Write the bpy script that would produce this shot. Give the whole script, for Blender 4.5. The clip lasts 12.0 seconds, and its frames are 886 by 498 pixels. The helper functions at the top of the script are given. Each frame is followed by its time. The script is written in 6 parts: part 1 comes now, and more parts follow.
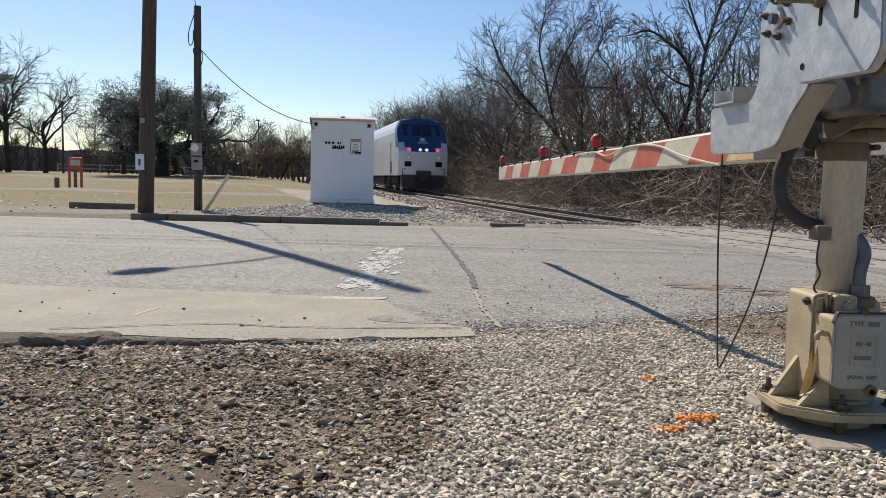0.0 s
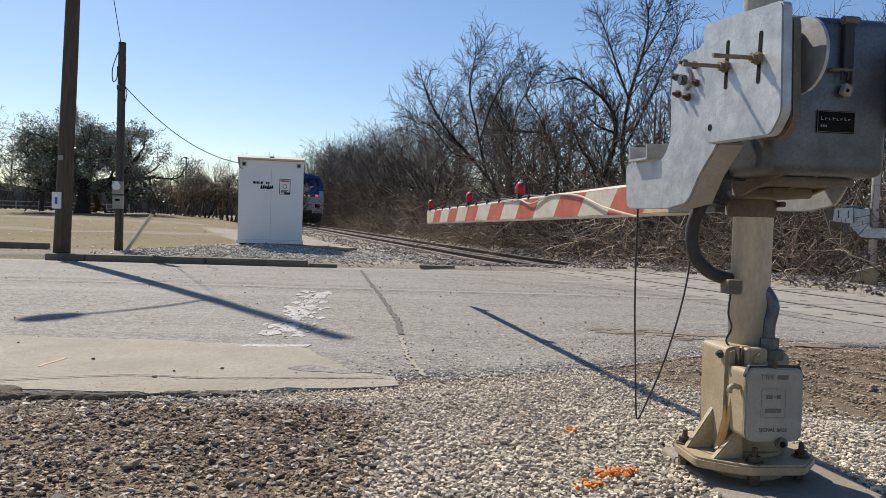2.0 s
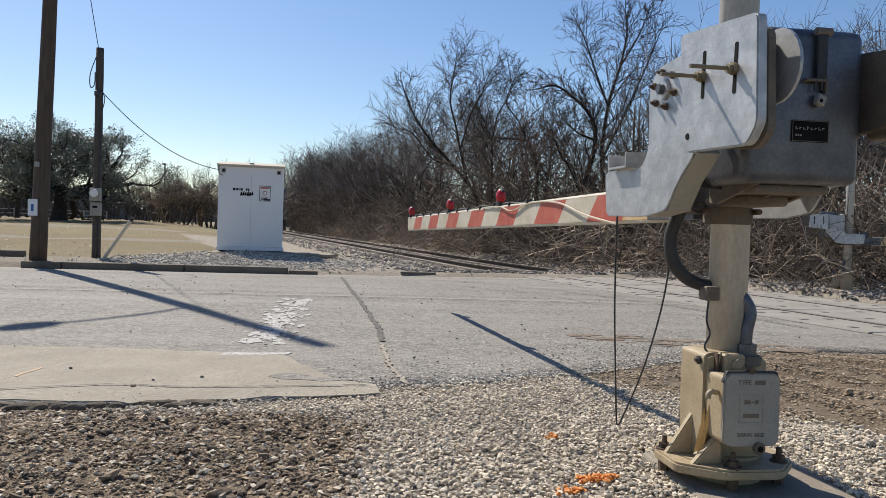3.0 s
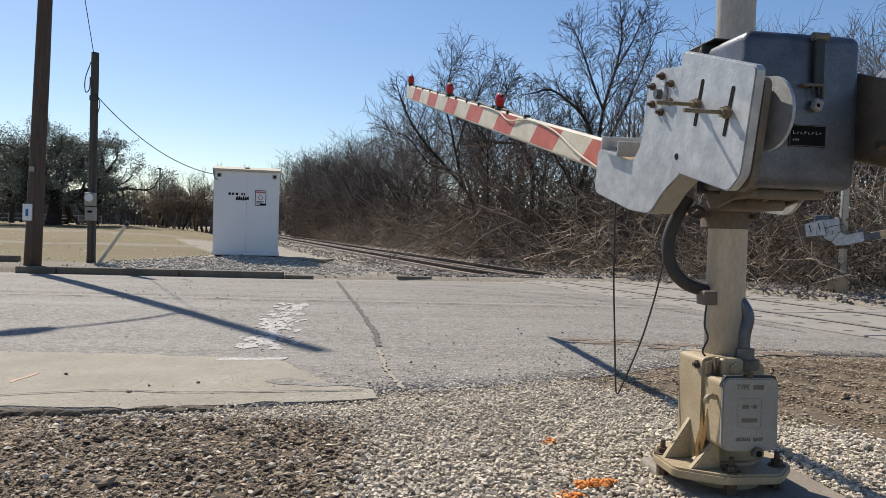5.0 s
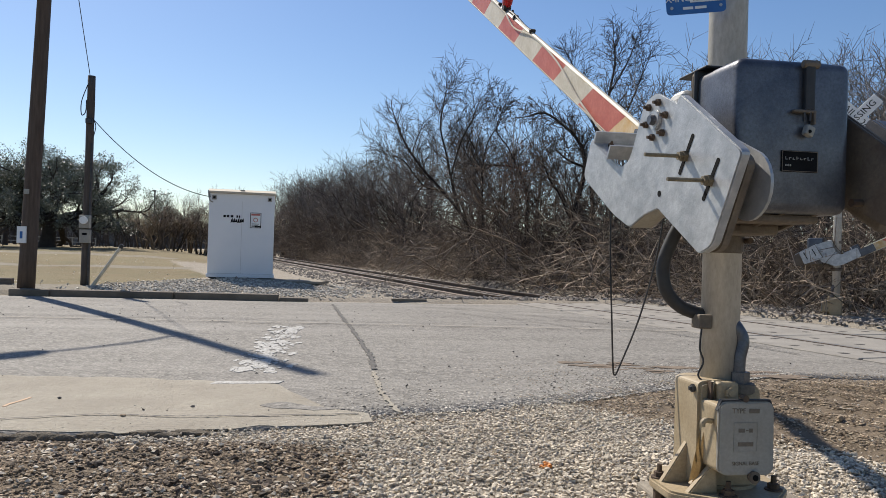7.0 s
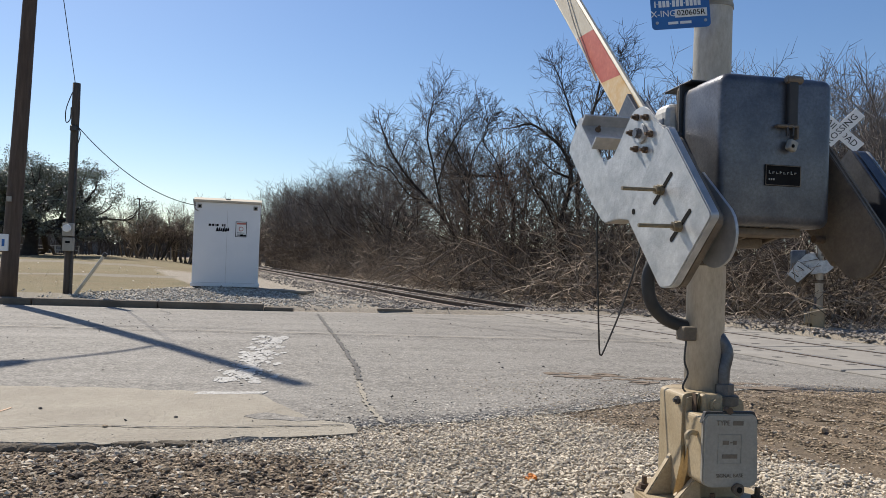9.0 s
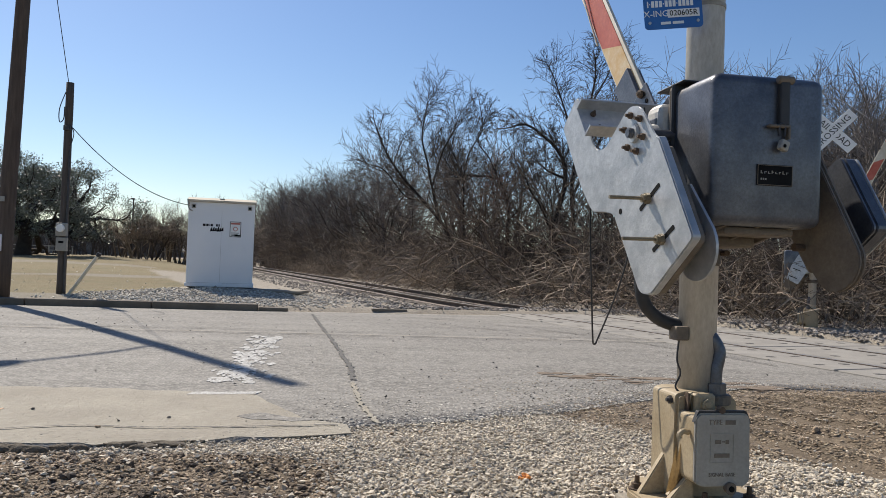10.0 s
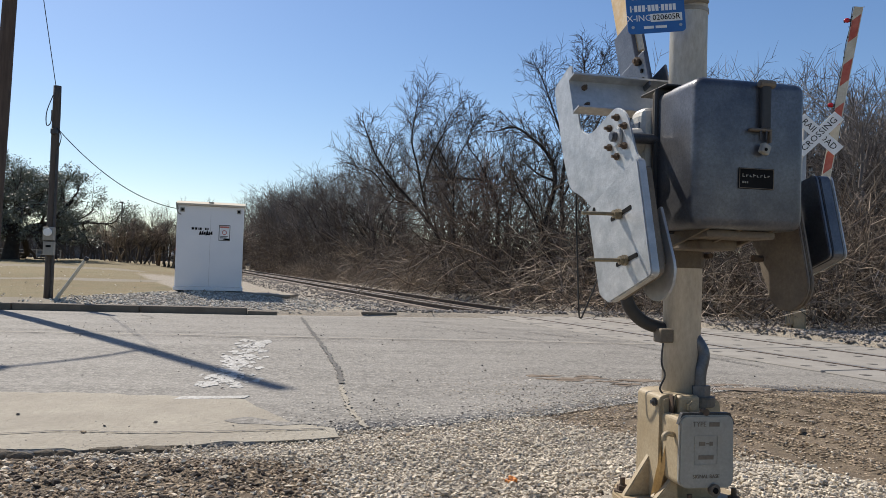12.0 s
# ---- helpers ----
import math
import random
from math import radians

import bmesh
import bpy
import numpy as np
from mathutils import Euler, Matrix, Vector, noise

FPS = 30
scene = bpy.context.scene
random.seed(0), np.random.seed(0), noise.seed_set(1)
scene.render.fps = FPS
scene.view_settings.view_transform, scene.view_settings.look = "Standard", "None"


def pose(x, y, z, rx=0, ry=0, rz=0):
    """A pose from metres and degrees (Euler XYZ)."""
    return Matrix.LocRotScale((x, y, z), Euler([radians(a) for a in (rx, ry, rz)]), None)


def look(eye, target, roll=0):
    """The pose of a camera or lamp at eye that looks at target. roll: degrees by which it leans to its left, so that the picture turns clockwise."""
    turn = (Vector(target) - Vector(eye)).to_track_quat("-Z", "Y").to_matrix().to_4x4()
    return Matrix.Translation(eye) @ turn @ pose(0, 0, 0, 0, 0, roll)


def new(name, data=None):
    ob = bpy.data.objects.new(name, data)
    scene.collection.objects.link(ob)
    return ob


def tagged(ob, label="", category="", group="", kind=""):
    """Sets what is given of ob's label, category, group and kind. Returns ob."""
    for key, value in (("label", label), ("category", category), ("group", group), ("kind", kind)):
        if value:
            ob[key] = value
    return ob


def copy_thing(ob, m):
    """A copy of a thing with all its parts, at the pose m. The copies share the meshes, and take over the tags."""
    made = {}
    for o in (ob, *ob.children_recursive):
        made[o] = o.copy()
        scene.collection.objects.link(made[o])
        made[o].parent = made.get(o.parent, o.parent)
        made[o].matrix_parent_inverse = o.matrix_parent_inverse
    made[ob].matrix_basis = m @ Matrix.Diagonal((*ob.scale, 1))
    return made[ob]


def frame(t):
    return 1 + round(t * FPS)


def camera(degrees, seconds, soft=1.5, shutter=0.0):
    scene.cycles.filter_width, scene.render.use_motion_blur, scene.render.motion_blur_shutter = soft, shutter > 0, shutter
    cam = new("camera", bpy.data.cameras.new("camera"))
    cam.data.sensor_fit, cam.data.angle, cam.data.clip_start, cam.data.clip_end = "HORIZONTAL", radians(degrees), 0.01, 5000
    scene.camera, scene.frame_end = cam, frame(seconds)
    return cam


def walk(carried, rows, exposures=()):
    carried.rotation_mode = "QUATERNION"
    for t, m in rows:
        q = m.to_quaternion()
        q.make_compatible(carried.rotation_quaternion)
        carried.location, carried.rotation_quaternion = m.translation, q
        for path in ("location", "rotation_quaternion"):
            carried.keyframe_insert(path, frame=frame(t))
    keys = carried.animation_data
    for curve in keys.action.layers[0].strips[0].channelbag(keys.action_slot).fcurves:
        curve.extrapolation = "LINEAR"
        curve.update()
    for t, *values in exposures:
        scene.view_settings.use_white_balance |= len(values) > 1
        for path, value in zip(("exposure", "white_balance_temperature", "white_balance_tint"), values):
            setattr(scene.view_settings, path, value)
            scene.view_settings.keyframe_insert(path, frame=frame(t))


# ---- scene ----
cam = camera(60.0, 12.0, soft=0.6)
PATH = [
    (0, (-0.048, -0.063, 0.963), (-0.043, 1.929, 0.785), 1.4),
    (0.5, (-0.052, -0.049, 0.987), (0.003, 1.942, 0.802), 2.0),
    (1, (-0.035, -0.042, 1.01), (0.085, 1.952, 0.916), 2.5),
    (1.5, (-0.014, -0.028, 1.009), (0.145, 1.964, 0.93), 2.1),
    (2, (0.003, -0.019, 1.012), (0.182, 1.972, 0.942), 1.9),
    (2.5, (0.005, -0.021, 1.014), (0.207, 1.968, 0.957), 1.8),
    (3, (0.001, -0.028, 1.018), (0.229, 1.959, 0.966), 1.8),
    (5, (-0.007, -0.023, 1.021), (0.232, 1.962, 0.98), 1.7),
    (5.5, (-0.012, -0.029, 1.026), (0.226, 1.957, 1.011), 1.9),
    (6, (-0.014, -0.034, 1.031), (0.225, 1.952, 1.031), 1.8),
    (6.5, (-0.013, -0.031, 1.033), (0.23, 1.954, 1.044), 1.7),
    (7, (-0.015, -0.036, 1.028), (0.236, 1.948, 1.045), 1.7),
    (9, (-0.016, -0.037, 1.033), (0.27, 1.942, 1.077), 2.0),
    (9.5, (-0.014, -0.039, 1.032), (0.28, 1.939, 1.078), 2.0),
    (10, (-0.009, -0.038, 1.031), (0.29, 1.939, 1.076), 2.0),
    (10.5, (-0.003, -0.04, 1.032), (0.301, 1.936, 1.08), 2.1),
    (11, (-0.001, -0.047, 1.032), (0.31, 1.928, 1.083), 2.1),
    (11.5, (0.004, -0.046, 1.034), (0.32, 1.928, 1.085), 2.0),
    (12, (0.011, -0.046, 1.035), (0.334, 1.927, 1.088), 1.8),
]
walk(cam, [(t, look(eye, target, roll)) for t, eye, target, roll in PATH])

# ---------------------------------------------------------------- light
SUN_AZ, SUN_EL = Vector((-0.504, 0.863)).normalized(), radians(46)
world = bpy.data.worlds.new("sky")
scene.world = world
world.use_nodes = True
wn = world.node_tree
sky = wn.nodes.new("ShaderNodeTexSky")
sky.sky_type, sky.sun_disc = "NISHITA", False
sky.sun_elevation, sky.sun_rotation = SUN_EL, math.atan2(SUN_AZ.x, SUN_AZ.y)
sky.air_density, sky.dust_density, sky.ozone_density = 1.0, 0.4, 2.3
richer = wn.nodes.new("ShaderNodeHueSaturation")
richer.inputs["Hue"].default_value, richer.inputs["Saturation"].default_value = 0.506, 1.16
wn.links.new(sky.outputs[0], richer.inputs["Color"])
wn.links.new(richer.outputs[0], wn.nodes["Background"].inputs[0])
wn.nodes["Background"].inputs[1].default_value = 0.086
sun = new("sun", bpy.data.lights.new("sun", "SUN"))
sun.data.energy, sun.data.angle, sun.data.color = 4.6, radians(0.53), (1.0, 0.925, 0.82)
sun.matrix_world = look((0, 0, 30), (-SUN_AZ.x * math.cos(SUN_EL), -SUN_AZ.y * math.cos(SUN_EL), 30 - math.sin(SUN_EL)))
scene.view_settings.exposure = 0.42


# ---------------------------------------------------------------- materials
def nodes_of(name):
    m = bpy.data.materials.new(name)
    m.use_nodes = True
    return m, m.node_tree.nodes, m.node_tree.links, m.node_tree.nodes["Principled BSDF"]


def mixed(nt, links, fac, a, b, mode="MIX"):
    n = nt.new("ShaderNodeMix")
    n.data_type, n.blend_type = "RGBA", mode
    if isinstance(fac, float):
        n.inputs[0].default_value = fac
    else:
        links.new(fac, n.inputs[0])
    for i, v in ((6, a), (7, b)):
        if isinstance(v, tuple):
            n.inputs[i].default_value = (*v, 1)
        else:
            links.new(v, n.inputs[i])
    return n.outputs[2]


def noisy(nt, links, scale, detail=4.0, rough=0.6, lo=0.35, hi=0.65, coord=None, stretch=None):
    tc = coord
    if tc is None:
        tc = nt.new("ShaderNodeTexCoord").outputs["Object"]
    if stretch:
        mp = nt.new("ShaderNodeMapping")
        mp.inputs["Scale"].default_value = stretch
        links.new(tc, mp.inputs[0])
        tc = mp.outputs[0]
    n = nt.new("ShaderNodeTexNoise")
    n.inputs["Scale"].default_value, n.inputs["Detail"].default_value, n.inputs["Roughness"].default_value = scale, detail, rough
    links.new(tc, n.inputs["Vector"])
    r = nt.new("ShaderNodeMapRange")
    r.inputs[1].default_value, r.inputs[2].default_value = lo, hi
    links.new(n.outputs[0], r.inputs[0])
    return r.outputs[0]


def bumped(nt, links, bsdf, height, strength=0.3, dist=0.01):
    b = nt.new("ShaderNodeBump")
    b.inputs["Strength"].default_value, b.inputs["Distance"].default_value = strength, dist
    links.new(height, b.inputs["Height"])
    links.new(b.outputs[0], bsdf.inputs["Normal"])


def surface(name, c1, c2, c3=None, rough=0.7, metal=0.0, s1=3.0, s2=40.0, bump=0.3, dist=0.005, island=0.0, obj=0.0, stretch=None, spec=None):
    """Two tones at a large scale, a third in fine grain, with relief."""
    m, nt, links, b = nodes_of(name)
    big = noisy(nt, links, s1, 5, 0.6, stretch=stretch)
    fine = noisy(nt, links, s2, 6, 0.7, 0.3, 0.75, stretch=stretch)
    col = mixed(nt, links, big, c1, c2)
    if c3:
        half = nt.new("ShaderNodeMath")
        half.operation = "MULTIPLY"
        half.inputs[1].default_value = 0.6
        links.new(fine, half.inputs[0])
        col = mixed(nt, links, half.outputs[0], col, c3)
    for amount, kind in ((island, "geo"), (obj, "obj")):
        if amount:
            src = nt.new("ShaderNodeNewGeometry").outputs["Random Per Island"] if kind == "geo" else nt.new("ShaderNodeObjectInfo").outputs["Random"]
            mr = nt.new("ShaderNodeMapRange")
            mr.inputs[3].default_value, mr.inputs[4].default_value = 1 - amount, 1 + amount
            links.new(src, mr.inputs[0])
            hsv = nt.new("ShaderNodeHueSaturation")
            links.new(mr.outputs[0], hsv.inputs["Value"])
            links.new(col, hsv.inputs["Color"])
            col = hsv.outputs[0]
    links.new(col, b.inputs["Base Color"])
    b.inputs["Roughness"].default_value, b.inputs["Metallic"].default_value = rough, metal
    if spec is not None:
        b.inputs["Specular IOR Level"].default_value = spec
    if bump:
        bumped(nt, links, b, fine, bump, dist)
    return m


def glowing(name, color, strength):
    m, nt, links, b = nodes_of(name)
    b.inputs["Base Color"].default_value = (*color, 1)
    b.inputs["Emission Color"].default_value = (*color, 1)
    b.inputs["Emission Strength"].default_value = strength
    b.inputs["Roughness"].default_value = 0.2
    return m


GALV = surface("galvanised_steel", (0.39, 0.40, 0.405), (0.61, 0.61, 0.60), (0.30, 0.305, 0.31), rough=0.45, metal=0.5, s1=11, s2=26, bump=0.25, dist=0.004)
CAST = surface("cast_aluminium_grey", (0.092, 0.10, 0.12), (0.18, 0.185, 0.20), (0.05, 0.046, 0.042), rough=0.38, metal=0.6, s1=6, s2=90, bump=0.2, dist=0.002)
CASTDK = surface("dirty_cast_iron", (0.14, 0.112, 0.085), (0.22, 0.18, 0.135), (0.08, 0.066, 0.052), rough=0.75, metal=0.1, s1=9, s2=90, bump=0.3, dist=0.002)
CREAM = surface("cream_painted_iron", (0.36, 0.28, 0.165), (0.45, 0.365, 0.235), (0.17, 0.125, 0.075), rough=0.6, s1=6, s2=80, bump=0.2, dist=0.002)
PALECAST = surface("pale_cast_aluminium", (0.46, 0.44, 0.40), (0.58, 0.56, 0.51), (0.33, 0.31, 0.27), rough=0.5, metal=0.2, s1=6, s2=80, bump=0.2, dist=0.002)
LIDGREY = surface("cast_grey_lid", (0.30, 0.285, 0.245), (0.37, 0.355, 0.31), (0.22, 0.20, 0.17), rough=0.6, metal=0.1, s1=6, s2=80, bump=0.25, dist=0.002)
MAST = surface("aluminium_mast", (0.47, 0.45, 0.405), (0.60, 0.58, 0.535), (0.25, 0.215, 0.165), rough=0.55, metal=0.25, s1=6, s2=70, bump=0.15, dist=0.002, stretch=(1, 1, 0.35))
RUST = surface("rusty_bolt", (0.09, 0.06, 0.042), (0.16, 0.11, 0.07), (0.05, 0.038, 0.03), rough=0.8, metal=0.3, s1=40, s2=200)
BRASS = surface("zinc_yellow_rod", (0.22, 0.185, 0.12), (0.34, 0.28, 0.18), (0.12, 0.09, 0.06), rough=0.45, metal=0.6, s1=30, s2=300)
BLACKR = surface("black_rubber", (0.018, 0.018, 0.02), (0.035, 0.035, 0.035), rough=0.6, s1=10, s2=80, bump=0.1)
DARKST = surface("dark_steel", (0.05, 0.05, 0.055), (0.09, 0.085, 0.08), rough=0.5, metal=0.6, s1=10, s2=80)
WHITE = surface("white_painted_steel", (0.74, 0.75, 0.76), (0.80, 0.80, 0.80), (0.66, 0.66, 0.65), rough=0.45, s1=1.5, s2=40, bump=0.05)
ARMWHITE = surface("worn_white_sheeting", (0.52, 0.465, 0.35), (0.68, 0.64, 0.54), (0.38, 0.31, 0.20), rough=0.5, s1=6, s2=60, bump=0.1, dist=0.002)
ARMRED = surface("faded_red_sheeting", (0.43, 0.07, 0.04), (0.56, 0.16, 0.10), (0.30, 0.06, 0.04), rough=0.5, s1=6, s2=60, bump=0.1, dist=0.002)
REDLENS, _n, _l, _b = nodes_of("red_lens")
_b.inputs["Base Color"].default_value, _b.inputs["Roughness"].default_value = (0.45, 0.01, 0.015, 1), 0.25


def worn_asphalt(name, lo, hi, dark, chips):
    """Bleached binder with stone chips showing, wheel streaks along the road and darker stains."""
    m, nt, links, b = nodes_of(name)
    pos = nt.new("ShaderNodeNewGeometry").outputs["Position"]
    streak = noisy(nt, links, 1.0, 6, 0.65, 0.35, 0.68, coord=pos, stretch=(0.10, 1.6, 1))
    stain = noisy(nt, links, 0.45, 6, 0.65, 0.42, 0.66, coord=pos)
    grain = noisy(nt, links, 60, 5, 0.85, 0.36, 0.64, coord=pos)
    vor = nt.new("ShaderNodeTexVoronoi")
    vor.inputs["Scale"].default_value = 32
    links.new(pos, vor.inputs["Vector"])
    chip = nt.new("ShaderNodeMapRange")
    chip.inputs[1].default_value, chip.inputs[2].default_value = 0.15, 0.95
    bw = nt.new("ShaderNodeSeparateColor")
    links.new(vor.outputs["Color"], bw.inputs[0])
    links.new(bw.outputs[0], chip.inputs[0])
    col = mixed(nt, links, streak, lo, hi)
    part_stain = nt.new("ShaderNodeMath")
    part_stain.operation = "MULTIPLY"
    part_stain.inputs[1].default_value = 0.45
    links.new(stain, part_stain.inputs[0])
    col = mixed(nt, links, part_stain.outputs[0], col, dark)
    part_chip = nt.new("ShaderNodeMath")
    part_chip.operation = "MULTIPLY"
    part_chip.inputs[1].default_value = 0.75
    links.new(chip.outputs[0], part_chip.inputs[0])
    col = mixed(nt, links, part_chip.outputs[0], col, chips)
    half = nt.new("ShaderNodeMath")
    half.operation = "MULTIPLY"
    half.inputs[1].default_value = 0.72
    links.new(grain, half.inputs[0])
    col = mixed(nt, links, half.outputs[0], col, dark)
    links.new(col, b.inputs["Base Color"])
    b.inputs["Roughness"].default_value = 0.85
    b.inputs["Specular IOR Level"].default_value = 0.35
    bumped(nt, links, b, vor.outputs["Distance"], 0.8, 0.010)
    return m


def worn_paint(name):
    """Old white marking, worn through to the road in a ragged pattern."""
    m, nt, links, b = nodes_of(name)
    pos = nt.new("ShaderNodeNewGeometry").outputs["Position"]
    holes = noisy(nt, links, 34.0, 8, 0.8, 0.43, 0.56, coord=pos, stretch=(1.0, 0.4, 1))
    col = mixed(nt, links, holes, (0.43, 0.415, 0.385), (0.25, 0.235, 0.205))
    links.new(col, b.inputs["Base Color"])
    b.inputs["Roughness"].default_value = 0.65
    return m


PAINTWORN = worn_paint("worn_through_road_paint")
DRIEDMUD = surface("dried_brown_mud", (0.15, 0.112, 0.072), (0.26, 0.20, 0.135), (0.09, 0.068, 0.046), rough=0.95, s1=3, s2=25, bump=0.9, dist=0.02)
FADEDORANGE = surface("faded_orange_spray", (0.55, 0.36, 0.22), (0.46, 0.36, 0.26), (0.6, 0.3, 0.14), rough=0.8, s1=20, s2=60)
ARMSTAIN = surface("amber_stained_sheeting", (0.60, 0.36, 0.12), (0.68, 0.58, 0.40), (0.5, 0.3, 0.1), rough=0.5, s1=9, s2=60, bump=0.1)
# paler than the near twigs: distance haze is painted into the base colour
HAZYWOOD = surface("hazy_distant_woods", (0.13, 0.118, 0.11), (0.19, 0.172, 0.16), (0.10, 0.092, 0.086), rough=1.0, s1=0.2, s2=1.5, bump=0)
ASPHALT = worn_asphalt("old_sunbleached_asphalt", (0.185, 0.172, 0.15), (0.325, 0.305, 0.27), (0.08, 0.073, 0.062), (0.44, 0.41, 0.36))
CONC = surface("dusty_concrete", (0.325, 0.29, 0.23), (0.41, 0.37, 0.295), (0.24, 0.21, 0.165), rough=0.85, s1=1.6, s2=28, bump=0.8, dist=0.010, spec=0.3)
BROKEN = surface("broken_brown_paving", (0.13, 0.105, 0.072), (0.24, 0.20, 0.145), (0.06, 0.048, 0.035), rough=0.95, s1=9, s2=45, bump=0.9, dist=0.012)
KERBSTONE = surface("dark_weathered_kerb", (0.15, 0.12, 0.088), (0.23, 0.19, 0.145), (0.09, 0.072, 0.053), rough=0.9, s1=2.5, s2=50, bump=0.5, dist=0.006)
KERB = surface("weathered_kerb_concrete", (0.24, 0.20, 0.155), (0.34, 0.30, 0.235), (0.15, 0.125, 0.095), rough=0.9, s1=2.5, s2=50, bump=0.5, dist=0.006)
PANELC = surface("pale_crossing_concrete", (0.25, 0.23, 0.20), (0.33, 0.305, 0.265), (0.18, 0.165, 0.14), rough=0.85, s1=2, s2=60, bump=0.4)
TAR = surface("tar_crack", (0.06, 0.055, 0.05), (0.12, 0.11, 0.095), rough=0.85, s1=20, s2=90)
PAINTW = surface("worn_road_paint", (0.62, 0.61, 0.58), (0.72, 0.71, 0.68), (0.45, 0.43, 0.4), rough=0.7, s1=8, s2=60)
ORANGE = surface("orange_marking_paint", (0.66, 0.20, 0.02), (0.74, 0.27, 0.04), (0.5, 0.24, 0.09), rough=0.7, s1=20, s2=90)
STONE = surface("pale_limestone_gravel", (0.56, 0.485, 0.375), (0.72, 0.64, 0.51), (0.38, 0.315, 0.23), rough=0.9, s1=25, s2=120, bump=0.5, dist=0.004, island=0.38)
PEBBLE = surface("single_limestone_pebble", (0.56, 0.485, 0.375), (0.72, 0.64, 0.51), (0.38, 0.315, 0.23), rough=0.9, s1=2, s2=9, bump=0.3, dist=0.1, obj=0.38)
WASHED = surface("washed_brown_dirt", (0.15, 0.11, 0.075), (0.27, 0.21, 0.15), (0.10, 0.072, 0.05), rough=0.95, s1=9, s2=70, bump=0.6, dist=0.004)
STONED = surface("brown_dirty_stones", (0.25, 0.182, 0.115), (0.54, 0.42, 0.285), (0.06, 0.042, 0.026), rough=0.9, s1=15, s2=120, bump=0.6, dist=0.004, island=0.62)
BALLAST = surface("track_ballast_stone", (0.25, 0.22, 0.19), (0.34, 0.30, 0.26), (0.15, 0.13, 0.11), rough=0.9, s1=15, s2=90, bump=0.5, island=0.45)
RAILTOP = surface("rail_steel_brown", (0.045, 0.033, 0.026), (0.085, 0.06, 0.045), rough=0.6, metal=0.5, s1=10, s2=80)
RAILHEAD = surface("polished_rail_head", (0.42, 0.40, 0.37), (0.52, 0.5, 0.47), rough=0.35, metal=0.8, s1=5, s2=60)
SLEEPER = surface("weathered_sleeper_wood", (0.14, 0.11, 0.085), (0.22, 0.18, 0.14), (0.08, 0.06, 0.05), rough=0.9, s1=4, s2=60, stretch=(1, 8, 8))
POLEWOOD = surface("creosoted_pole_wood", (0.085, 0.058, 0.042), (0.14, 0.10, 0.072), (0.045, 0.03, 0.022), rough=0.85, s1=5, s2=40, bump=0.6, dist=0.01, stretch=(4, 4, 0.4))
POLEGREY = surface("grey_weathered_pole_wood", (0.075, 0.06, 0.048), (0.125, 0.102, 0.082), (0.05, 0.04, 0.035), rough=0.85, s1=5, s2=40, bump=0.6, dist=0.01, stretch=(4, 4, 0.4))
BARK = surface("grey_brown_bark", (0.04, 0.032, 0.027), (0.07, 0.058, 0.048), (0.028, 0.023, 0.02), rough=0.95, s1=3, s2=30, obj=0.25, bump=0.6, dist=0.02)
BROWNTWIG = surface("brown_shrub_stems", (0.072, 0.054, 0.041), (0.17, 0.132, 0.10), rough=0.95, s1=1, s2=12, island=0.5, obj=0.35, bump=0)
GREYTWIG = surface("grey_sapling_bark", (0.11, 0.094, 0.083), (0.24, 0.21, 0.188), rough=0.95, s1=0.6, s2=9, obj=0.4, bump=0)
TWIG = surface("bare_twig_bark", (0.042, 0.033, 0.027), (0.075, 0.059, 0.048), rough=0.95, s1=2, s2=20, obj=0.3, bump=0)
MUDCHIP = surface("dried_mud_crumbs", (0.29, 0.23, 0.152), (0.46, 0.375, 0.26), (0.15, 0.113, 0.073), rough=0.95, s1=2, s2=60, bump=0.5, dist=0.004, island=0.5)
CLOD = surface("dark_earth_clods", (0.06, 0.043, 0.031), (0.115, 0.085, 0.06), rough=0.9, s1=20, s2=120, bump=0.5, dist=0.004, island=0.5)
PADSTONE = surface("grey_pad_gravel", (0.44, 0.405, 0.345), (0.60, 0.555, 0.48), (0.28, 0.25, 0.205), rough=0.9, s1=15, s2=90, bump=0.5, island=0.45)
ROOFDUST = surface("dusty_beige_roof", (0.50, 0.435, 0.33), (0.60, 0.54, 0.43), (0.38, 0.32, 0.24), rough=0.8, s1=3, s2=30, bump=0.1)
TWIGTAN = surface("tan_dead_stems", (0.085, 0.066, 0.05), (0.34, 0.275, 0.21), rough=0.95, s1=1, s2=20, island=0.75, obj=0.25, bump=0)
LEAF = surface("live_oak_leaves", (0.095, 0.108, 0.072), (0.19, 0.20, 0.15), rough=0.42, s1=1.2, s2=9, island=0.45, bump=0)
DEADLEAF = surface("rusty_dead_leaves", (0.10, 0.045, 0.03), (0.16, 0.085, 0.055), rough=0.9, s1=1, s2=9, island=0.4, bump=0)
TUFT = surface("dry_grass_blades", (0.19, 0.15, 0.08), (0.25, 0.20, 0.115), rough=0.9, s1=0.3, s2=5, island=0.15, bump=0)
BLUE = surface("navy_blue_train_paint", (0.012, 0.035, 0.12), (0.018, 0.05, 0.15), rough=0.3, s1=1, s2=20, bump=0.02)
SILVER = surface("silver_train_paint", (0.54, 0.55, 0.57), (0.62, 0.63, 0.65), (0.45, 0.45, 0.46), rough=0.4, metal=0.3, s1=1, s2=30, bump=0.05)
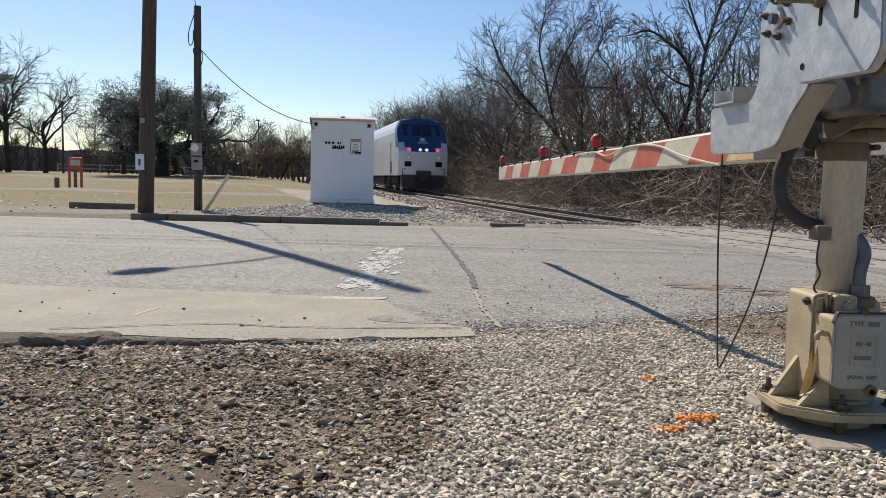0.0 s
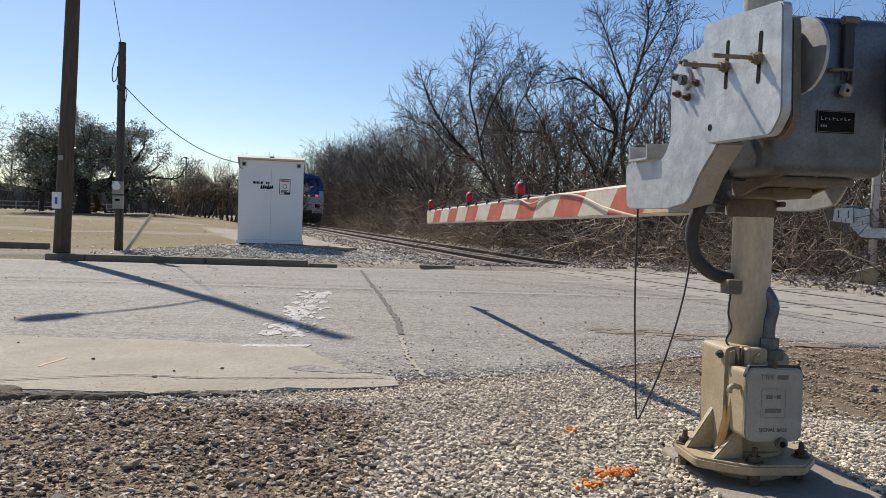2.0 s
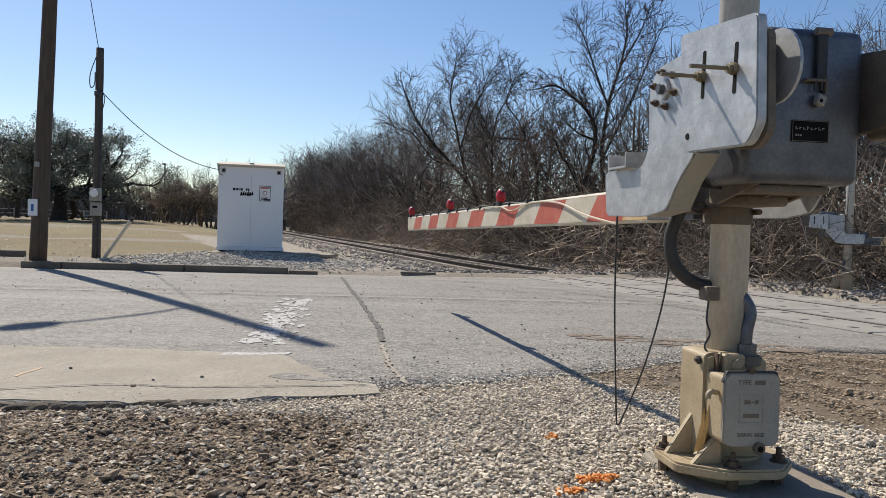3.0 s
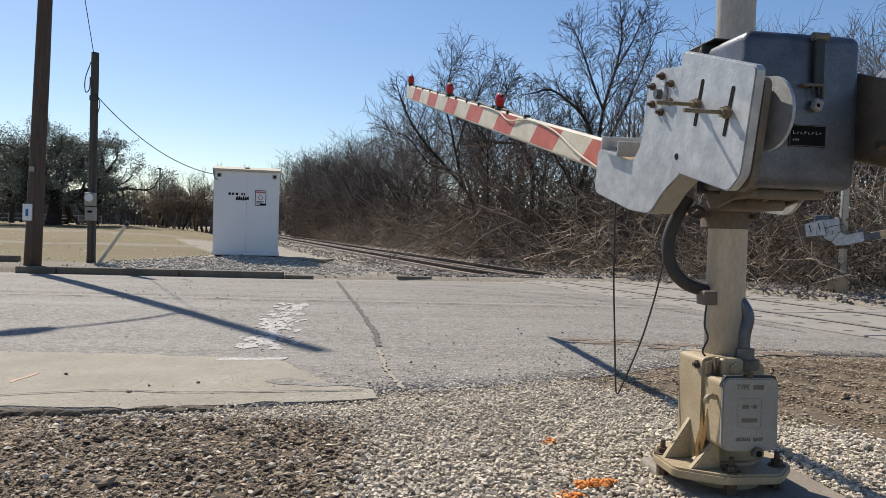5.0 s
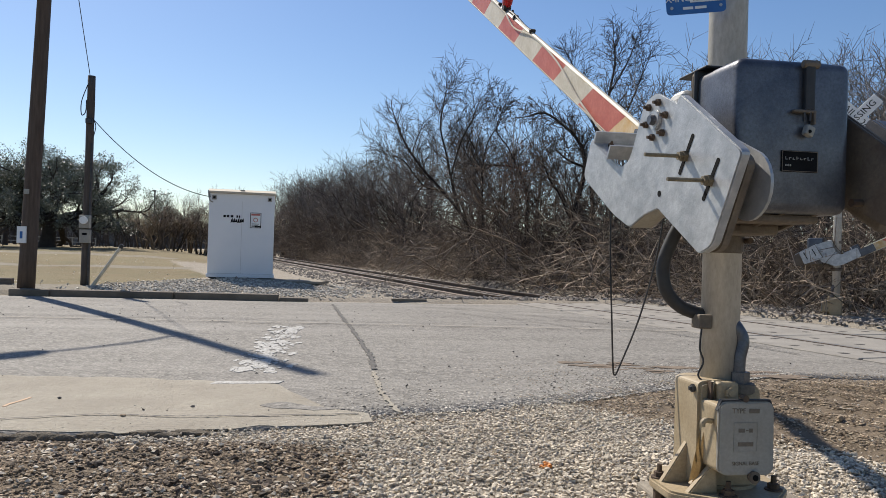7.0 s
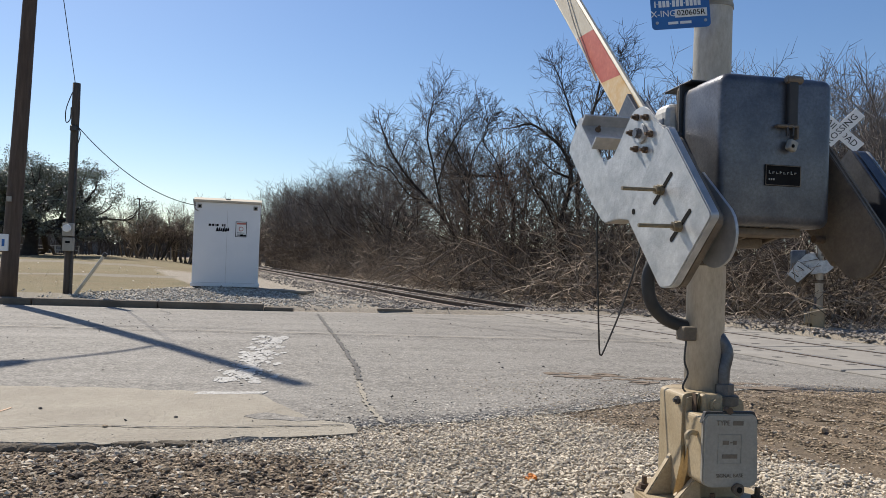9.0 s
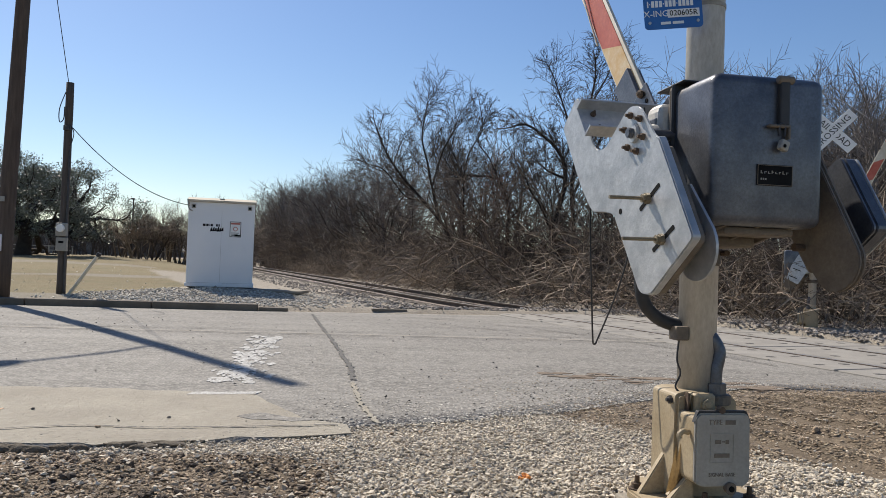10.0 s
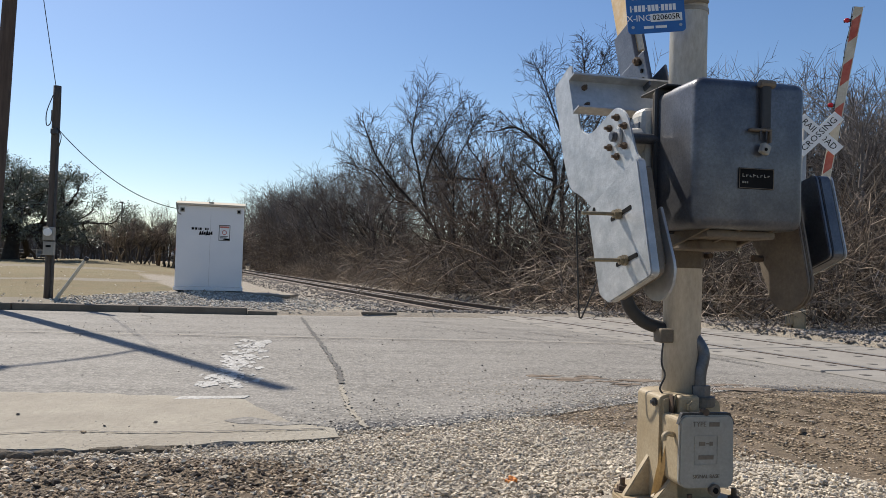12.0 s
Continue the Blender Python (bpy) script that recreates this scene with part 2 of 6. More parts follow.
# train grime; also colours the painted shade gap below the cabinet
TRAINDK = surface("grimy_underframe_and_gap_shade", (0.018, 0.018, 0.02), (0.04, 0.037, 0.034), rough=0.7, s1=3, s2=40)
GLASSDK, _n, _l, _b = nodes_of("dark_window_glass")
_b.inputs["Base Color"].default_value, _b.inputs["Roughness"].default_value = (0.012, 0.016, 0.022, 1), 0.08
SIGNBLUE = surface("blue_sign_sheeting", (0.015, 0.10, 0.32), (0.02, 0.13, 0.38), rough=0.4, s1=6, s2=80, bump=0.03)
SIGNWHITE = surface("white_sign_sheeting", (0.72, 0.72, 0.70), (0.8, 0.8, 0.78), rough=0.5, s1=6, s2=80, bump=0.03)
BLACKP = surface("black_print", (0.008, 0.008, 0.008), (0.016, 0.016, 0.016), rough=0.9, s1=9, s2=80, bump=0, spec=0.1)
REDP = surface("red_paint", (0.45, 0.06, 0.03), (0.55, 0.09, 0.05), rough=0.5, s1=6, s2=60, bump=0.1)
DULLRED = surface("red_print", (0.40, 0.10, 0.08), (0.5, 0.16, 0.12), rough=0.5, s1=6, s2=60, bump=0)
HEADLAMP = glowing("lit_headlamp", (1.0, 0.93, 0.8), 0.45)
MARKER = glowing("lit_red_marker", (1.0, 0.03, 0.02), 1.6)

TRACK0, TRACK_TURN = Vector((5.32, 17.0, 0)), radians(12.5)
TRACK_DIR = Vector((-math.sin(TRACK_TURN), math.cos(TRACK_TURN), 0))
TRACK_SIDE = Vector((math.cos(TRACK_TURN), math.sin(TRACK_TURN), 0))
RAIL_Z = 0.03


def rise(along):
    """The line climbs gently away from the road."""
    return 0.0075 * max(0.0, min(along, 140) - 6)


def smooth(a, b, v):
    k = min(1, max(0, (v - a) / (b - a)))
    return k * k * (3 - 2 * k)


FAR_EDGE = [(-400, 15.9), (-0.9, 15.9), (3.0, 16.3), (7.3, 17.4), (8.95, 10.7), (30, 8), (400, -30)]
NEAR_EDGE = [(-400, 4.2), (-1.9, 4.28), (-0.6, 4.45), (0.2, 4.8), (1.8, 5.4), (3.0, 6.1), (3.9, 6.55), (5.3, 6.45), (10, 5), (30, 0), (400, -60)]


def edge(line, x):
    for (x0, y0), (x1, y1) in zip(line, line[1:]):
        if x <= x1:
            return y0 + (y1 - y0) * (x - x0) / (x1 - x0)
    return line[-1][1]


def road_z(x, y):
    """The road's crowned surface, level where the rails cross it."""
    k = 1 - ((y - 10.0) / 5.6) ** 2
    return 0.04 * max(0, k) * (1 - smooth(2.5, 6.0, x))


def track_off(x, y):
    d = Vector((x, y, 0)) - TRACK0
    return d.dot(TRACK_SIDE), d.dot(TRACK_DIR)


def ground_z(x, y):
    """The height of the ground sheet."""
    ne, fe = edge(NEAR_EDGE, x), edge(FAR_EDGE, x)
    n1 = noise.noise((x * 0.9, y * 0.9, 0)) * 0.02 + noise.noise((x * 4, y * 4, 3)) * 0.008
    if y < ne + 0.3:
        k = smooth(ne - 0.7, ne - 0.08, y)
        near = 0.02 + n1 * 1.3 + 0.05 * smooth(0.6, 1.5, x) * (1 - smooth(3.2, 4.2, y)) * (1 - smooth(2.2, 3.2, x))
        near += 0.03 * math.sin(13.0 * math.hypot(x - 1.0, y - 3.6) + 1.5 * noise.noise((x, y, 5))) * smooth(1.8, 2.6, x) * smooth(4.4, 5.0, y + 1.5 * (x - 1.96))
        near += 0.03 * noise.noise((x * 2.3, y * 2.3, 11)) * (1 - smooth(-0.3, 0.3, x))
        return near * (1 - k) + (road_z(x, y) - 0.012) * k - 0.4 * smooth(20, 60, -y)
    if y < fe:
        return road_z(x, y) - 0.12
    z = 0.06 * smooth(fe, fe + 0.4, y) + 0.02 + n1
    # the lawn climbs gently
    z += 0.75 * smooth(22, 60, y) * (1 - smooth(-8, 3, x + (y - 20) * 0.2))
    z += (0.10 * noise.noise((x * 0.08, y * 0.08, 7)) + 0.10 * noise.noise((x * 0.3, y * 0.22, 3)) * (1 - smooth(-9, -4, x))) * smooth(18, 30, y)
    # gravel pad under the signal cabinet
    z += 0.21 * math.exp(-(((x + 2.6) / 2.2) ** 2 + ((y - 20.6) / 2.2) ** 2)) 
    # track bed
    off, along = track_off(x, y)
    bed = 1 - smooth(1.6, 3.4, abs(off))
    z = z * (1 - bed) + (RAIL_Z - 0.17 + n1 + rise(along)) * bed if along > 1.0 else z
    z -= 0.25 * smooth(3.2, 5, off) * (1 - smooth(6, 10, off)) * smooth(17, 22, y)
    return z


# ---------------------------------------------------------------- mesh helpers
def obj_from(name, bm, mat, parent=None, label="", smooth_shade=False):
    me = bpy.data.meshes.new(name)
    bm.normal_update()
    bm.to_mesh(me)
    bm.free()
    for m in (mat if isinstance(mat, (list, tuple)) else [mat]):
        me.materials.append(m)
    if smooth_shade:
        me.polygons.foreach_set("use_smooth", [True] * len(me.polygons))
    ob = new(name, me)
    ob.parent = parent
    if label:
        ob["label"] = label
    return ob


def part(name, bm, mat, parent, label="", smooth_shade=False):
    return obj_from(name, bm, mat, parent, label, smooth_shade)


def empty(name, m=None):
    ob = new(name)
    ob.empty_display_size = 0.1
    if m is not None:
        ob.matrix_world = m
    return ob


def box(x0, x1, y0, y1, z0, z1, bevel=0.0, seg=2, bm=None):
    own = bmesh.new()
    bmesh.ops.create_cube(own, size=1)
    for v in own.verts:
        v.co = Vector(((x0 + x1) / 2 + v.co.x * (x1 - x0), (y0 + y1) / 2 + v.co.y * (y1 - y0), (z0 + z1) / 2 + v.co.z * (z1 - z0)))
    if bevel:
        bmesh.ops.bevel(own, geom=list(own.edges), offset=bevel, segments=seg, affect="EDGES", profile=0.5)
    return joined(bm, own)


def joined(bm, own):
    if bm is None:
        return own
    me = bpy.data.meshes.new("tmp")
    own.to_mesh(me)
    own.free()
    bm.from_mesh(me)
    bpy.data.meshes.remove(me)
    return bm


def moved(bm, m):
    bmesh.ops.transform(bm, matrix=m, verts=bm.verts)
    return bm


def cyl(p0, p1, r0, r1=None, seg=16, bevel=0.0, bm=None):
    p0, p1 = Vector(p0), Vector(p1)
    own = bmesh.new()
    d = (p1 - p0).length
    bmesh.ops.create_cone(own, cap_ends=True, segments=seg, radius1=r0, radius2=r0 if r1 is None else r1, depth=d)
    if bevel:
        bmesh.ops.bevel(own, geom=[e for e in own.edges if len(e.link_faces) == 2 and any(len(f.verts) > 4 for f in e.link_faces)], offset=bevel, segments=2, affect="EDGES")
    moved(own, Matrix.Translation((p0 + p1) / 2) @ (p1 - p0).to_track_quat("Z", "Y").to_matrix().to_4x4())
    return joined(bm, own)


def prism(outline, w0, w1, axis="x", bevel=0.0, bm=None):
    """A plate: an outline (a, b) pushed along an axis from w0 to w1. x: a=y b=z; y: a=x b=z; z: a=x b=y."""
    own = bmesh.new()
    put = {"x": lambda a, b, w: (w, a, b), "y": lambda a, b, w: (a, w, b), "z": lambda a, b, w: (a, b, w)}[axis]
    lo = [own.verts.new(put(a, b, w0)) for a, b in outline]
    hi = [own.verts.new(put(a, b, w1)) for a, b in outline]
    own.faces.new(lo), own.faces.new(hi)
    for i in range(len(outline)):
        j = (i + 1) % len(outline)
        own.faces.new((lo[i], lo[j], hi[j], hi[i]))
    bmesh.ops.recalc_face_normals(own, faces=own.faces)
    if bevel:
        bmesh.ops.bevel(own, geom=[e for e in own.edges if any(len(f.verts) > 4 or f in own.faces[:2] for f in e.link_faces)], offset=bevel, segments=2, affect="EDGES")
    return joined(bm, own)


def round_corner(pts, r=0.03, n=4):
    """Rounds the corners of an outline."""
    out = []
    for i, p in enumerate(pts):
        a, b, c = Vector(pts[i - 1]), Vector(p), Vector(pts[(i + 1) % len(pts)])
        ra = min(r, (a - b).length * 0.45, (c - b).length * 0.45)
        s, e = b + (a - b).normalized() * ra, b + (c - b).normalized() * ra
        for k in range(n + 1):
            t = k / n
            out.append(tuple(s * (1 - t) ** 2 + b * 2 * t * (1 - t) + e * t * t))
    return out


def spline(pts, n=8):
    pts = [Vector(p) for p in pts]
    out = []
    for i in range(len(pts) - 1):
        p0, p1, p2, p3 = pts[max(i - 1, 0)], pts[i], pts[i + 1], pts[min(i + 2, len(pts) - 1)]
        for k in range(n):
            t = k / n
            out.append(0.5 * (2 * p1 + (p2 - p0) * t + (2 * p0 - 5 * p1 + 4 * p2 - p3) * t * t + (3 * p1 - p0 - 3 * p2 + p3) * t ** 3))
    return out + [pts[-1]]


def tube(pts, r, seg=8, bm=None):
    """A tube along points; r is a radius or one for each point."""
    own = bmesh.new()
    rings = []
    n = len(pts)
    pts = [Vector(p) for p in pts]
    for i, p in enumerate(pts):
        d = (pts[min(i + 1, n - 1)] - pts[max(i - 1, 0)]).normalized()
        q = d.to_track_quat("Z", "Y")
        rr = r[i] if isinstance(r, (list, tuple)) else r
        rings.append([own.verts.new(p + q @ Vector((rr * math.cos(a), rr * math.sin(a), 0))) for a in [2 * math.pi * k / seg for k in range(seg)]])
    for a, b in zip(rings, rings[1:]):
        best = min(range(seg), key=lambda s: (a[0].co - b[s].co).length)
        b[:] = b[best:] + b[:best]
        for k in range(seg):
            own.faces.new((a[k], a[(k + 1) % seg], b[(k + 1) % seg], b[k]))
    own.faces.new(list(reversed(rings[0])))
    own.faces.new(rings[-1])
    return joined(bm, own)


def mesh_from(name, verts, faces, mat, parent=None, label="", smooth_shade=False):
    me = bpy.data.meshes.new(name)
    me.from_pydata(verts, [], faces)
    me.materials.append(mat)
    if smooth_shade:
        me.polygons.foreach_set("use_smooth", [True] * len(me.polygons))
    ob = new(name, me)
    ob.parent = parent
    if label:
        ob["label"] = label
    return ob


def lettering(name, text, size, mat, parent, m, align="CENTER", depth=0.0008):
    cu = bpy.data.curves.new(name, "FONT")
    cu.body, cu.size, cu.align_x, cu.align_y, cu.extrude = text, size, align, "CENTER", depth
    cu.resolution_u = 2
    tmp = bpy.data.objects.new(name, cu)
    me = bpy.data.meshes.new_from_object(tmp)
    bpy.data.objects.remove(tmp)
    bpy.data.curves.remove(cu)
    me.transform(m)
    me.materials.clear()
    me.materials.append(mat)
    ob = new(name, me)
    ob.parent = parent
    return ob


# ---------------------------------------------------------------- ground and road
def spread(core, lo, hi, grow=1.35):
    """Grid lines: the core ones, then ever wider out to lo and hi."""
    out, step = list(core), core[1] - core[0]
    a = core[0]
    while a > lo:
        step *= grow
        a -= step
        out.insert(0, max(a, lo))
    step, b = core[-1] - core[-2], core[-1]
    while b < hi:
        step *= grow
        b += step
        out.append(min(b, hi))
    return out


def dirt_border(y):
    """Where the brown dirt gives way to pale gravel, on the near side of the road."""
    return edge([(0, -1.2), (1.8, -0.55), (2.2, -0.28), (2.6, 0.0), (3.9, 0.08), (4.15, -0.6), (4.4, -4.0), (9, -9)], y)


def zones(x, y):
    """Shares of dirt, lawn and pale path at a place; the rest is gravel."""
    ne, fe = edge(NEAR_EDGE, x), edge(FAR_EDGE, x)
    dirt = lawn = path = 0.0
    if y < ne:
        dirt = 1 - smooth(-0.12, 0.12, x - dirt_border(y))
        dirt = max(dirt, smooth(1.3, 1.8, x) * smooth(4.3, 4.9, y + 1.5 * (x - 1.96)))
    elif y > fe:
        off, along = track_off(x, y)
        pad = math.exp(-(((x + 2.7) / 3.0) ** 2 + ((y - 19.2) / 3.6) ** 2))
        lawn = smooth(3.0, 4.2, -off) * (1 - smooth(0.25, 0.45, pad)) if off < 0 else 0.45 * smooth(4.0, 7.0, off)
        lawn *= smooth(fe + 0.6, fe + 1.1, y)
        if off < 0:
            lawn *= 1 - smooth(-4.7, -3.7, x + 0.35 * max(0, y - 26)) * (1 - smooth(34, 44, y))
        if x < -5 and y < 19.5:
            path = 1 - smooth(18.7, 19.5, y)
        bend = 31 + 0.12 * (x + 14) ** 2 * 0.2
        path = max(path, 0.75 * (1 - smooth(0.6, 1.3, abs(y - bend))) if x < -6 else 0)
        bend = 46 - 0.25 * (x + 20)
        path = max(path, 0.6 * (1 - smooth(0.8, 1.8, abs(y - bend))) if x < -9 else 0)
    return dirt, lawn, path


def ground_material():
    m, nt, links, b = nodes_of("ground_gravel_dirt_and_lawn")
    pos = nt.new("ShaderNodeNewGeometry").outputs["Position"]

    def share(attr):
        a = nt.new("ShaderNodeAttribute")
        a.attribute_name = attr
        n = noisy(nt, links, 5.0, 6, 0.7, 0.25, 0.75, coord=pos)
        s = nt.new("ShaderNodeMath")
        s.operation = "MULTIPLY_ADD"
        s.inputs[1].default_value, s.inputs[2].default_value = 0.7, -0.35
        links.new(n, s.inputs[0])
        t = nt.new("ShaderNodeMath")
        t.operation = "ADD"
        links.new(a.outputs["Fac"], t.inputs[0])
        links.new(s.outputs[0], t.inputs[1])
        r = nt.new("ShaderNodeMapRange")
        r.inputs[1].default_value, r.inputs[2].default_value = 0.35, 0.65
        links.new(t.outputs[0], r.inputs[0])
        return r.outputs[0]

    fine = noisy(nt, links, 30, 8, 0.75, 0.3, 0.7, coord=pos)
    mid = noisy(nt, links, 2.2, 6, 0.65, coord=pos)
    wide = noisy(nt, links, 0.16, 5, 0.6, coord=pos)
    gravel = mixed(nt, links, fine, (0.20, 0.17, 0.13), (0.46, 0.40, 0.315))
    dirt = mixed(nt, links, fine, (0.062, 0.043, 0.026), (0.21, 0.155, 0.095))
    dirt = mixed(nt, links, mid, dirt, (0.25, 0.19, 0.125))
    grass = mixed(nt, links, fine, (0.13, 0.092, 0.04), (0.27, 0.205, 0.10))
    patch = noisy(nt, links, 0.7, 6, 0.7, 0.45, 0.7, coord=pos)
    grass = mixed(nt, links, patch, grass, (0.14, 0.125, 0.055))
    grass = mixed(nt, links, wide, grass, (0.21, 0.17, 0.085))
    walkway = mixed(nt, links, fine, (0.20, 0.17, 0.125), (0.29, 0.255, 0.195))
    col = mixed(nt, links, share("dirt"), gravel, dirt)
    col = mixed(nt, links, share("lawn"), col, grass)
    col = mixed(nt, links, share("path"), col, walkway)
    links.new(col, b.inputs["Base Color"])
    b.inputs["Roughness"].default_value = 0.95
    bumped(nt, links, b, fine, 0.7, 0.03)
    return m


def build_ground():
    xs = spread([-24 + 0.3 * i for i in range(61)] + [-5.86 + 0.14 * i for i in range(109)], -1800, 1800)
    ys = spread([0.6 + 0.14 * i for i in range(36)] + [5.64 + 0.32 * i for i in range(125)], -400, 3000)
    verts, shares = [], []
    for y in ys:
        for x in xs:
            verts.append((x, y, ground_z(x, y)))
            shares.append(zones(x, y))
    w = len(xs)
    faces = [(j * w + i, j * w + i + 1, (j + 1) * w + i + 1, (j + 1) * w + i) for j in range(len(ys) - 1) for i in range(w - 1)]
    ob = mesh_from("ground", verts, faces, ground_material(), smooth_shade=True)
    for k, name in enumerate(("dirt", "lawn", "path")):
        at = ob.data.attributes.new(name, "FLOAT", "POINT")
        at.data.foreach_set("value", [s[k] for s in shares])
    return tagged(ob, "gravel verge, bare dirt and dormant tan lawn", "ground", kind="structure")


GROUND = build_ground()


def build_road():
    xs = spread([-7 + 0.16 * i for i in range(112)], -380, 380)
    verts, faces, n = [], [], 34
    for x in xs:
        ne, fe = edge(NEAR_EDGE, x), edge(FAR_EDGE, x)
        ne += 0.10 * noise.noise((x * 1.7, 0, 0)) + 0.05 * noise.noise((x * 6, 4, 0))
        for j in range(n):
            y = ne + (fe - ne) * j / (n - 1)
            verts.append((x, y, road_z(x, y) + 0.004 * noise.noise((x * 1.5, y * 1.5, 2))))
        verts.append((x, ne - 0.02, road_z(x, ne) - 0.16))
        verts.append((x, fe + 0.02, road_z(x, fe) - 0.16))
    w = n + 2
    for i in range(len(xs) - 1):
        a, b = i * w, (i + 1) * w
        faces += [(a + j, b + j, b + j + 1, a + j + 1) for j in range(n - 1)]
        faces += [(a + n, b + n, b, a), (a + n - 1, b + n - 1, b + n + 1, a + n + 1)]
    return tagged(mesh_from("road", verts, faces, ASPHALT, smooth_shade=True), "sun-bleached patched asphalt road", "road", kind="structure")


ROAD = build_road()


def on_road(x, y, lift=0.0):
    return (x, y, road_z(x, y) + lift)


def sheet(name, outline, lift, mat, parent, step=0.25, label="", jag=0.0):
    """A thin skin laid over the road's curve, cut to an outline with a ragged rim."""
    rim = []
    for i, p in enumerate(outline):
        a, b = Vector(p), Vector(outline[(i + 1) % len(outline)])
        k = max(1, int((b - a).length / step))
        for j in range(k):
            q = a.lerp(b, j / k)
            rim.append((q.x + jag * noise.noise((q.x * 7, q.y * 7, 1)), q.y + jag * noise.noise((q.x * 7, q.y * 7, 9))))
    bm = bmesh.new()
    vs = [bm.verts.new((x, y, 0)) for x, y in rim]
    f = bm.faces.new(vs)
    bmesh.ops.triangulate(bm, faces=bm.faces[:])
    for _ in range(3):
        long = [e for e in bm.edges if e.calc_length() > 0.7]
        if long:
            bmesh.ops.subdivide_edges(bm, edges=long, cuts=1)
            bmesh.ops.triangulate(bm, faces=bm.faces[:])
    for v in bm.verts:
        v.co.z = road_z(v.co.x, v.co.y) + lift
    bm.normal_update()
    for f in bm.faces:
        if f.normal.z < 0:
            f.normal_flip()
    top = list(bm.faces)
    ret = bmesh.ops.extrude_face_region(bm, geom=top)
    for g in ret["geom"]:
        if isinstance(g, bmesh.types.BMVert):
            g.co.z -= lift * 0.9
    return part(name, bm, mat, parent, label)


def ribbon(name, pts, width, lift, mat, parent, seed=1, label=""):
    """A wandering narrow strip on the road, for cracks and tar."""
    rng = random.Random(seed)
    pts = spline([(x, y, 0) for x, y in pts], 26)
    verts, faces = [], []
    for i, p in enumerate(pts):
        d = (pts[min(i + 1, len(pts) - 1)] - pts[max(i - 1, 0)]).normalized()
        s = Vector((-d.y, d.x, 0))
        j = Vector((rng.uniform(-1, 1), rng.uniform(-1, 1), 0)) * width * 0.28
        wv = width * rng.uniform(0.45, 1.0) * 0.5
        for k in (-1, 1):
            q = p + j + s * wv * k
            verts.append((q.x, q.y, road_z(q.x, q.y) + lift))
    for i in range(len(pts) - 1):
        faces.append((2 * i, 2 * i + 2, 2 * i + 3, 2 * i + 1))
    return mesh_from(name, verts, faces, mat, parent, label)


def build_road_marks():
    sheet("concrete_apron", [(-9.5, 4.5), (-1.95, 4.42), (-1.2, 4.36), (-0.62, 4.5), (-0.05, 4.56), (0.17, 4.66), (0.14, 4.88), (-0.12, 5.05), (-0.3, 5.45), (-0.5, 5.85), (-0.85, 5.95),
                             (-2.0, 6.1), (-4.5, 6.25), (-9.5, 6.3)], 0.006, CONC, ROAD, 0.12, "dusty tan concrete apron", 0.07)
    sheet("asphalt_patch", [(-0.42, 5.2), (-0.15, 5.05), (0.02, 4.98), (-0.2, 4.93), (-0.45, 5.0), (-0.55, 5.1)], 0.009, ASPHALT, ROAD, 0.06, "thin spill of old asphalt", 0.05)
    rng = random.Random(5)
    for i in range(330):
        t = rng.random()
        y = 10.15 - 3.7 * t
        x = -0.72 + rng.gauss(0, 0.10) + 0.02 * (y - 8)
        r, n = 0.009 + 0.042 * rng.random() ** 1.8, 11
        out = [(x + r * rng.uniform(0.25, 1.5) * math.cos(2 * math.pi * k / n), y + 2.6 * r * rng.uniform(0.25, 1.5) * math.sin(2 * math.pi * k / n)) for k in range(n)]
        sheet("paint_flake", out, 0.004 + 0.0002 * (i % 9), PAINTWORN, ROAD, 0.3, "flaking white road paint")
    sheet("paint_bar", [(-0.98, 5.84), (-0.50, 5.88), (-0.46, 5.99), (-0.98, 5.95)], 0.0075, PAINTWORN, ROAD, 0.05, "", 0.03)
    ribbon("tar_crack", [(-0.25, 15.2), (-0.08, 12.5), (0.12, 9.5), (0.24, 7.6), (0.25, 6.6)], 0.065, 0.008, TAR, ROAD, 2, "dark open crack across the asphalt")
    ribbon("tar_crack", [(0.25, 6.5), (0.27, 5.6), (0.36, 4.9)], 0.045, 0.008, CONC, ROAD, 3)
    ribbon("tar_crack", [(-2.4, 4.52), (-1.5, 4.78), (-1.0, 4.74), (-0.4, 4.78), (0.1, 4.83)], 0.022, 0.013, TAR, ROAD, 4)
    ribbon("tar_crack", [(-12, 10.9), (-5, 10.8), (-1, 10.7), (3, 10.6), (5.5, 10.9)], 0.05, 0.010, CONC, ROAD, 7, "pale seam in the asphalt")
    ribbon("tar_crack", [(-12, 10.75), (-5, 10.66), (-1, 10.56), (3, 10.46), (5.0, 10.7)], 0.03, 0.011, TAR, ROAD, 8)
    for k, pts in enumerate(([(2.0, 14.5), (3.2, 13.0), (4.2, 11.2), (4.9, 9.4), (5.2, 8.2)], [(3.2, 13.0), (4.6, 12.6), (5.8, 11.4)], [(1.4, 14.9), (2.6, 14.2), (3.8, 13.9)], [(4.9, 9.4), (4.0, 8.0), (3.9, 7.2)])):
        ribbon("tar_crack", pts, 0.04, 0.012, TAR, ROAD, 20 + k)
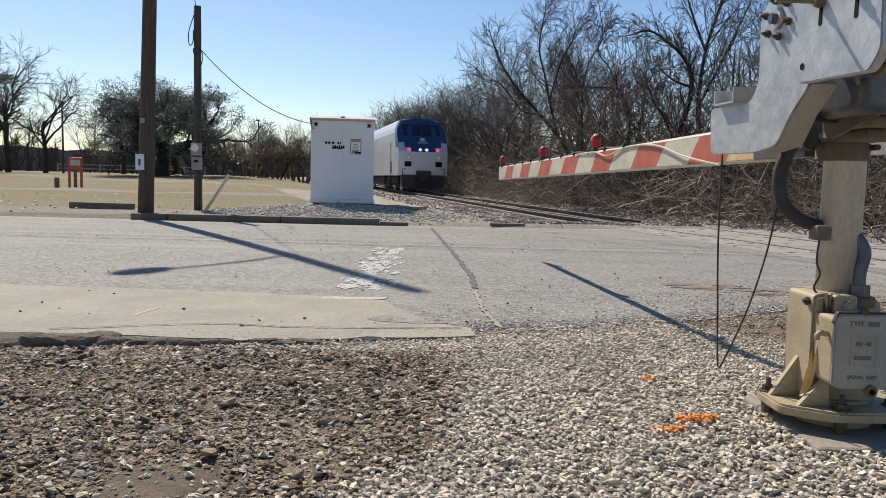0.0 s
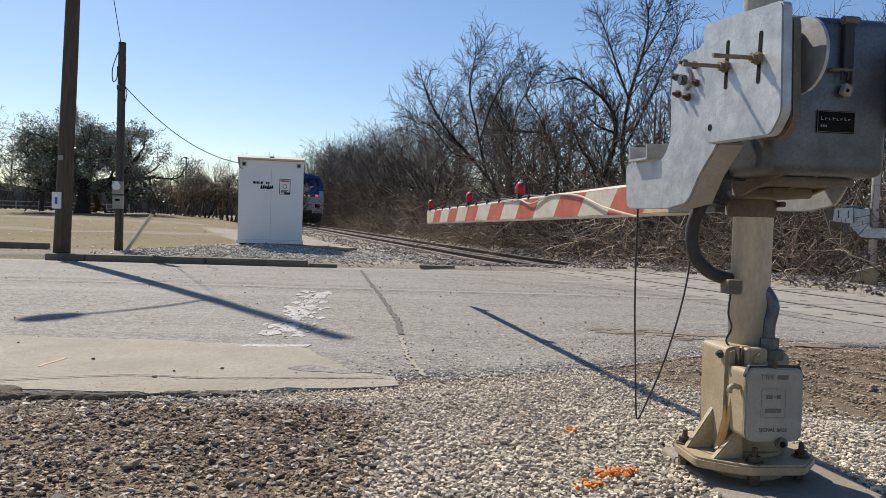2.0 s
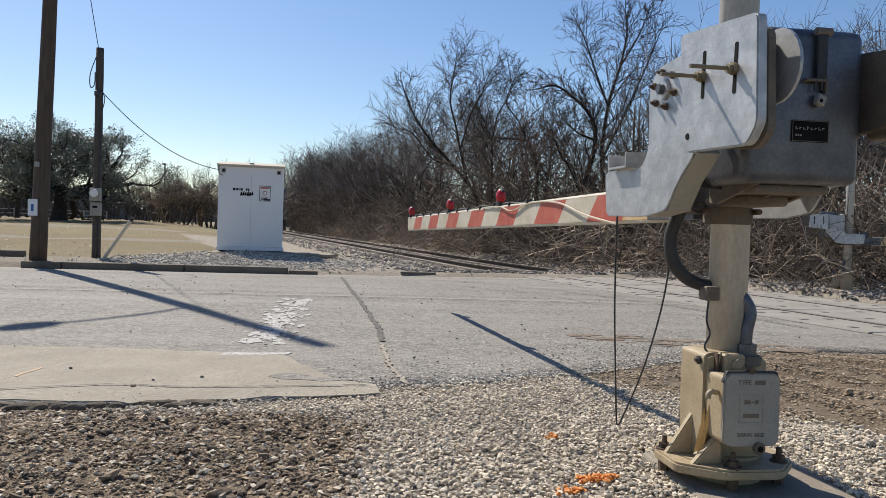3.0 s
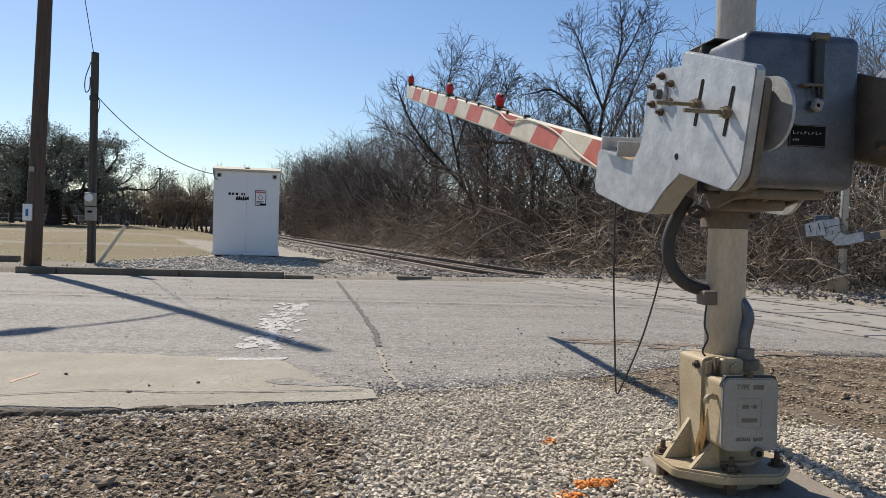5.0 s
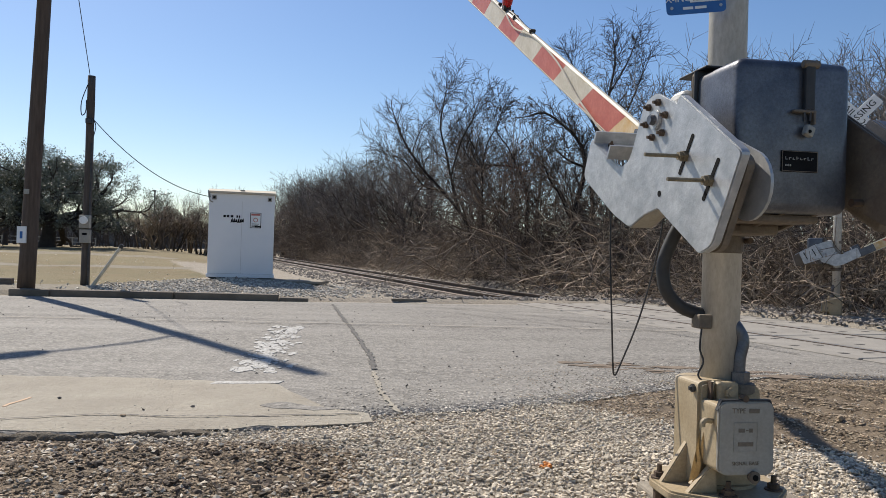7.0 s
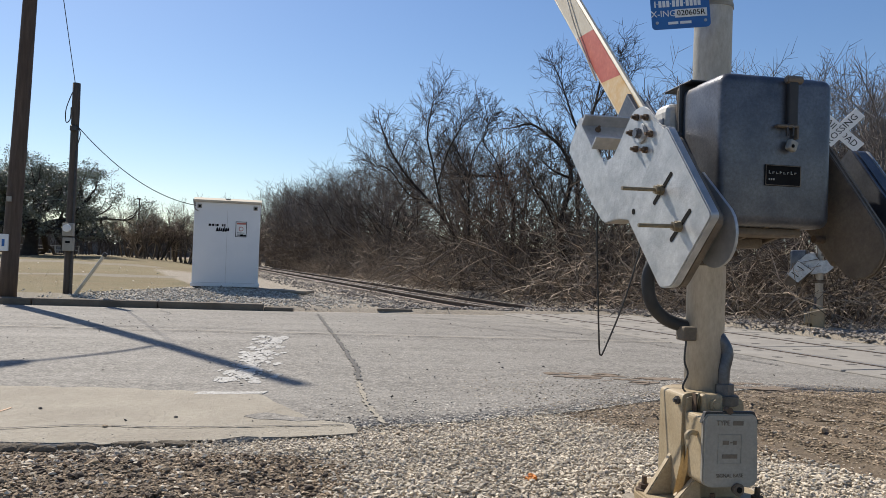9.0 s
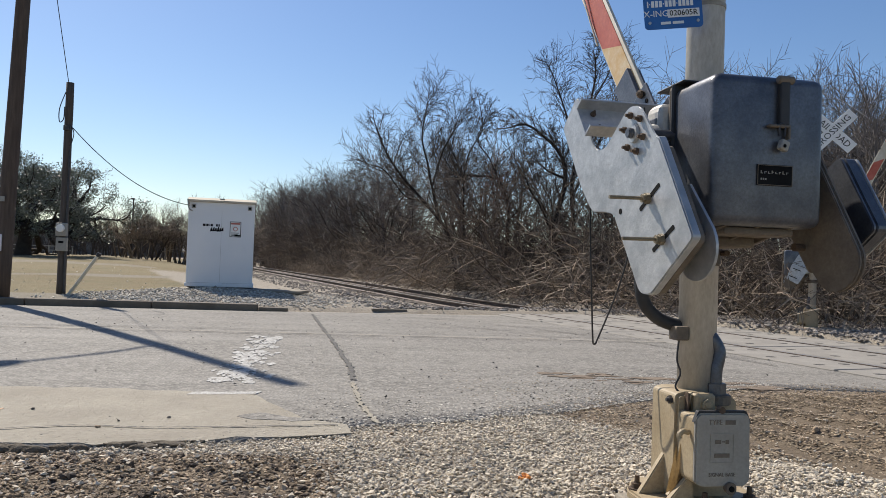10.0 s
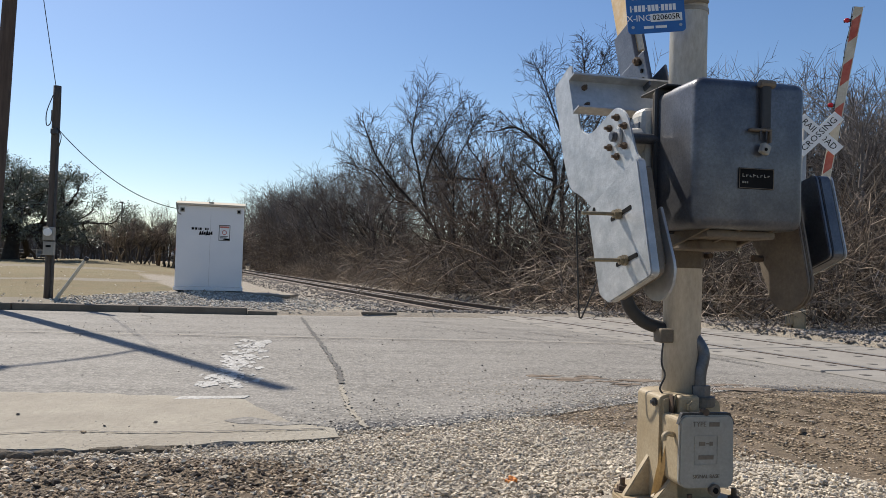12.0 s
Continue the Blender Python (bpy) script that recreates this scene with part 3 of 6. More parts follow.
    for k, pts in enumerate(([(0.5, 13.9), (1.7, 13.5), (2.6, 12.2), (4.4, 11.8)], [(2.6, 12.2), (3.1, 11.3), (3.3, 10.6)], [(-7.5, 13.2), (-4.5, 13.5), (-2.2, 13.1), (-0.2, 13.3)],
                             [(-3.2, 15.0), (-2.8, 14.1), (-3.0, 13.4)], [(3.6, 9.6), (4.3, 9.3), (5.2, 9.0), (6.0, 8.4)])):
        ribbon("tar_crack", pts, 0.028, 0.013, TAR, ROAD, 40 + k)
    ribbon("tar_crack", [(-12, 11.3), (-5, 11.22), (-1, 11.12), (3, 11.0), (5.5, 11.3)], 0.028, 0.011, TAR, ROAD, 9)
    for i in range(46):
        t = rng.random()
        x, y = 2.2 + 2.0 * t, 6.95 - 0.45 * t + rng.gauss(0, 0.13)
        r, n = 0.02 + 0.07 * rng.random() ** 1.5, 11
        out = [(x + 2.2 * r * rng.uniform(0.3, 1.4) * math.cos(2 * math.pi * k / n), y + r * rng.uniform(0.3, 1.4) * math.sin(2 * math.pi * k / n)) for k in range(n)]
        sheet("dirt_patch", out, 0.004 + 0.0002 * (i % 9), WASHED, ROAD, 0.3, "brown dirt washed onto the road")
    sheet("paint_dash", [(-2.10, 5.02), (-2.085, 5.01), (-2.03, 5.28), (-2.05, 5.29)], 0.009, FADEDORANGE, ROAD, 0.06, "faint orange survey mark", 0.03)


build_road_marks()


def build_broken_edge():
    """Lumps of old paving that have broken away along the near edge of the road."""
    rng = random.Random(12)
    for i in range(26):
        x = -3.4 + 2.6 * (i / 25) ** 1.1 + rng.uniform(-0.05, 0.05)
        y = edge(NEAR_EDGE, x) - rng.uniform(0.0, 0.10)
        big = 1.05 if x < -1.9 else 0.5
        w, d, h = rng.uniform(0.10, 0.22) * big, rng.uniform(0.05, 0.10) * big, rng.uniform(0.035, 0.06) * big
        bm = bmesh.new()
        bmesh.ops.create_icosphere(bm, subdivisions=2, radius=1)
        off = Vector((i * 3.1, i * 1.7, 0))
        for v in bm.verts:
            v.co *= 1 + 0.35 * noise.noise(v.co * 1.3 + off) + 0.16 * noise.noise(v.co * 4 + off)
            v.co.z = min(v.co.z, 0.75 + 0.1 * noise.noise(v.co * 3 + off))
            v.co = Vector((v.co.x * w, v.co.y * d, v.co.z * h * 1.3))
        ob = tagged(obj_from("paving_lump", bm, BROKEN), "broken lump of old paving at the road edge", "rubble", "lumps along the road edge")
        ob.matrix_basis = pose(x, y, ground_z(x, y) + 0.01, rng.uniform(-8, 8), rng.uniform(-5, 5), rng.uniform(-12, 12))


build_broken_edge()


def build_kerb():
    """The far kerb in cast lengths, and the worn end that runs out beside the track."""
    kerb = tagged(empty("kerb"), "weathered concrete kerb along the road", "kerb", kind="structure")
    runs = [(-6.5, -5.75), (-5.73, -3.4), (-3.38, -1.35), (-1.33, -0.75)]
    for i, (a, b) in enumerate(runs):
        h = 0.135 if i < 3 else 0.08
        bm = box(a, b, 15.82, 16.04, -0.1, h, 0.025)
        for v in bm.verts:
            v.co.z += 0.008 * noise.noise(v.co * 1.3)
            v.co.y += 0.01 * noise.noise(v.co * 1.1 + Vector((5, 0, 0)))
        part("kerb_stone", bm, KERBSTONE, kerb)
    for a, b in ((-9.0, -7.4), (-12.3, -10.6), (-15.6, -14.0)):
        stop = tagged(empty("wheel_stop", pose((a + b) / 2, 18.35, ground_z((a + b) / 2, 18.35), 0, 0, 2 + a)), "low dark timber parking stop on gravel", "parking stop", "parking stops")
        part("beam", box(-(b - a) / 2, (b - a) / 2, -0.09, 0.09, -0.02, 0.15, 0.03), SLEEPER, stop)
    for x, y, l, r in ((1.35, 16.3, 0.75, 3),):
        tie = tagged(empty("timber_scrap", pose(x, y, ground_z(x, y), 0, 0, r)), "broken weathered timber lying on ballast", "timber")
        part("board", box(-l / 2, l / 2, -0.08, 0.08, -0.02, 0.04, 0.015), KERBSTONE, tie)


build_kerb()


def build_track():
    track = tagged(empty("railway_track", Matrix.Translation(TRACK0) @ pose(0, 0, 0, 0, 0, math.degrees(TRACK_TURN))), "single railway track on timber sleepers", "railway track", kind="structure")
    prof = [(-0.07, -0.16), (0.07, -0.16), (0.07, -0.145), (0.012, -0.12), (0.012, -0.045), (0.036, -0.035), (0.036, -0.004), (0.03, 0), (-0.03, 0), (-0.036, -0.004), (-0.036, -0.035), (-0.012, -0.045), (-0.012, -0.12), (-0.07, -0.145)]
    for side in (-0.7525, 0.7525):
        for y0, y1 in ((-16.0, 5.995), (6.0, 140.0), (140.005, 260.0)):
            bm = prism([(a + side, b + RAIL_Z) for a, b in prof], y0, y1, "y")
            head = box(side - 0.026, side + 0.026, y0, y1, RAIL_Z - 0.002, RAIL_Z + 0.002)
            for v in (*bm.verts, *head.verts):
                v.co.z += rise(v.co.y)
            rail = part("rail", bm, RAILTOP, track)
            part("rail_head", head, RAILHEAD, rail, "worn bright running surface")
    bm = box(-1.3, 1.3, -0.115, 0.115, -0.19, 0.0, 0.015, 1)
    first = part("sleeper", bm, SLEEPER, track)
    first.location = (0, 1.2, RAIL_Z - 0.155)
    for i in range(1, 200):
        o = new("sleeper", first.data)
        o.parent = track
        o.location = (random.uniform(-0.04, 0.04), 1.2 + 0.52 * i, RAIL_Z - 0.155 + rise(1.2 + 0.52 * i) + random.uniform(-0.01, 0.01))
        o.rotation_euler.z = random.uniform(-0.02, 0.02)
    # concrete panels where the road crosses
    spans = ((-1.62, -0.83), (-0.66, 0.66), (0.83, 1.75))
    for a, b in spans:
        for i in range(6):
            y0 = -13.6 + 2.3 * i
            p = part("crossing_panel", box(a, b, y0, y0 + 2.26, -0.15, RAIL_Z - 0.006, 0.012, 1), PANELC, track)
            for k in range(3):
                for s in (0.25, 0.75):
                    part("lifting_socket", box(a + (b - a) * s - 0.05, a + (b - a) * s + 0.05, y0 + 0.35 + 0.75 * k, y0 + 0.43 + 0.75 * k, RAIL_Z - 0.012, RAIL_Z - 0.002), TAR, p)
    return track


TRACK = build_track()


# ---------------------------------------------------------------- crossing gate
SHAFT = Vector((-0.402, -0.241, 1.531))
GATE_POSE = pose(1.445, 2.82, 0, 0, 0, 1.46)


def hexbolt(p, axis, r=0.012, h=0.012, stem=0.02, bm=None):
    p, axis = Vector(p), Vector(axis)
    bm = cyl(p, p + axis * h, r, r, 6, bm=bm)
    bm = cyl(p + axis * h, p + axis * (h + 0.004), r * 0.62, r * 0.55, 8, bm=bm)
    return cyl(p + axis * (h + 0.004), p + axis * (h + stem), r * 0.5, r * 0.45, 8, bm=bm) if stem else bm


def arm_at(u, v, w=0.0):
    """A place on the boom, which droops slightly to its tip."""
    return Vector((0.385 + 0.008 * u + w, u, v - 0.015 * (u - 0.6)))


def build_swing(gate):
    """The balanced boom: side brackets, counterweight plates and the striped arm; turns about its own x."""
    bracket = round_corner([(-0.15, 0.125), (-0.11, 0.10), (0.055, 0.085), (0.115, 0.02), (0.112, -0.20), (0.165, -0.262), (0.475, -0.258), (0.460, -0.440), (0.13, -0.445), (-0.02, -0.425), (-0.095, -0.33), (-0.20, -0.24), (-0.20, 0.0)], 0.035)
    swing = part("swing_arm", prism(bracket, 0.016, 0.023, "x", 0.003), GALV, gate, "galvanised steel boom bracket")
    outer = round_corner([(-0.15, 0.15), (-0.56, 0.12), (-0.568, -0.19), (-0.522, -0.246), (-0.185, -0.24)], 0.022)
    part("counterweight_plate", prism(outer, -0.018, 0.015, "x", 0.004), GALV, swing)
    wt = round_corner([(-0.16, 0.12), (-0.545, 0.088), (-0.556, -0.21), (-0.50, -0.255), (-0.15, -0.22)], 0.03)
    part("counterweight", prism(wt, 0.024, 0.055, "x", 0.004), CASTDK, swing, "stacked iron counterweight slabs")
    part("rear_plate", prism([(-0.50 - 0.105 * math.cos(a), -0.015 + 0.108 * math.sin(a)) for a in [math.pi * (k / 12 - 0.5) for k in range(13)]] + [(-0.30, 0.075), (-0.30, -0.165)], 0.088, 0.098, "x"), GALV, swing)
    part("spacer", box(0.057, 0.086, -0.50, -0.30, -0.14, 0.06, 0.006), CASTDK, swing)
    # adjusting slots with studs
    for (a, b), (c, d), nut in (((-0.300, 0.067), (-0.291, -0.08), -0.012), ((-0.467, 0.057), (-0.457, -0.091), -0.02)):
        y = (a + c) / 2
        part("slot", prism(round_corner([(a - 0.008, b), (a + 0.008, b), (c + 0.008, d), (c - 0.008, d)], 0.008), -0.0195, -0.0175, "x"), BLACKP, swing)
        stud = part("stud", cyl((-0.02, y, nut), (-0.165, y, nut), 0.0065, None, 10), BRASS, swing, "yellowed threaded stud")
        bm = hexbolt((-0.018, y, nut), (-1, 0, 0), 0.019, 0.016, 0)
        part("nut", cyl((-0.034, y, nut), (-0.046, y, nut), 0.015, None, 6, bm=bm), BRASS, stud)
    # hub
    part("hub", cyl((0.004, 0, 0), (0.016, 0, 0), 0.036, None, 24, 0.003), GALV, swing)
    part("shaft_end", cyl((-0.014, 0, 0), (0.35, 0, 0), 0.019, None, 16, 0.004), CAST, swing)
    for k in range(6):
        a = math.radians(20 + 60 * k)
        part("bolt", hexbolt((0.016, 0.072 * math.cos(a), 0.062 * math.sin(a)), (-1, 0, 0), 0.013, 0.012, 0.014), RUST, swing)
    part("hole", cyl((-0.0195, -0.209, -0.189), (-0.017, -0.209, -0.189), 0.011, None, 12), BLACKP, swing)
    # channel that carries the boom
    bm = box(-0.012, 0.47, 0.235, 0.39, -0.256, -0.248)
    box(-0.012, 0.47, 0.382, 0.39, -0.248, -0.198, bm=bm)
    box(-0.012, 0.47, 0.235, 0.243, -0.248, -0.198, bm=bm)
    part("channel", bm, GALV, swing, "folded steel cross channel")
    for u in (0.27, 0.35):
        part("bolt", hexbolt((0.05, u, -0.248), (0, 0, 1), 0.012, 0.012, 0.012), RUST, swing)
    part("boom_clamp", box(0.325, 0.337, 0.36, 0.53, -0.42, -0.20, 0.006), CAST, swing)
    part("boom_clamp", box(0.445, 0.457, 0.36, 0.50, -0.42, -0.24, 0.006), CAST, swing)
    for u in (0.41, 0.45, 0.49):
        part("clamp_hole", cyl((0.322, u, -0.235), (0.327, u, -0.235), 0.010, None, 10), BLACKP, swing)
    part("bracket_edge", prism([(-0.20, -0.24), (-0.095, -0.33), (-0.02, -0.425), (0.13, -0.445), (0.13, -0.437), (-0.02, -0.417), (-0.09, -0.322), (-0.195, -0.232)], 0.023, 0.11, "x"), LIDGREY, swing)
    part("boom_socket", box(0.355, 0.425, 0.36, 0.75, -0.45, -0.31, 0.004), CAST, swing)
    part("clamp_bolt", hexbolt((0.325, 0.505, -0.25), (-1, 0, 0), 0.019, 0.014, 0.01), RUST, swing)
    # far-side bracket and weights
    slab = round_corner([(-0.16, 0.11), (-0.475, 0.085), (-0.488, -0.15), (-0.15, -0.19)], 0.025)
    tongue = [(-0.15, 0.12), (-0.55, 0.085)] + [(-0.55 - 0.09 * math.sin(a), -0.02 + 0.105 * math.cos(a)) for a in [math.pi * k / 12 for k in range(1, 12)]] + [(-0.55, -0.125), (-0.13, -0.17)]
    for w0, w1, mat, shape, nm in ((0.60, 0.612, GALV, bracket, "side_bracket"), (0.735, 0.75, CAST, slab, "counterweight"), (0.754, 0.80, CAST, slab, "counterweight"), (0.804, 0.816, GALV, slab, "counterweight_plate"), (0.615, 0.628, CASTDK, tongue, "counterweight_plate"), (0.631, 0.645, CASTDK, tongue, "counterweight_plate")):
        part(nm, prism(shape, w0, w1, "x", 0.003), mat, swing)
    part("stop_block", box(0.647, 0.733, -0.48, -0.22, -0.18, -0.04, 0.012), CASTDK, swing)
    for u in (-0.24, -0.40):
        part("slot", prism(round_corner([(u - 0.008, 0.06), (u + 0.008, 0.06), (u + 0.014, -0.09), (u - 0.002, -0.09)], 0.007), 0.8155, 0.8175, "x"), BLACKP, swing)
        part("stud", cyl((0.816, u, -0.02), (0.90, u, -0.02), 0.0065, None, 8), BRASS, swing)
    part("adjuster", cyl((0.60, -0.42, -0.10), (0.56, -0.42, -0.10), 0.014, None, 8), RUST, swing)
    bounds = [0.6] + [0.98 + 0.435 * k for k in range(14)] + [7.08]
    for i, (a, b) in enumerate(zip(bounds, bounds[1:])):
        slant = 0.07
        red = i % 2 == 1
        bm = bmesh.new()
        ring = []
        for v, s in ((-0.443, -1), (-0.307, 1)):
            for u in (a, b):
                uu = u - (slant * s if 0.61 < u < 7.0 else 0)
                for w in (-0.015, 0.015):
                    ring.append(bm.verts.new(arm_at(uu, v, w)))
        A0, A1, B0, B1, C0, C1, D0, D1 = ring
        for f in ((A0, B0, D0, C0), (A1, C1, D1, B1), (C0, D0, D1, C1), (A0, A1, B1, B0), (A0, C0, C1, A1), (B0, B1, D1, D0)):
            bm.faces.new(f)
        bmesh.ops.recalc_face_normals(bm, faces=bm.faces)
        part("boom_panel", bm, ARMSTAIN if i == 0 else ARMRED if red else ARMWHITE, swing, "faded red field of the boom" if red else "yellowed white field of the boom")
    for v in (-0.447, -0.303):
        part("boom_rim", tube([arm_at(0.6 + 0.648 * k, v) for k in range(11)], 0.014, 6), ARMWHITE, swing)
    for u in (3.15, 4.83, 6.92):
        lamp = part("boom_lamp", box(*(lambda p: (p.x - 0.028, p.x + 0.028, p.y - 0.03, p.y + 0.03, p.z, p.z + 0.04))(arm_at(u, -0.295)), 0.006), BLACKR, swing)
        c = arm_at(u, -0.222)
        bm = bmesh.new()
        bmesh.ops.create_uvsphere(bm, u_segments=14, v_segments=8, radius=0.062)
        moved(bm, Matrix.Translation(c) @ Matrix.Diagonal((0.62, 0.75, 1.0, 1)))
        part("lens", bm, REDLENS, lamp, "red gate lamp lens", True)
        part("hood", tube([c + Vector((0, 0.03, 0.035)), c + Vector((0, -0.01, 0.056)), c + Vector((0, -0.05, 0.04))], 0.012, 6), BLACKR, lamp)
        part("hook", tube(spline([c + Vector((0, -0.03, -0.07)), c + Vector((0.01, -0.12, -0.075)), c + Vector((0.01, -0.13, -0.04))], 4), 0.008, 6), BLACKR, lamp)
    pts = [arm_at(u, -0.285 + 0.008 * math.sin(u * 9)) for u in [2.5 + 0.1 * k for k in range(46)]]
    part("boom_cable", tube(pts, 0.009, 6), BLACKR, swing, "black lamp cable clipped along the boom")
    pts = spline([arm_at(3.6, -0.295, -0.02), arm_at(3.1, -0.30, -0.025), arm_at(2.8, -0.34, -0.03), arm_at(2.4, -0.30, -0.02), arm_at(1.9, -0.32, -0.025), arm_at(1.5, -0.40, -0.03), arm_at(1.1, -0.46, -0.02)], 6)
    part("boom_cord", tube(pts, 0.0055, 5), ARMWHITE, swing)
    for u in [2.5 + 0.4 * k for k in range(12)]:
        p = arm_at(u, -0.285)
        part("cable_clip", box(p.x - 0.02, p.x + 0.02, p.y - 0.012, p.y + 0.012, p.z - 0.02, p.z + 0.012, 0.003, 1), BLACKR, swing)
    swing.matrix_basis = swing_pose(0)
    return swing


def swing_pose(angle):
    return Matrix.Translation(SHAFT) @ pose(0, 0, 0, angle, -1.08, 5.22)


def build_gate():
    gate = tagged(empty("crossing_gate", GATE_POSE), "railway crossing gate with grey mechanism on an aluminium mast", "crossing gate", "crossing gates")
    mast = part("mast", cyl((0.008, 0, 0.30), (0.008, 0, 4.4), 0.0735, 0.072, 32), MAST, gate, "dull aluminium mast with drips and scuffs", True)
    part("mast_band", cyl((0.008, 0, 2.09), (0.008, 0, 2.105), 0.0765, None, 28), LIDGREY, mast)
    # mechanism housing
    body = part("mechanism_box", box(-0.232, 0.178, -0.51, -0.19, 1.20, 1.705, 0.035, 4), CAST, gate, "grey cast mechanism box, streaked with dust", True)
    part("lid_rim", box(-0.24, 0.186, -0.225, -0.195, 1.195, 1.715, 0.014, 2), CASTDK, body)
    part("gasket", box(-0.245, 0.19, -0.243, -0.226, 1.19, 1.722, 0.006, 1), BLACKR, body, "black rubber seal round the housing")
    part("gasket_flap", box(-0.235, -0.03, -0.30, -0.09, 1.716, 1.724, 0.003, 1), BLACKR, body)
    recess = part("housing_recess", box(-0.274, -0.262, -0.165, -0.09, 1.50, 1.61, 0.006), CAST, body)
    part("shaft_boss", cyl((-0.32, -0.241 + 0.1, 1.531), (-0.26, -0.241 + 0.1, 1.531), 0.05, 0.06, 20, 0.006), PALECAST, body)
    part("rear_housing", box(-0.27, 0.19, -0.188, -0.065, 1.25, 1.665, 0.035, 3), PALECAST, body, "pale rear half of the housing")
    latch = part("latch", box(-0.005, 0.03, -0.532, -0.508, 1.535, 1.69, 0.006), BLACKR, body, "dark steel strap latch")
    part("latch_cap", cyl((-0.012, -0.522, 1.688), (0.045, -0.522, 1.688), 0.014, None, 12, 0.003), CASTDK, latch)
    part("hasp", box(-0.045, 0.034, -0.534, -0.512, 1.527, 1.537, 0.003, 1), CASTDK, latch)
    part("staple", box(0.024, 0.032, -0.536, -0.512, 1.49, 1.53, 0.003, 1), CASTDK, latch)
    part("padlock", moved(box(-0.017, 0.017, -0.012, 0.012, -0.018, 0.018, 0.006), pose(0.008, -0.53, 1.468, 0, 22, 12)), LIDGREY, latch, "scratched steel padlock")
    part("keyhole", moved(cyl((-0.006, -0.0155, -0.006), (-0.006, -0.013, -0.006), 0.006, None, 8), pose(0.008, -0.53, 1.468, 0, 22, 12)), BLACKP, latch)
    part("shackle", tube(spline([(-0.008, -0.53, 1.50), (-0.006, -0.53, 1.535), (0.012, -0.53, 1.535), (0.012, -0.53, 1.50)], 4), 0.004, 6), DARKST, latch)
    plate = part("name_plate", box(-0.075, 0.055, -0.515, -0.511, 1.335, 1.405, 0.0015, 1), BLACKP, body, "black maker's plate with silver marks")
    for k in range(8):
        x, up_to = -0.062 + 0.0132 * k, 1.3815 if k % 3 else 1.385
        part("plate_mark", box(x, x + 0.0022, -0.5165, -0.5148, 1.3745, up_to), LIDGREY, plate)
        part("plate_mark", box(x + 0.0022, x + 0.0075, -0.5165, -0.5148, 1.3795 if k % 2 else 1.3745, 1.3815 if k % 2 else 1.3765), LIDGREY, plate)
    for k in range(3):
        part("plate_mark", box(-0.062 + 0.008 * k, -0.0575 + 0.008 * k, -0.5165, -0.5148, 1.353, 1.3595), LIDGREY, plate)
    for x0, x1, z0, z1 in ((-0.0735, 0.0535, 1.4015, 1.4035), (-0.0735, 0.0535, 1.3365, 1.3385), (-0.0735, -0.0715, 1.3385, 1.4015), (0.0515, 0.0535, 1.3385, 1.4015)):
        part("plate_border", box(x0, x1, -0.5165, -0.5148, z0, z1), CASTDK, plate)
    for z0, z1, x0, x1, y0, y1 in ((1.172, 1.20, -0.15, 0.11, -0.45, -0.12), (1.135, 1.173, -0.09, 0.06, -0.30, 0.03)):
        part("mounting_flange", box(x0, x1, y0, y1, z0, z1, 0.01), CASTDK, body)
    for x in (-0.16, -0.04, 0.08):
        part("rib", prism([(-0.47, 1.2), (-0.15, 1.2), (-0.15, 1.145), (-0.2, 1.14)], x, x + 0.014, "x"), CASTDK, body)
    part("mast_clamp", cyl((-0.005, 0, 1.07), (-0.005, 0, 1.14), 0.092, None, 24, 0.006), CASTDK, gate)
    part("mast_clamp", cyl((-0.01, 0, 1.60), (-0.01, 0, 1.66), 0.09, None, 24, 0.006), CASTDK, gate)
    part("clamp_arm", box(-0.06, 0.05, -0.12, 0.0, 1.60, 1.66, 0.006), CASTDK, gate)
    for x in (-0.13, 0.07):
        part("clamp_bolt", cyl((x, -0.10, 1.12), (x, 0.10, 1.12), 0.011, None, 8), RUST, gate)
    part("eye_ring", tube([(-0.15 + 0.028 * math.cos(a), -0.05, 1.13 + 0.02 * math.sin(a)) for a in [2 * math.pi * k / 12 for k in range(13)]], 0.008, 6), DARKST, gate)
    # cable hose and conduit
    hose = spline([(-0.17, -0.02, 1.19), (-0.20, 0.0, 1.12), (-0.226, 0.02, 1.02), (-0.212, 0.02, 0.92), (-0.15, 0.02, 0.855), (-0.06, 0.01, 0.825)], 8)
    part("cable_hose", tube(hose, 0.026, 12), BLACKR, gate, "thick black cable hose", True)
    cond = spline([(0.055, -0.06, 0.545), (0.055, -0.06, 0.66), (0.07, -0.055, 0.735), (0.045, -0.04, 0.79), (0.02, -0.01, 0.81)], 8)
    part("conduit", tube(cond, 0.027, 14), CAST, gate, "grey flexible conduit", True)
    part("conduit_nut", cyl((0.055, -0.06, 0.565), (0.055, -0.06, 0.615), 0.042, None, 6), CAST, gate)
    part("conduit_collar", cyl((0.055, -0.06, 0.535), (0.055, -0.06, 0.572), 0.062, None, 20, 0.004), CASTDK, gate)
    clamp = part("ground_clamp", box(-0.105, -0.05, -0.05, 0.02, 0.775, 0.83, 0.006), CASTDK, gate)
    part("bond_wire", tube(spline([(-0.09, -0.04, 0.775), (-0.098, -0.045, 0.70), (-0.085, -0.05, 0.65), (-0.105, -0.05, 0.60), (-0.09, -0.06, 0.575)], 5), 0.004, 5), BLACKR, clamp)
    # split base casting
    base = part("base_casting", prism(round_corner([(-0.125, 0.17), (-0.125, 0.575), (-0.09, 0.585), (0.0, 0.585), (0.13, 0.56), (0.13, 0.17)], 0.03), -0.10, 0.11, "y", 0.012), CREAM, gate, "cream painted split base casting", False)
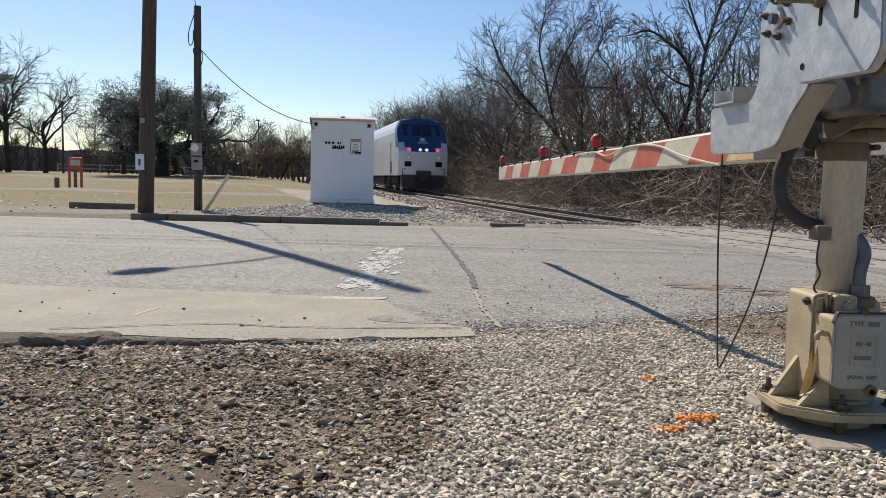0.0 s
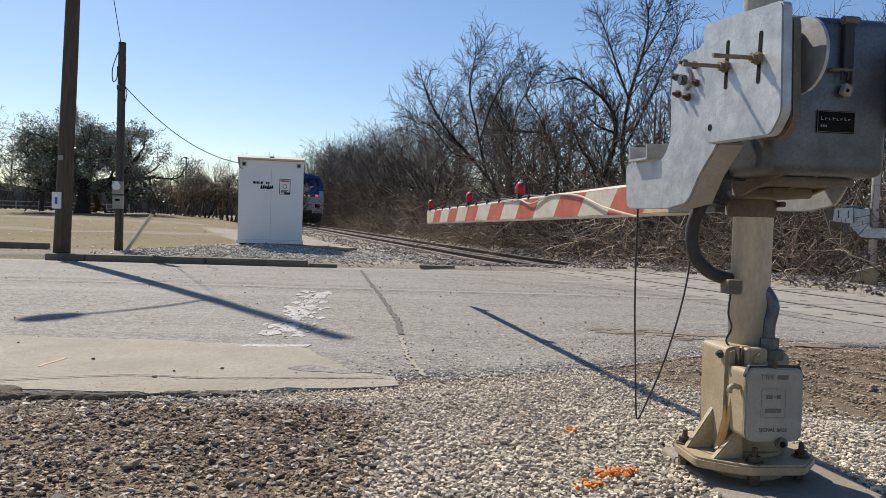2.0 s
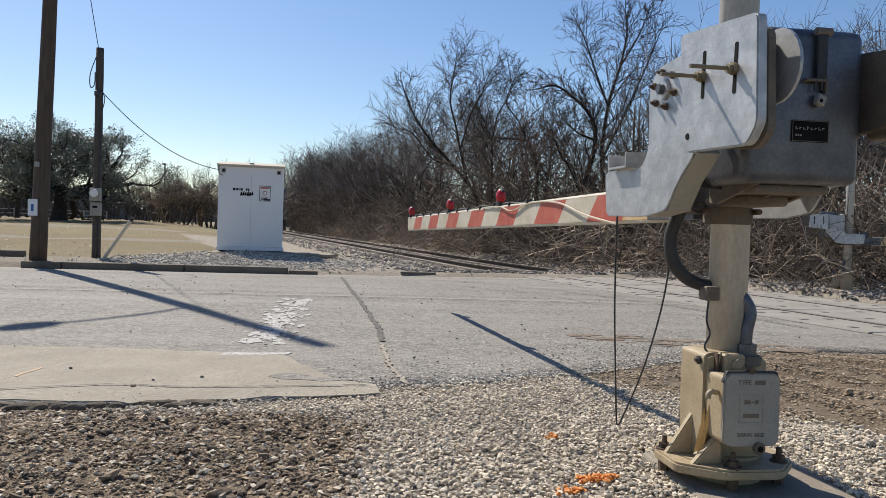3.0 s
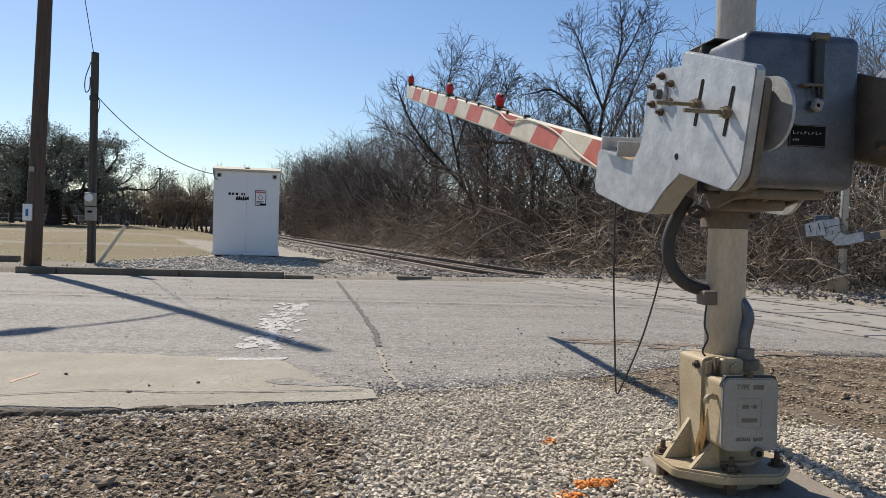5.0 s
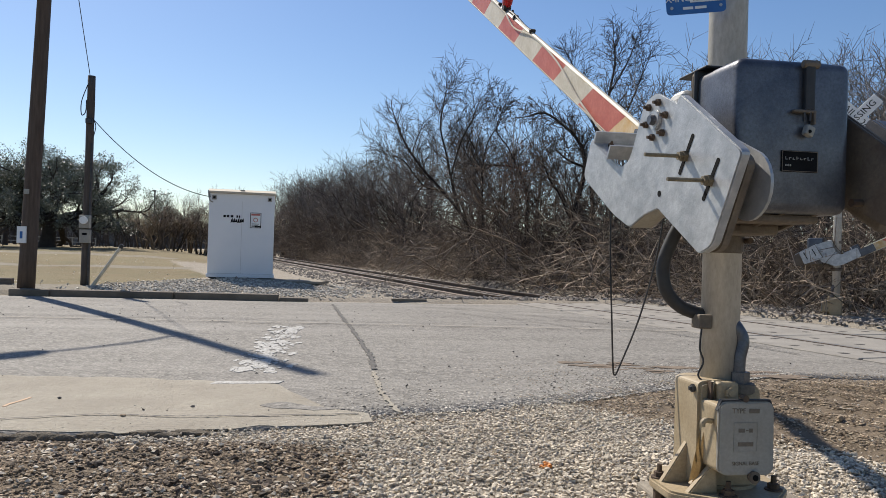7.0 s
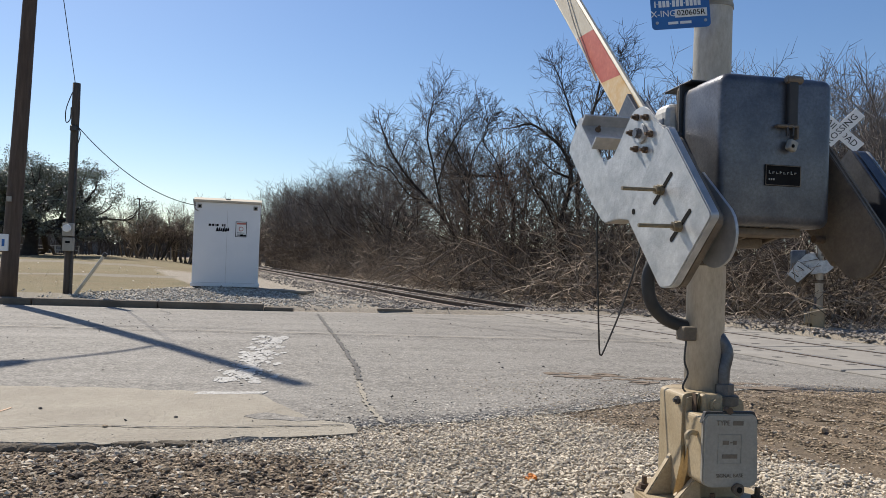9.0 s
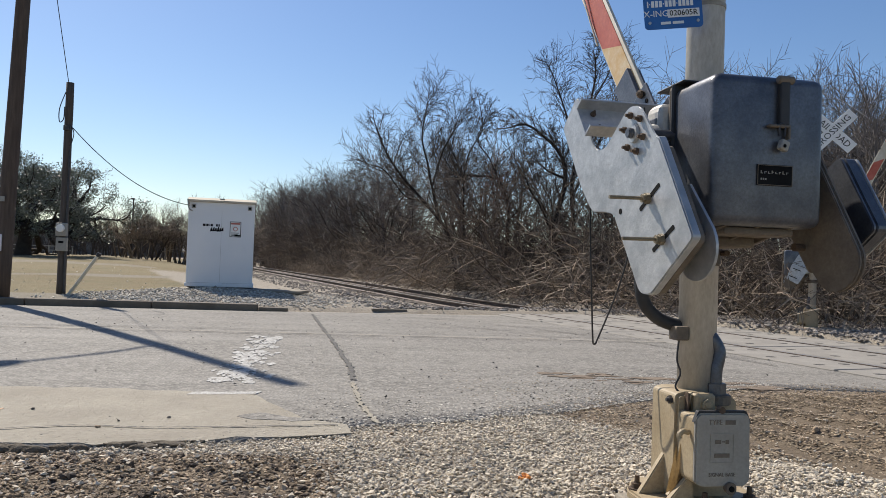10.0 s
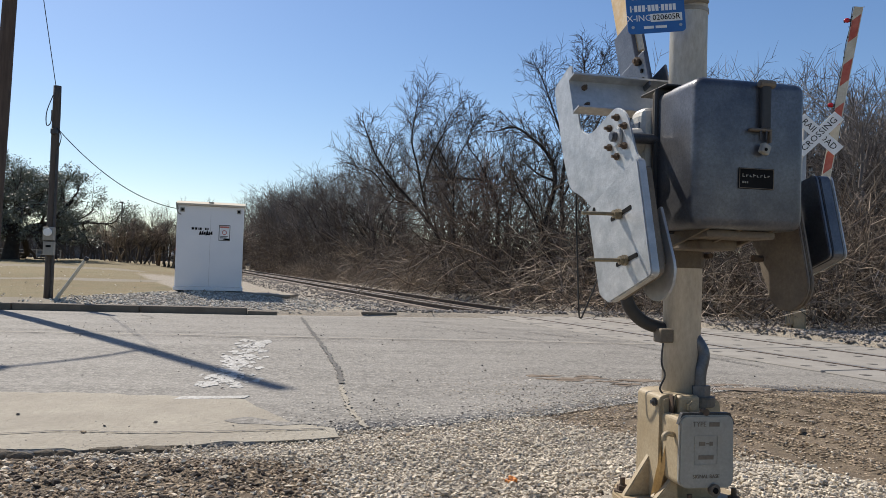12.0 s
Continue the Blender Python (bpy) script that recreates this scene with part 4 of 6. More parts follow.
    part("seam_flange", prism(round_corner([(-0.085, 0.2), (-0.165, 0.2), (-0.09, 0.26), (-0.087, 0.58), (-0.07, 0.59)], 0.01), -0.125, -0.100, "y", 0.004), CREAM, base)
    part("seam", box(-0.091, -0.085, -0.1275, -0.1, 0.22, 0.585), RUST, base)
    part("lug", box(-0.068, 0.02, -0.135, -0.09, 0.505, 0.585, 0.015, 3), CREAM, base)
    part("bolt", hexbolt((-0.02, -0.135, 0.545), (0, -1, 0), 0.022, 0.012, 0), CREAM, base)
    part("bolt", hexbolt((-0.125, -0.06, 0.55), (-1, 0, 0), 0.016, 0.012, 0.01), DARKST, base)
    foot = round_corner([(-0.245, -0.13), (-0.245, 0.06), (-0.15, 0.22), (0.16, 0.22), (0.25, 0.10), (0.25, -0.10), (0.13, -0.235), (-0.10, -0.235)], 0.03)
    part("base_plate", prism(foot, 0.14, 0.178, "z", 0.008), CREAM, base)
    part("web", prism([(-0.225, 0.178), (-0.12, 0.178), (-0.12, 0.34)], -0.015, 0.015, "y", 0.004), CREAM, base)
    part("web", prism([(-0.07, 0.178), (-0.185, 0.178), (-0.08, 0.30)], -0.155, -0.125, "y", 0.004), CREAM, base)
    for x, y in ((-0.205, 0.05), (-0.05, -0.195), (0.17, -0.13), (0.12, 0.17)):
        b = part("anchor_bolt", hexbolt((x, y, 0.178), (0, 0, 1), 0.022, 0.024, 0.03), RUST, base, "rusty anchor bolt")
        part("washer", cyl((x, y, 0.175), (x, y, 0.183), 0.033, None, 16), RUST, b)
        part("leveling_nut", cyl((x, y, 0.095), (x, y, 0.139), 0.022, None, 6), RUST, b)
    jb = part("junction_box", prism(round_corner([(-0.055, 0.25), (-0.055, 0.49), (0.16, 0.49), (0.165, 0.255), (0.13, 0.235), (-0.02, 0.235)], 0.02), -0.225, -0.09, "y", 0.006), CREAM, base)
    lid = part("junction_lid", prism(round_corner([(-0.062, 0.255), (-0.062, 0.485), (-0.045, 0.505), (0.15, 0.505), (0.168, 0.485), (0.172, 0.258), (0.15, 0.24), (-0.03, 0.24)], 0.015), -0.247, -0.227, "y", 0.005), LIDGREY, jb, "grey cast lid with raised lettering")
    part("lid_gasket", prism(round_corner([(-0.066, 0.47), (-0.05, 0.512), (0.155, 0.512), (0.176, 0.47), (0.17, 0.47), (0.152, 0.504), (-0.047, 0.504), (-0.06, 0.47)], 0.004), -0.24, -0.222, "y"), BLACKR, jb)
    part("hinge", cyl((0.05, -0.245, 0.515), (0.05, -0.215, 0.515), 0.013, None, 10), RUST, jb)
    part("lid_knob", cyl((0.085, -0.262, 0.235), (0.085, -0.235, 0.235), 0.024, 0.02, 14, 0.003), CASTDK, jb)
    part("knob_bore", cyl((0.085, -0.266, 0.235), (0.085, -0.26, 0.235), 0.011, None, 10), BLACKP, jb)
    part("hook", tube(spline([(-0.06, -0.19, 0.425), (-0.085, -0.195, 0.43), (-0.10, -0.195, 0.42), (-0.10, -0.195, 0.405)], 5), 0.011, 8), CREAM, jb)
    up = Matrix.Translation((0, 0, 0)) @ Matrix.Rotation(radians(90), 4, "X")
    lettering("raised_letters", "TYPE", 0.026, CASTDK, lid, Matrix.Translation((0.02, -0.248, 0.472)) @ up)
    lettering("raised_letters", "SIGNAL BASE", 0.0195, CASTDK, lid, Matrix.Translation((0.052, -0.248, 0.283)) @ up)
    for x0, x1, z0, z1 in ((0.062, 0.105, 0.464, 0.480), (0.02, 0.045, 0.395, 0.409), (0.05, 0.06, 0.400, 0.404), (0.064, 0.078, 0.395, 0.409), (0.018, 0.082, 0.345, 0.36)):
        part("raised_mark", box(x0, x1, -0.2485, -0.2465, z0, z1), CASTDK, lid)
    for x0, x1, z0, z1 in ((0.0, 0.1, 0.428, 0.431), (0.0, 0.1, 0.325, 0.328), (0.0, 0.003, 0.328, 0.428), (0.097, 0.1, 0.328, 0.428)):
        part("raised_border", box(x0, x1, -0.249, -0.2465, z0, z1), LIDGREY, lid)
    for o in (jb, *jb.children_recursive):
        o.data.transform(Matrix.Translation((-0.006, 0, 0.028)) @ Matrix.Diagonal((0.93, 1, 1, 1)) @ Matrix.Translation((-0.062, 0, 0)))
    part("pedestal", cyl((0.02, 0, 0.08), (0.02, 0, 0.19), 0.14, 0.13, 20), CREAM, base)
    build_swing(gate)
    return gate


GATE = build_gate()
FOUNDATION = tagged(obj_from("gate_foundation", box(1.445 - 0.20, 1.445 + 0.40, 2.82 - 0.36, 2.82 + 0.30, -0.4, 0.092, 0.015), KERB), "square concrete foundation under the gate mast", "foundation", kind="structure")
GATE_FAR = copy_thing(GATE, pose(9.42, 13.75, -0.12, 0, 0, -128))
FOUNDATION_FAR = tagged(obj_from("gate_foundation", box(9.1, 9.8, 13.4, 14.1, -0.4, 0.1, 0.02), KERB), "square concrete foundation under the gate mast", "foundation", kind="structure")
SWING = next(o for o in GATE.children if o.name.startswith("swing_arm"))
SWING_FAR = next(o for o in GATE_FAR.children if o.name.startswith("swing_arm"))


def shorten_boom(swing, length):
    """The gate across the road has a shorter boom: what lies past its end goes."""
    for o in list(swing.children):
        if not o.name.startswith(("boom_", "cable_clip")):
            continue
        reach = [v.co.y for v in o.data.vertices]
        if min(reach) > length - 0.2:
            for c in (*o.children, o):
                bpy.data.objects.remove(c)
        elif max(reach) > length:
            o.data = o.data.copy()
            for v in o.data.vertices:
                v.co.y = min(v.co.y, length)


shorten_boom(SWING_FAR, 5.1)


def build_cable_loop():
    loop = tagged(empty("hanging_cable"), "thin black lamp cable hanging to the gravel", "cable")
    bm = tube(spline([(1.065, 3.02, 1.16), (1.075, 3.04, 0.75), (1.10, 3.07, 0.45), (1.125, 3.11, 0.25), (1.14, 3.13, 0.205), (1.157, 3.12, 0.24), (1.225, 3.07, 0.47), (1.275, 3.02, 0.75), (1.285, 2.98, 1.0), (1.265, 2.96, 1.2)], 10), 0.0038, 6)
    part("strand", bm, BLACKR, loop)
    return loop


CABLE = build_cable_loop()


# ---------------------------------------------------------------- signs on the gate masts
def build_blue_sign():
    sign = tagged(empty("emergency_sign", pose(1.25, 2.705, 2.115, 0, -6, -8)), "small blue emergency notice with white print on the mast", "sign")
    out = round_corner([(-0.112, -0.15), (0.112, -0.15), (0.112, 0.15), (-0.112, 0.15)], 0.018)
    plate = part("plate", prism(out, -0.003, 0.0, "y"), SIGNBLUE, sign)
    up = Matrix.Rotation(radians(90), 4, "X")
    lettering("letters", "X-ING", 0.034, SIGNWHITE, plate, Matrix.Translation((-0.066, -0.0035, -0.092)) @ up)
    part("number_field", box(-0.022, 0.10, -0.0045, -0.003, -0.108, -0.077), SIGNWHITE, plate)
    lettering("letters", "020605R", 0.03, BLACKP, plate, Matrix.Translation((0.039, -0.0052, -0.0925)) @ up)
    lettering("letters", "OR EMERGENCY", 0.026, SIGNWHITE, plate, Matrix.Translation((0.0, -0.0035, -0.012)) @ up)
    x = -0.098
    for wch in (0.009, 0.007, 0.015, 0.015, 0.015, 0.007, 0.015, 0.015, 0.015, 0.007, 0.015, 0.015, 0.015, 0.015):
        part("print_bar", box(x, x + wch - 0.004, -0.0045, -0.003, -0.066 if wch > 0.008 else -0.056, -0.042 if wch > 0.008 else -0.052), SIGNWHITE, plate)
        x += wch
    for k in range(2):
        part("print_bar", box(-0.05 + 0.045 * k, -0.012 + 0.05 * k, -0.0045, -0.003, -0.133, -0.123), SIGNWHITE, plate)
    for x0 in (-0.092, 0.092):
        part("rivet", cyl((x0, -0.006, -0.125), (x0, -0.003, -0.125), 0.006, None, 8), GALV, plate)
    part("strap", cyl((0.17, 0.10, -0.02), (0.17, 0.10, 0.0), 0.075, None, 20), LIDGREY, sign)


build_blue_sign()


def build_crossbuck():
    sign = tagged(empty("crossbuck_sign", pose(9.60, 13.5, 3.90, 0, 0, -38)), "white crossbuck with black capitals, partly weathered", "crossbuck sign")
    up = Matrix.Rotation(radians(90), 4, "X")
    for k, (ang, text) in enumerate(((45, "RAILROAD"), (-45, "CROSSING"))):
        r = Matrix.Rotation(radians(ang), 4, "Y")
        blade = part("blade", moved(box(-0.49, 0.49, -0.008 - 0.01 * k, 0.0 - 0.01 * k, -0.115, 0.115, 0.003, 1), r), SIGNWHITE, sign)
        lettering("letters", text, 0.17, BLACKP, blade, r @ Matrix.Translation((0, -0.0095 - 0.01 * k, 0)) @ up)


build_crossbuck()


# ---------------------------------------------------------------- signal cabinet
def build_cabinet():
    cab = tagged(empty("signal_cabinet", pose(-2.715, 20.35, 0.275, 0, 0, 6)), "white steel signal cabinet on a gravel pad", "cabinet")
    W, D, H = 0.825, 1.7, 2.19
    body = part("body", box(-W, W, 0, D, 0.02, H, 0.012), WHITE, cab)
    part("plinth", box(-W - 0.03, W + 0.03, -0.03, D + 0.03, 0.025, 0.12, 0.01), WHITE, body)
    # added dark block: paints the shadowed gap below the plinth
    part("skid", box(-W + 0.03, W - 0.03, 0.05, D - 0.05, -0.02, 0.03), TRAINDK, body, "dark inset block standing in for shade under the cabinet")
    pts = [(-0.07, H), (-0.07, H + 0.05), (0.30, H + 0.13), (D - 0.30, H + 0.13), (D + 0.07, H + 0.05), (D + 0.07, H)]
    part("roof", prism(pts, -W - 0.03, W + 0.03, "x", 0.01), ROOFDUST, cab, "shallow white roof, dusty on top")
    part("roof_vent", box(-0.06, 0.06, 0.05, 0.12, H + 0.085, H + 0.115, 0.01), LIDGREY, cab)
    for x in (-W + 0.13, W - 0.13):
        v = part("lifting_eye", box(x - 0.055, x + 0.055, -0.02, 0.0, H - 0.17, H - 0.06, 0.008), LIDGREY, cab)
        part("eye_hole", box(x - 0.03, x + 0.03, -0.026, -0.019, H - 0.145, H - 0.085, 0.004, 1), BLACKP, v)
    part("door_seam", box(-0.0, 0.004, -0.003, 0.0, 0.12, H - 0.2), LIDGREY, body)
    part("sill_seam", box(-W + 0.02, W - 0.02, -0.004, 0.0, 0.115, 0.125), LIDGREY, body)
    # stencilled marks
    x = -0.46
    for wch in (0.085, 0.075, 0.03, 0.075, 0.0, 0.06, 0.05):
        if wch:
            part("stencil_bar", box(x, x + wch - 0.018, -0.004, -0.001, H - 0.615, H - 0.555), BLACKP, body)
        x += wch if wch else 0.06
    rng = random.Random(3)
    for k in range(6):
        x = -0.28 + 0.055 * k
        part("scrawl", prism([(x, H - 0.74 + rng.uniform(-0.02, 0.02)), (x + 0.06, H - 0.735), (x + 0.055, H - 0.62 + rng.uniform(-0.04, 0.02)), (x + 0.02, H - 0.66)], -0.004, -0.001, "y"), BLACKP, body)
    note = part("notice", box(0.22, 0.48, -0.006, 0, H - 0.86, H - 0.48, 0.004, 1), SIGNWHITE, cab, "faded notice with red and black print")
    for a, b, c, d in ((0.21, 0.49, -0.485, -0.47), (0.21, 0.49, -0.87, -0.855), (0.21, 0.225, -0.855, -0.485), (0.475, 0.49, -0.855, -0.485)):
        part("notice_border", box(a, b, -0.009, -0.001, H + c, H + d), BLACKP, note)
    part("notice_foot", box(0.33, 0.475, -0.008, -0.005, H - 0.85, H - 0.81), BLACKP, note)
    part("notice_band", box(0.235, 0.465, -0.008, -0.005, H - 0.545, H - 0.50), DULLRED, note)
    part("notice_ring", cyl((0.35, -0.009, H - 0.66), (0.35, -0.005, H - 0.66), 0.06, None, 18), DULLRED, note)
    part("notice_disc", cyl((0.35, -0.011, H - 0.66), (0.35, -0.008, H - 0.66), 0.042, None, 18), SIGNWHITE, note)
    for k in range(3):
        part("print_bar", box(0.25, 0.44 - 0.03 * k, -0.008, -0.005, H - 0.77 - 0.032 * k, H - 0.755 - 0.032 * k), BLACKP, note)
    part("weatherhead", tube(spline([(-W + 0.02, -0.02, H - 0.08), (-W - 0.02, -0.05, H + 0.05), (-W + 0.02, -0.1, H - 0.18), (-W + 0.10, -0.05, H - 0.24)], 6), 0.016, 8), LIDGREY, cab)
    pad = tagged(obj_from("cabinet_pad", box(-3.75, -1.3, 20.1, 22.4, 0.0, 0.245, 0.02), KERB), "low concrete pad under the signal cabinet", "pad", kind="structure")
    slab = tagged(obj_from("access_slab", moved(box(0, 1.1, 0, 0.9, 0, 0.07, 0.015), pose(-1.7, 19.95, 0.2, 0, 0, -12)), KERB), "thin concrete step slab beside the cabinet", "slab", kind="structure")


build_cabinet()


# ---------------------------------------------------------------- poles and wires
def rough_pole(name, x, y, h, r0, r1, lean_x, lean_y, mat, label):
    z = ground_z(x, y) - 0.1
    pole = tagged(empty(name, pose(x, y, z, 0, 0, 0)), label, "utility pole")
    pts = [(lean_x * k / 14, lean_y * k / 14, h * k / 14) for k in range(15)]
    bm = tube(pts, [r0 + (r1 - r0) * k / 14 for k in range(15)], 20)
    for v in bm.verts:
        v.co.x += 0.006 * noise.noise(v.co * 3)
    part("shaft", bm, mat, pole, "", True)
    return pole


def build_poles():
    p1 = rough_pole("utility_pole", -6.325, 16.2, 11.85, 0.162, 0.10, 0.33, 0, POLEWOOD, "tall creosoted timber utility pole with small tags")
    part("number_tag", box(-0.12, 0.05, -0.215, -0.165, 1.05, 1.38, 0.004, 1), SIGNWHITE, p1, "pale metal tag with a dark figure")
    part("tag_mark", box(-0.06, -0.01, -0.219, -0.214, 1.14, 1.28), SIGNBLUE, p1)
    part("small_tag", box(-0.02, 0.07, -0.20, -0.165, 2.02, 2.12, 0.003, 1), LIDGREY, p1)
    part("small_tag", box(-0.05, -0.02, -0.20, -0.165, 2.3, 2.34), LIDGREY, p1)
    part("lamp_bracket", tube(spline([(0.2, -0.05, 8.75), (-0.25, -0.35, 9.15), (-0.7, -0.75, 9.34), (-0.95, -1.0, 9.36)], 6), 0.035, 8), GALV, p1)
    bm = bmesh.new()
    bmesh.ops.create_uvsphere(bm, u_segments=14, v_segments=8, radius=0.3)
    moved(bm, Matrix.Translation((-1.1, -1.22, 9.35)) @ pose(0, 0, 0, 0, 0, 62) @ Matrix.Diagonal((1.2, 0.6, 0.4, 1)))
    part("lamp_head", bm, LIDGREY, p1, "", True)
    p2 = rough_pole("service_pole", -6.02, 18.75, 4.98, 0.10, 0.085, 0.0, 0, POLEGREY, "short grey timber service pole with a meter and conduit")
    part("conduit", cyl((0.09, -0.09, 0.1), (0.075, -0.08, 3.4), 0.022, None, 10), DARKST, p2)
    meter = part("meter_box", box(-0.10, 0.13, -0.25, -0.09, 1.42, 1.72, 0.015), LIDGREY, p2, "grey electric meter box")
    part("meter_glass", cyl((0.015, -0.33, 1.60), (0.015, -0.25, 1.60), 0.085, 0.09, 20, 0.01), SIGNWHITE, meter)
    box2 = part("breaker_box", box(-0.09, 0.14, -0.23, -0.09, 1.08, 1.39, 0.012), LIDGREY, p2, "grey breaker box")
    part("box_mark", box(-0.03, 0.08, -0.234, -0.229, 1.26, 1.31), BLACKP, box2)
    part("drip_loop", tube(spline([(-0.06, -0.08, 4.75), (-0.17, -0.12, 4.35), (-0.16, -0.12, 4.05), (-0.08, -0.1, 4.12), (-0.07, -0.1, 4.4)], 6), 0.012, 6), BLACKR, p2)
    part("service_head", box(-0.07, 0.07, -0.15, 0.0, 3.85, 3.98, 0.02), DARKST, p2)
    part("drip_loop", tube(spline([(0.06, -0.08, 4.0), (0.16, -0.12, 3.82), (0.13, -0.12, 3.6), (0.07, -0.1, 3.5)], 6), 0.010, 6), BLACKR, p2)
    wire = tagged(empty("overhead_wire"), "sagging black service wire from pole to cabinet", "wire")
    a, b = Vector((-5.95, 18.65, 3.98)), Vector((-3.5, 20.25, 2.36))
    part("strand", tube([a.lerp(b, k / 24) - Vector((0, 0, 0.34 * (1 - (2 * k / 24 - 1) ** 2))) for k in range(25)], 0.010, 6), BLACKR, wire)
    wire2 = tagged(empty("overhead_wire"), "black service wire rising to the tall pole", "wire")
    a, b = Vector((-6.03, 18.7, 4.9)), Vector((-6.12, 16.2, 9.6))
    part("strand", tube([a.lerp(b, k / 16) - Vector((0, 0, 0.05 * (1 - (2 * k / 16 - 1) ** 2))) for k in range(17)], 0.009, 6), BLACKR, wire2)
    guy = tagged(empty("marker_post", pose(-5.72, 18.35, 0.1, 0, 33, 0)), "leaning pale pipe beside the service pole", "post")
    part("pipe", cyl((0, 0, -0.05), (0, 0, 1.05), 0.042, 0.036, 10), ARMWHITE, guy)
    part("cap", cyl((0, 0, 1.05), (0, 0, 1.14), 0.05, 0.055, 10, 0.01), BLACKR, guy)
    for x, y, h in ((-29.6, 60, 5.6), (-16.8, 70, 5.2)):
        p = tagged(empty("street_lamp", pose(x, y, ground_z(x, y) - 0.1)), "distant slender park lamp post", "lamp post", "park lamp posts")
        part("pole", cyl((0, 0, 0), (0, 0, h), 0.09, 0.06, 10), DARKST, p)
        part("head", box(-0.22, 0.1, -0.1, 0.1, h - 0.05, h + 0.09, 0.03), DARKST, p)


build_poles()


def build_park():
    """Red board on posts, low posts and a far rail fence on the lawn."""
    x, y = -15.8, 33.0
    z = ground_z(x, y)
    sign = tagged(empty("park_sign", pose(x, y, z, 0, 0, 12)), "small red framed board standing on the lawn", "sign")
    for s in (-0.24, 0.24):
        part("post", box(s - 0.05, s + 0.05, -0.04, 0.04, -0.1, 1.28, 0.008), REDP, sign)
    part("board", box(-0.29, 0.29, -0.03, 0.03, 0.78, 1.30, 0.01), REDP, sign)
    part("panel", box(-0.2, 0.2, -0.04, -0.03, 0.95, 1.2), ARMWHITE, sign)
    for dx, dy, h, w in ((-0.95, 0.3, 0.42, 0.08), (-0.72, 1.5, 0.9, 0.06)):
        p = tagged(empty("bollard", pose(x + dx, y + dy, z)), "short timber bollard on the lawn", "bollard", "park bollards")
        part("post", box(-w, w, -w, w, -0.1, h, 0.015), SLEEPER, p)
    fence = tagged(empty("park_fence", pose(-44, 88, 0.75, 0, 0, 0)), "far low white rail fence along the park", "fence")
    for k in range(8):
        part("post", box(k * 2.4 - 0.06, k * 2.4 + 0.06, -0.06, 0.06, -0.3, 1.1), LIDGREY, fence)
    for zz in (0.5, 0.95):
        part("rail", box(0, 16.8, -0.03, 0.03, zz, zz + 0.1), LIDGREY, fence)


build_park()


# ---------------------------------------------------------------- locomotive
def build_locomotive():
    train = tagged(empty("locomotive", pose(0, 0, 0)), "blue and silver diesel passenger locomotive with red marker lamps lit", "locomotive")
    bm = bmesh.new()
    ys = [0, 0.06, 0.2, 0.5, 0.9, 1.3, 1.7, 2.2, 3.0] + [4.0 + 1.7 * k for k in range(11)]
    zs = [0.95, 1.3, 1.7, 2.1, 2.35, 2.6, 2.9, 3.2, 3.5, 3.8, 4.05, 4.25, 4.38]
    xs = [-1, -0.93, -0.75, -0.5, -0.25, 0, 0.25, 0.5, 0.75, 0.93, 1]

    def place(ix, iy, iz):
        z, y = zs[iz], ys[iy]
        half = 1.53
        if z > 3.5:
            half = 1.53 - 0.40 * ((z - 3.5) / 0.88) ** 1.6
        nose = max(0, 1 - y / 2.2)
        half *= 1 - 0.04 * nose ** 2
        xx = xs[ix] * half
        lean = 0 if z < 2.3 else 0.62 * (z - 2.3) ** 1.12
        yy = y + lean * max(0, 1 - y / 4.5) + (0.14 * abs(xs[ix]) ** 4 if iy < 3 else 0)
        zz = z - (0.10 * abs(xs[ix]) ** 3 if iz == len(zs) - 1 else 0)
        return (xx, yy, zz)
    grid = {}

    def v(ix, iy, iz):
        if (ix, iy, iz) not in grid:
            grid[(ix, iy, iz)] = bm.verts.new(place(ix, iy, iz))
        return grid[(ix, iy, iz)]
    nx, ny, nz = len(xs) - 1, len(ys) - 1, len(zs) - 1

    def face(a, b, c, d, mi):
        bm.faces.new((a, b, c, d)).material_index = mi
    for iz in range(nz):
        zm = (zs[iz] + zs[iz + 1]) / 2
        for ix in range(nx):
            xm = abs(xs[ix] + xs[ix + 1]) / 2
            face(v(ix, 0, iz), v(ix + 1, 0, iz), v(ix + 1, 0, iz + 1), v(ix, 0, iz + 1), 1 if zm > 2.15 + 0.72 * xm else 0)
            face(v(ix, ny, iz), v(ix, ny, iz + 1), v(ix + 1, ny, iz + 1), v(ix + 1, ny, iz), 0)
        for iy in range(ny):
            ym = (ys[iy] + ys[iy + 1]) / 2
            blue = 1 if zm > 2.5 and ym < 1.0 else 0
            face(v(0, iy, iz), v(0, iy, iz + 1), v(0, iy + 1, iz + 1), v(0, iy + 1, iz), blue)
            face(v(nx, iy, iz), v(nx, iy + 1, iz), v(nx, iy + 1, iz + 1), v(nx, iy, iz + 1), blue)
    for ix in range(nx):
        for iy in range(ny):
            face(v(ix, iy, nz), v(ix + 1, iy, nz), v(ix + 1, iy + 1, nz), v(ix, iy + 1, nz), 2 if ys[iy] > 1.5 else 0)
            face(v(ix, iy, 0), v(ix, iy + 1, 0), v(ix + 1, iy + 1, 0), v(ix + 1, iy, 0), 2)
    bmesh.ops.recalc_face_normals(bm, faces=bm.faces)
    body = part("body", bm, [SILVER, BLUE, TRAINDK], train, "silver body with a navy blue nose")

    def nose_y(z):
        return 0 if z < 2.3 else 0.62 * (z - 2.3) ** 1.12

    def front_panel(name, x0, x1, z0, z1, mat, parent, proud=0.02, label=""):
        b = bmesh.new()
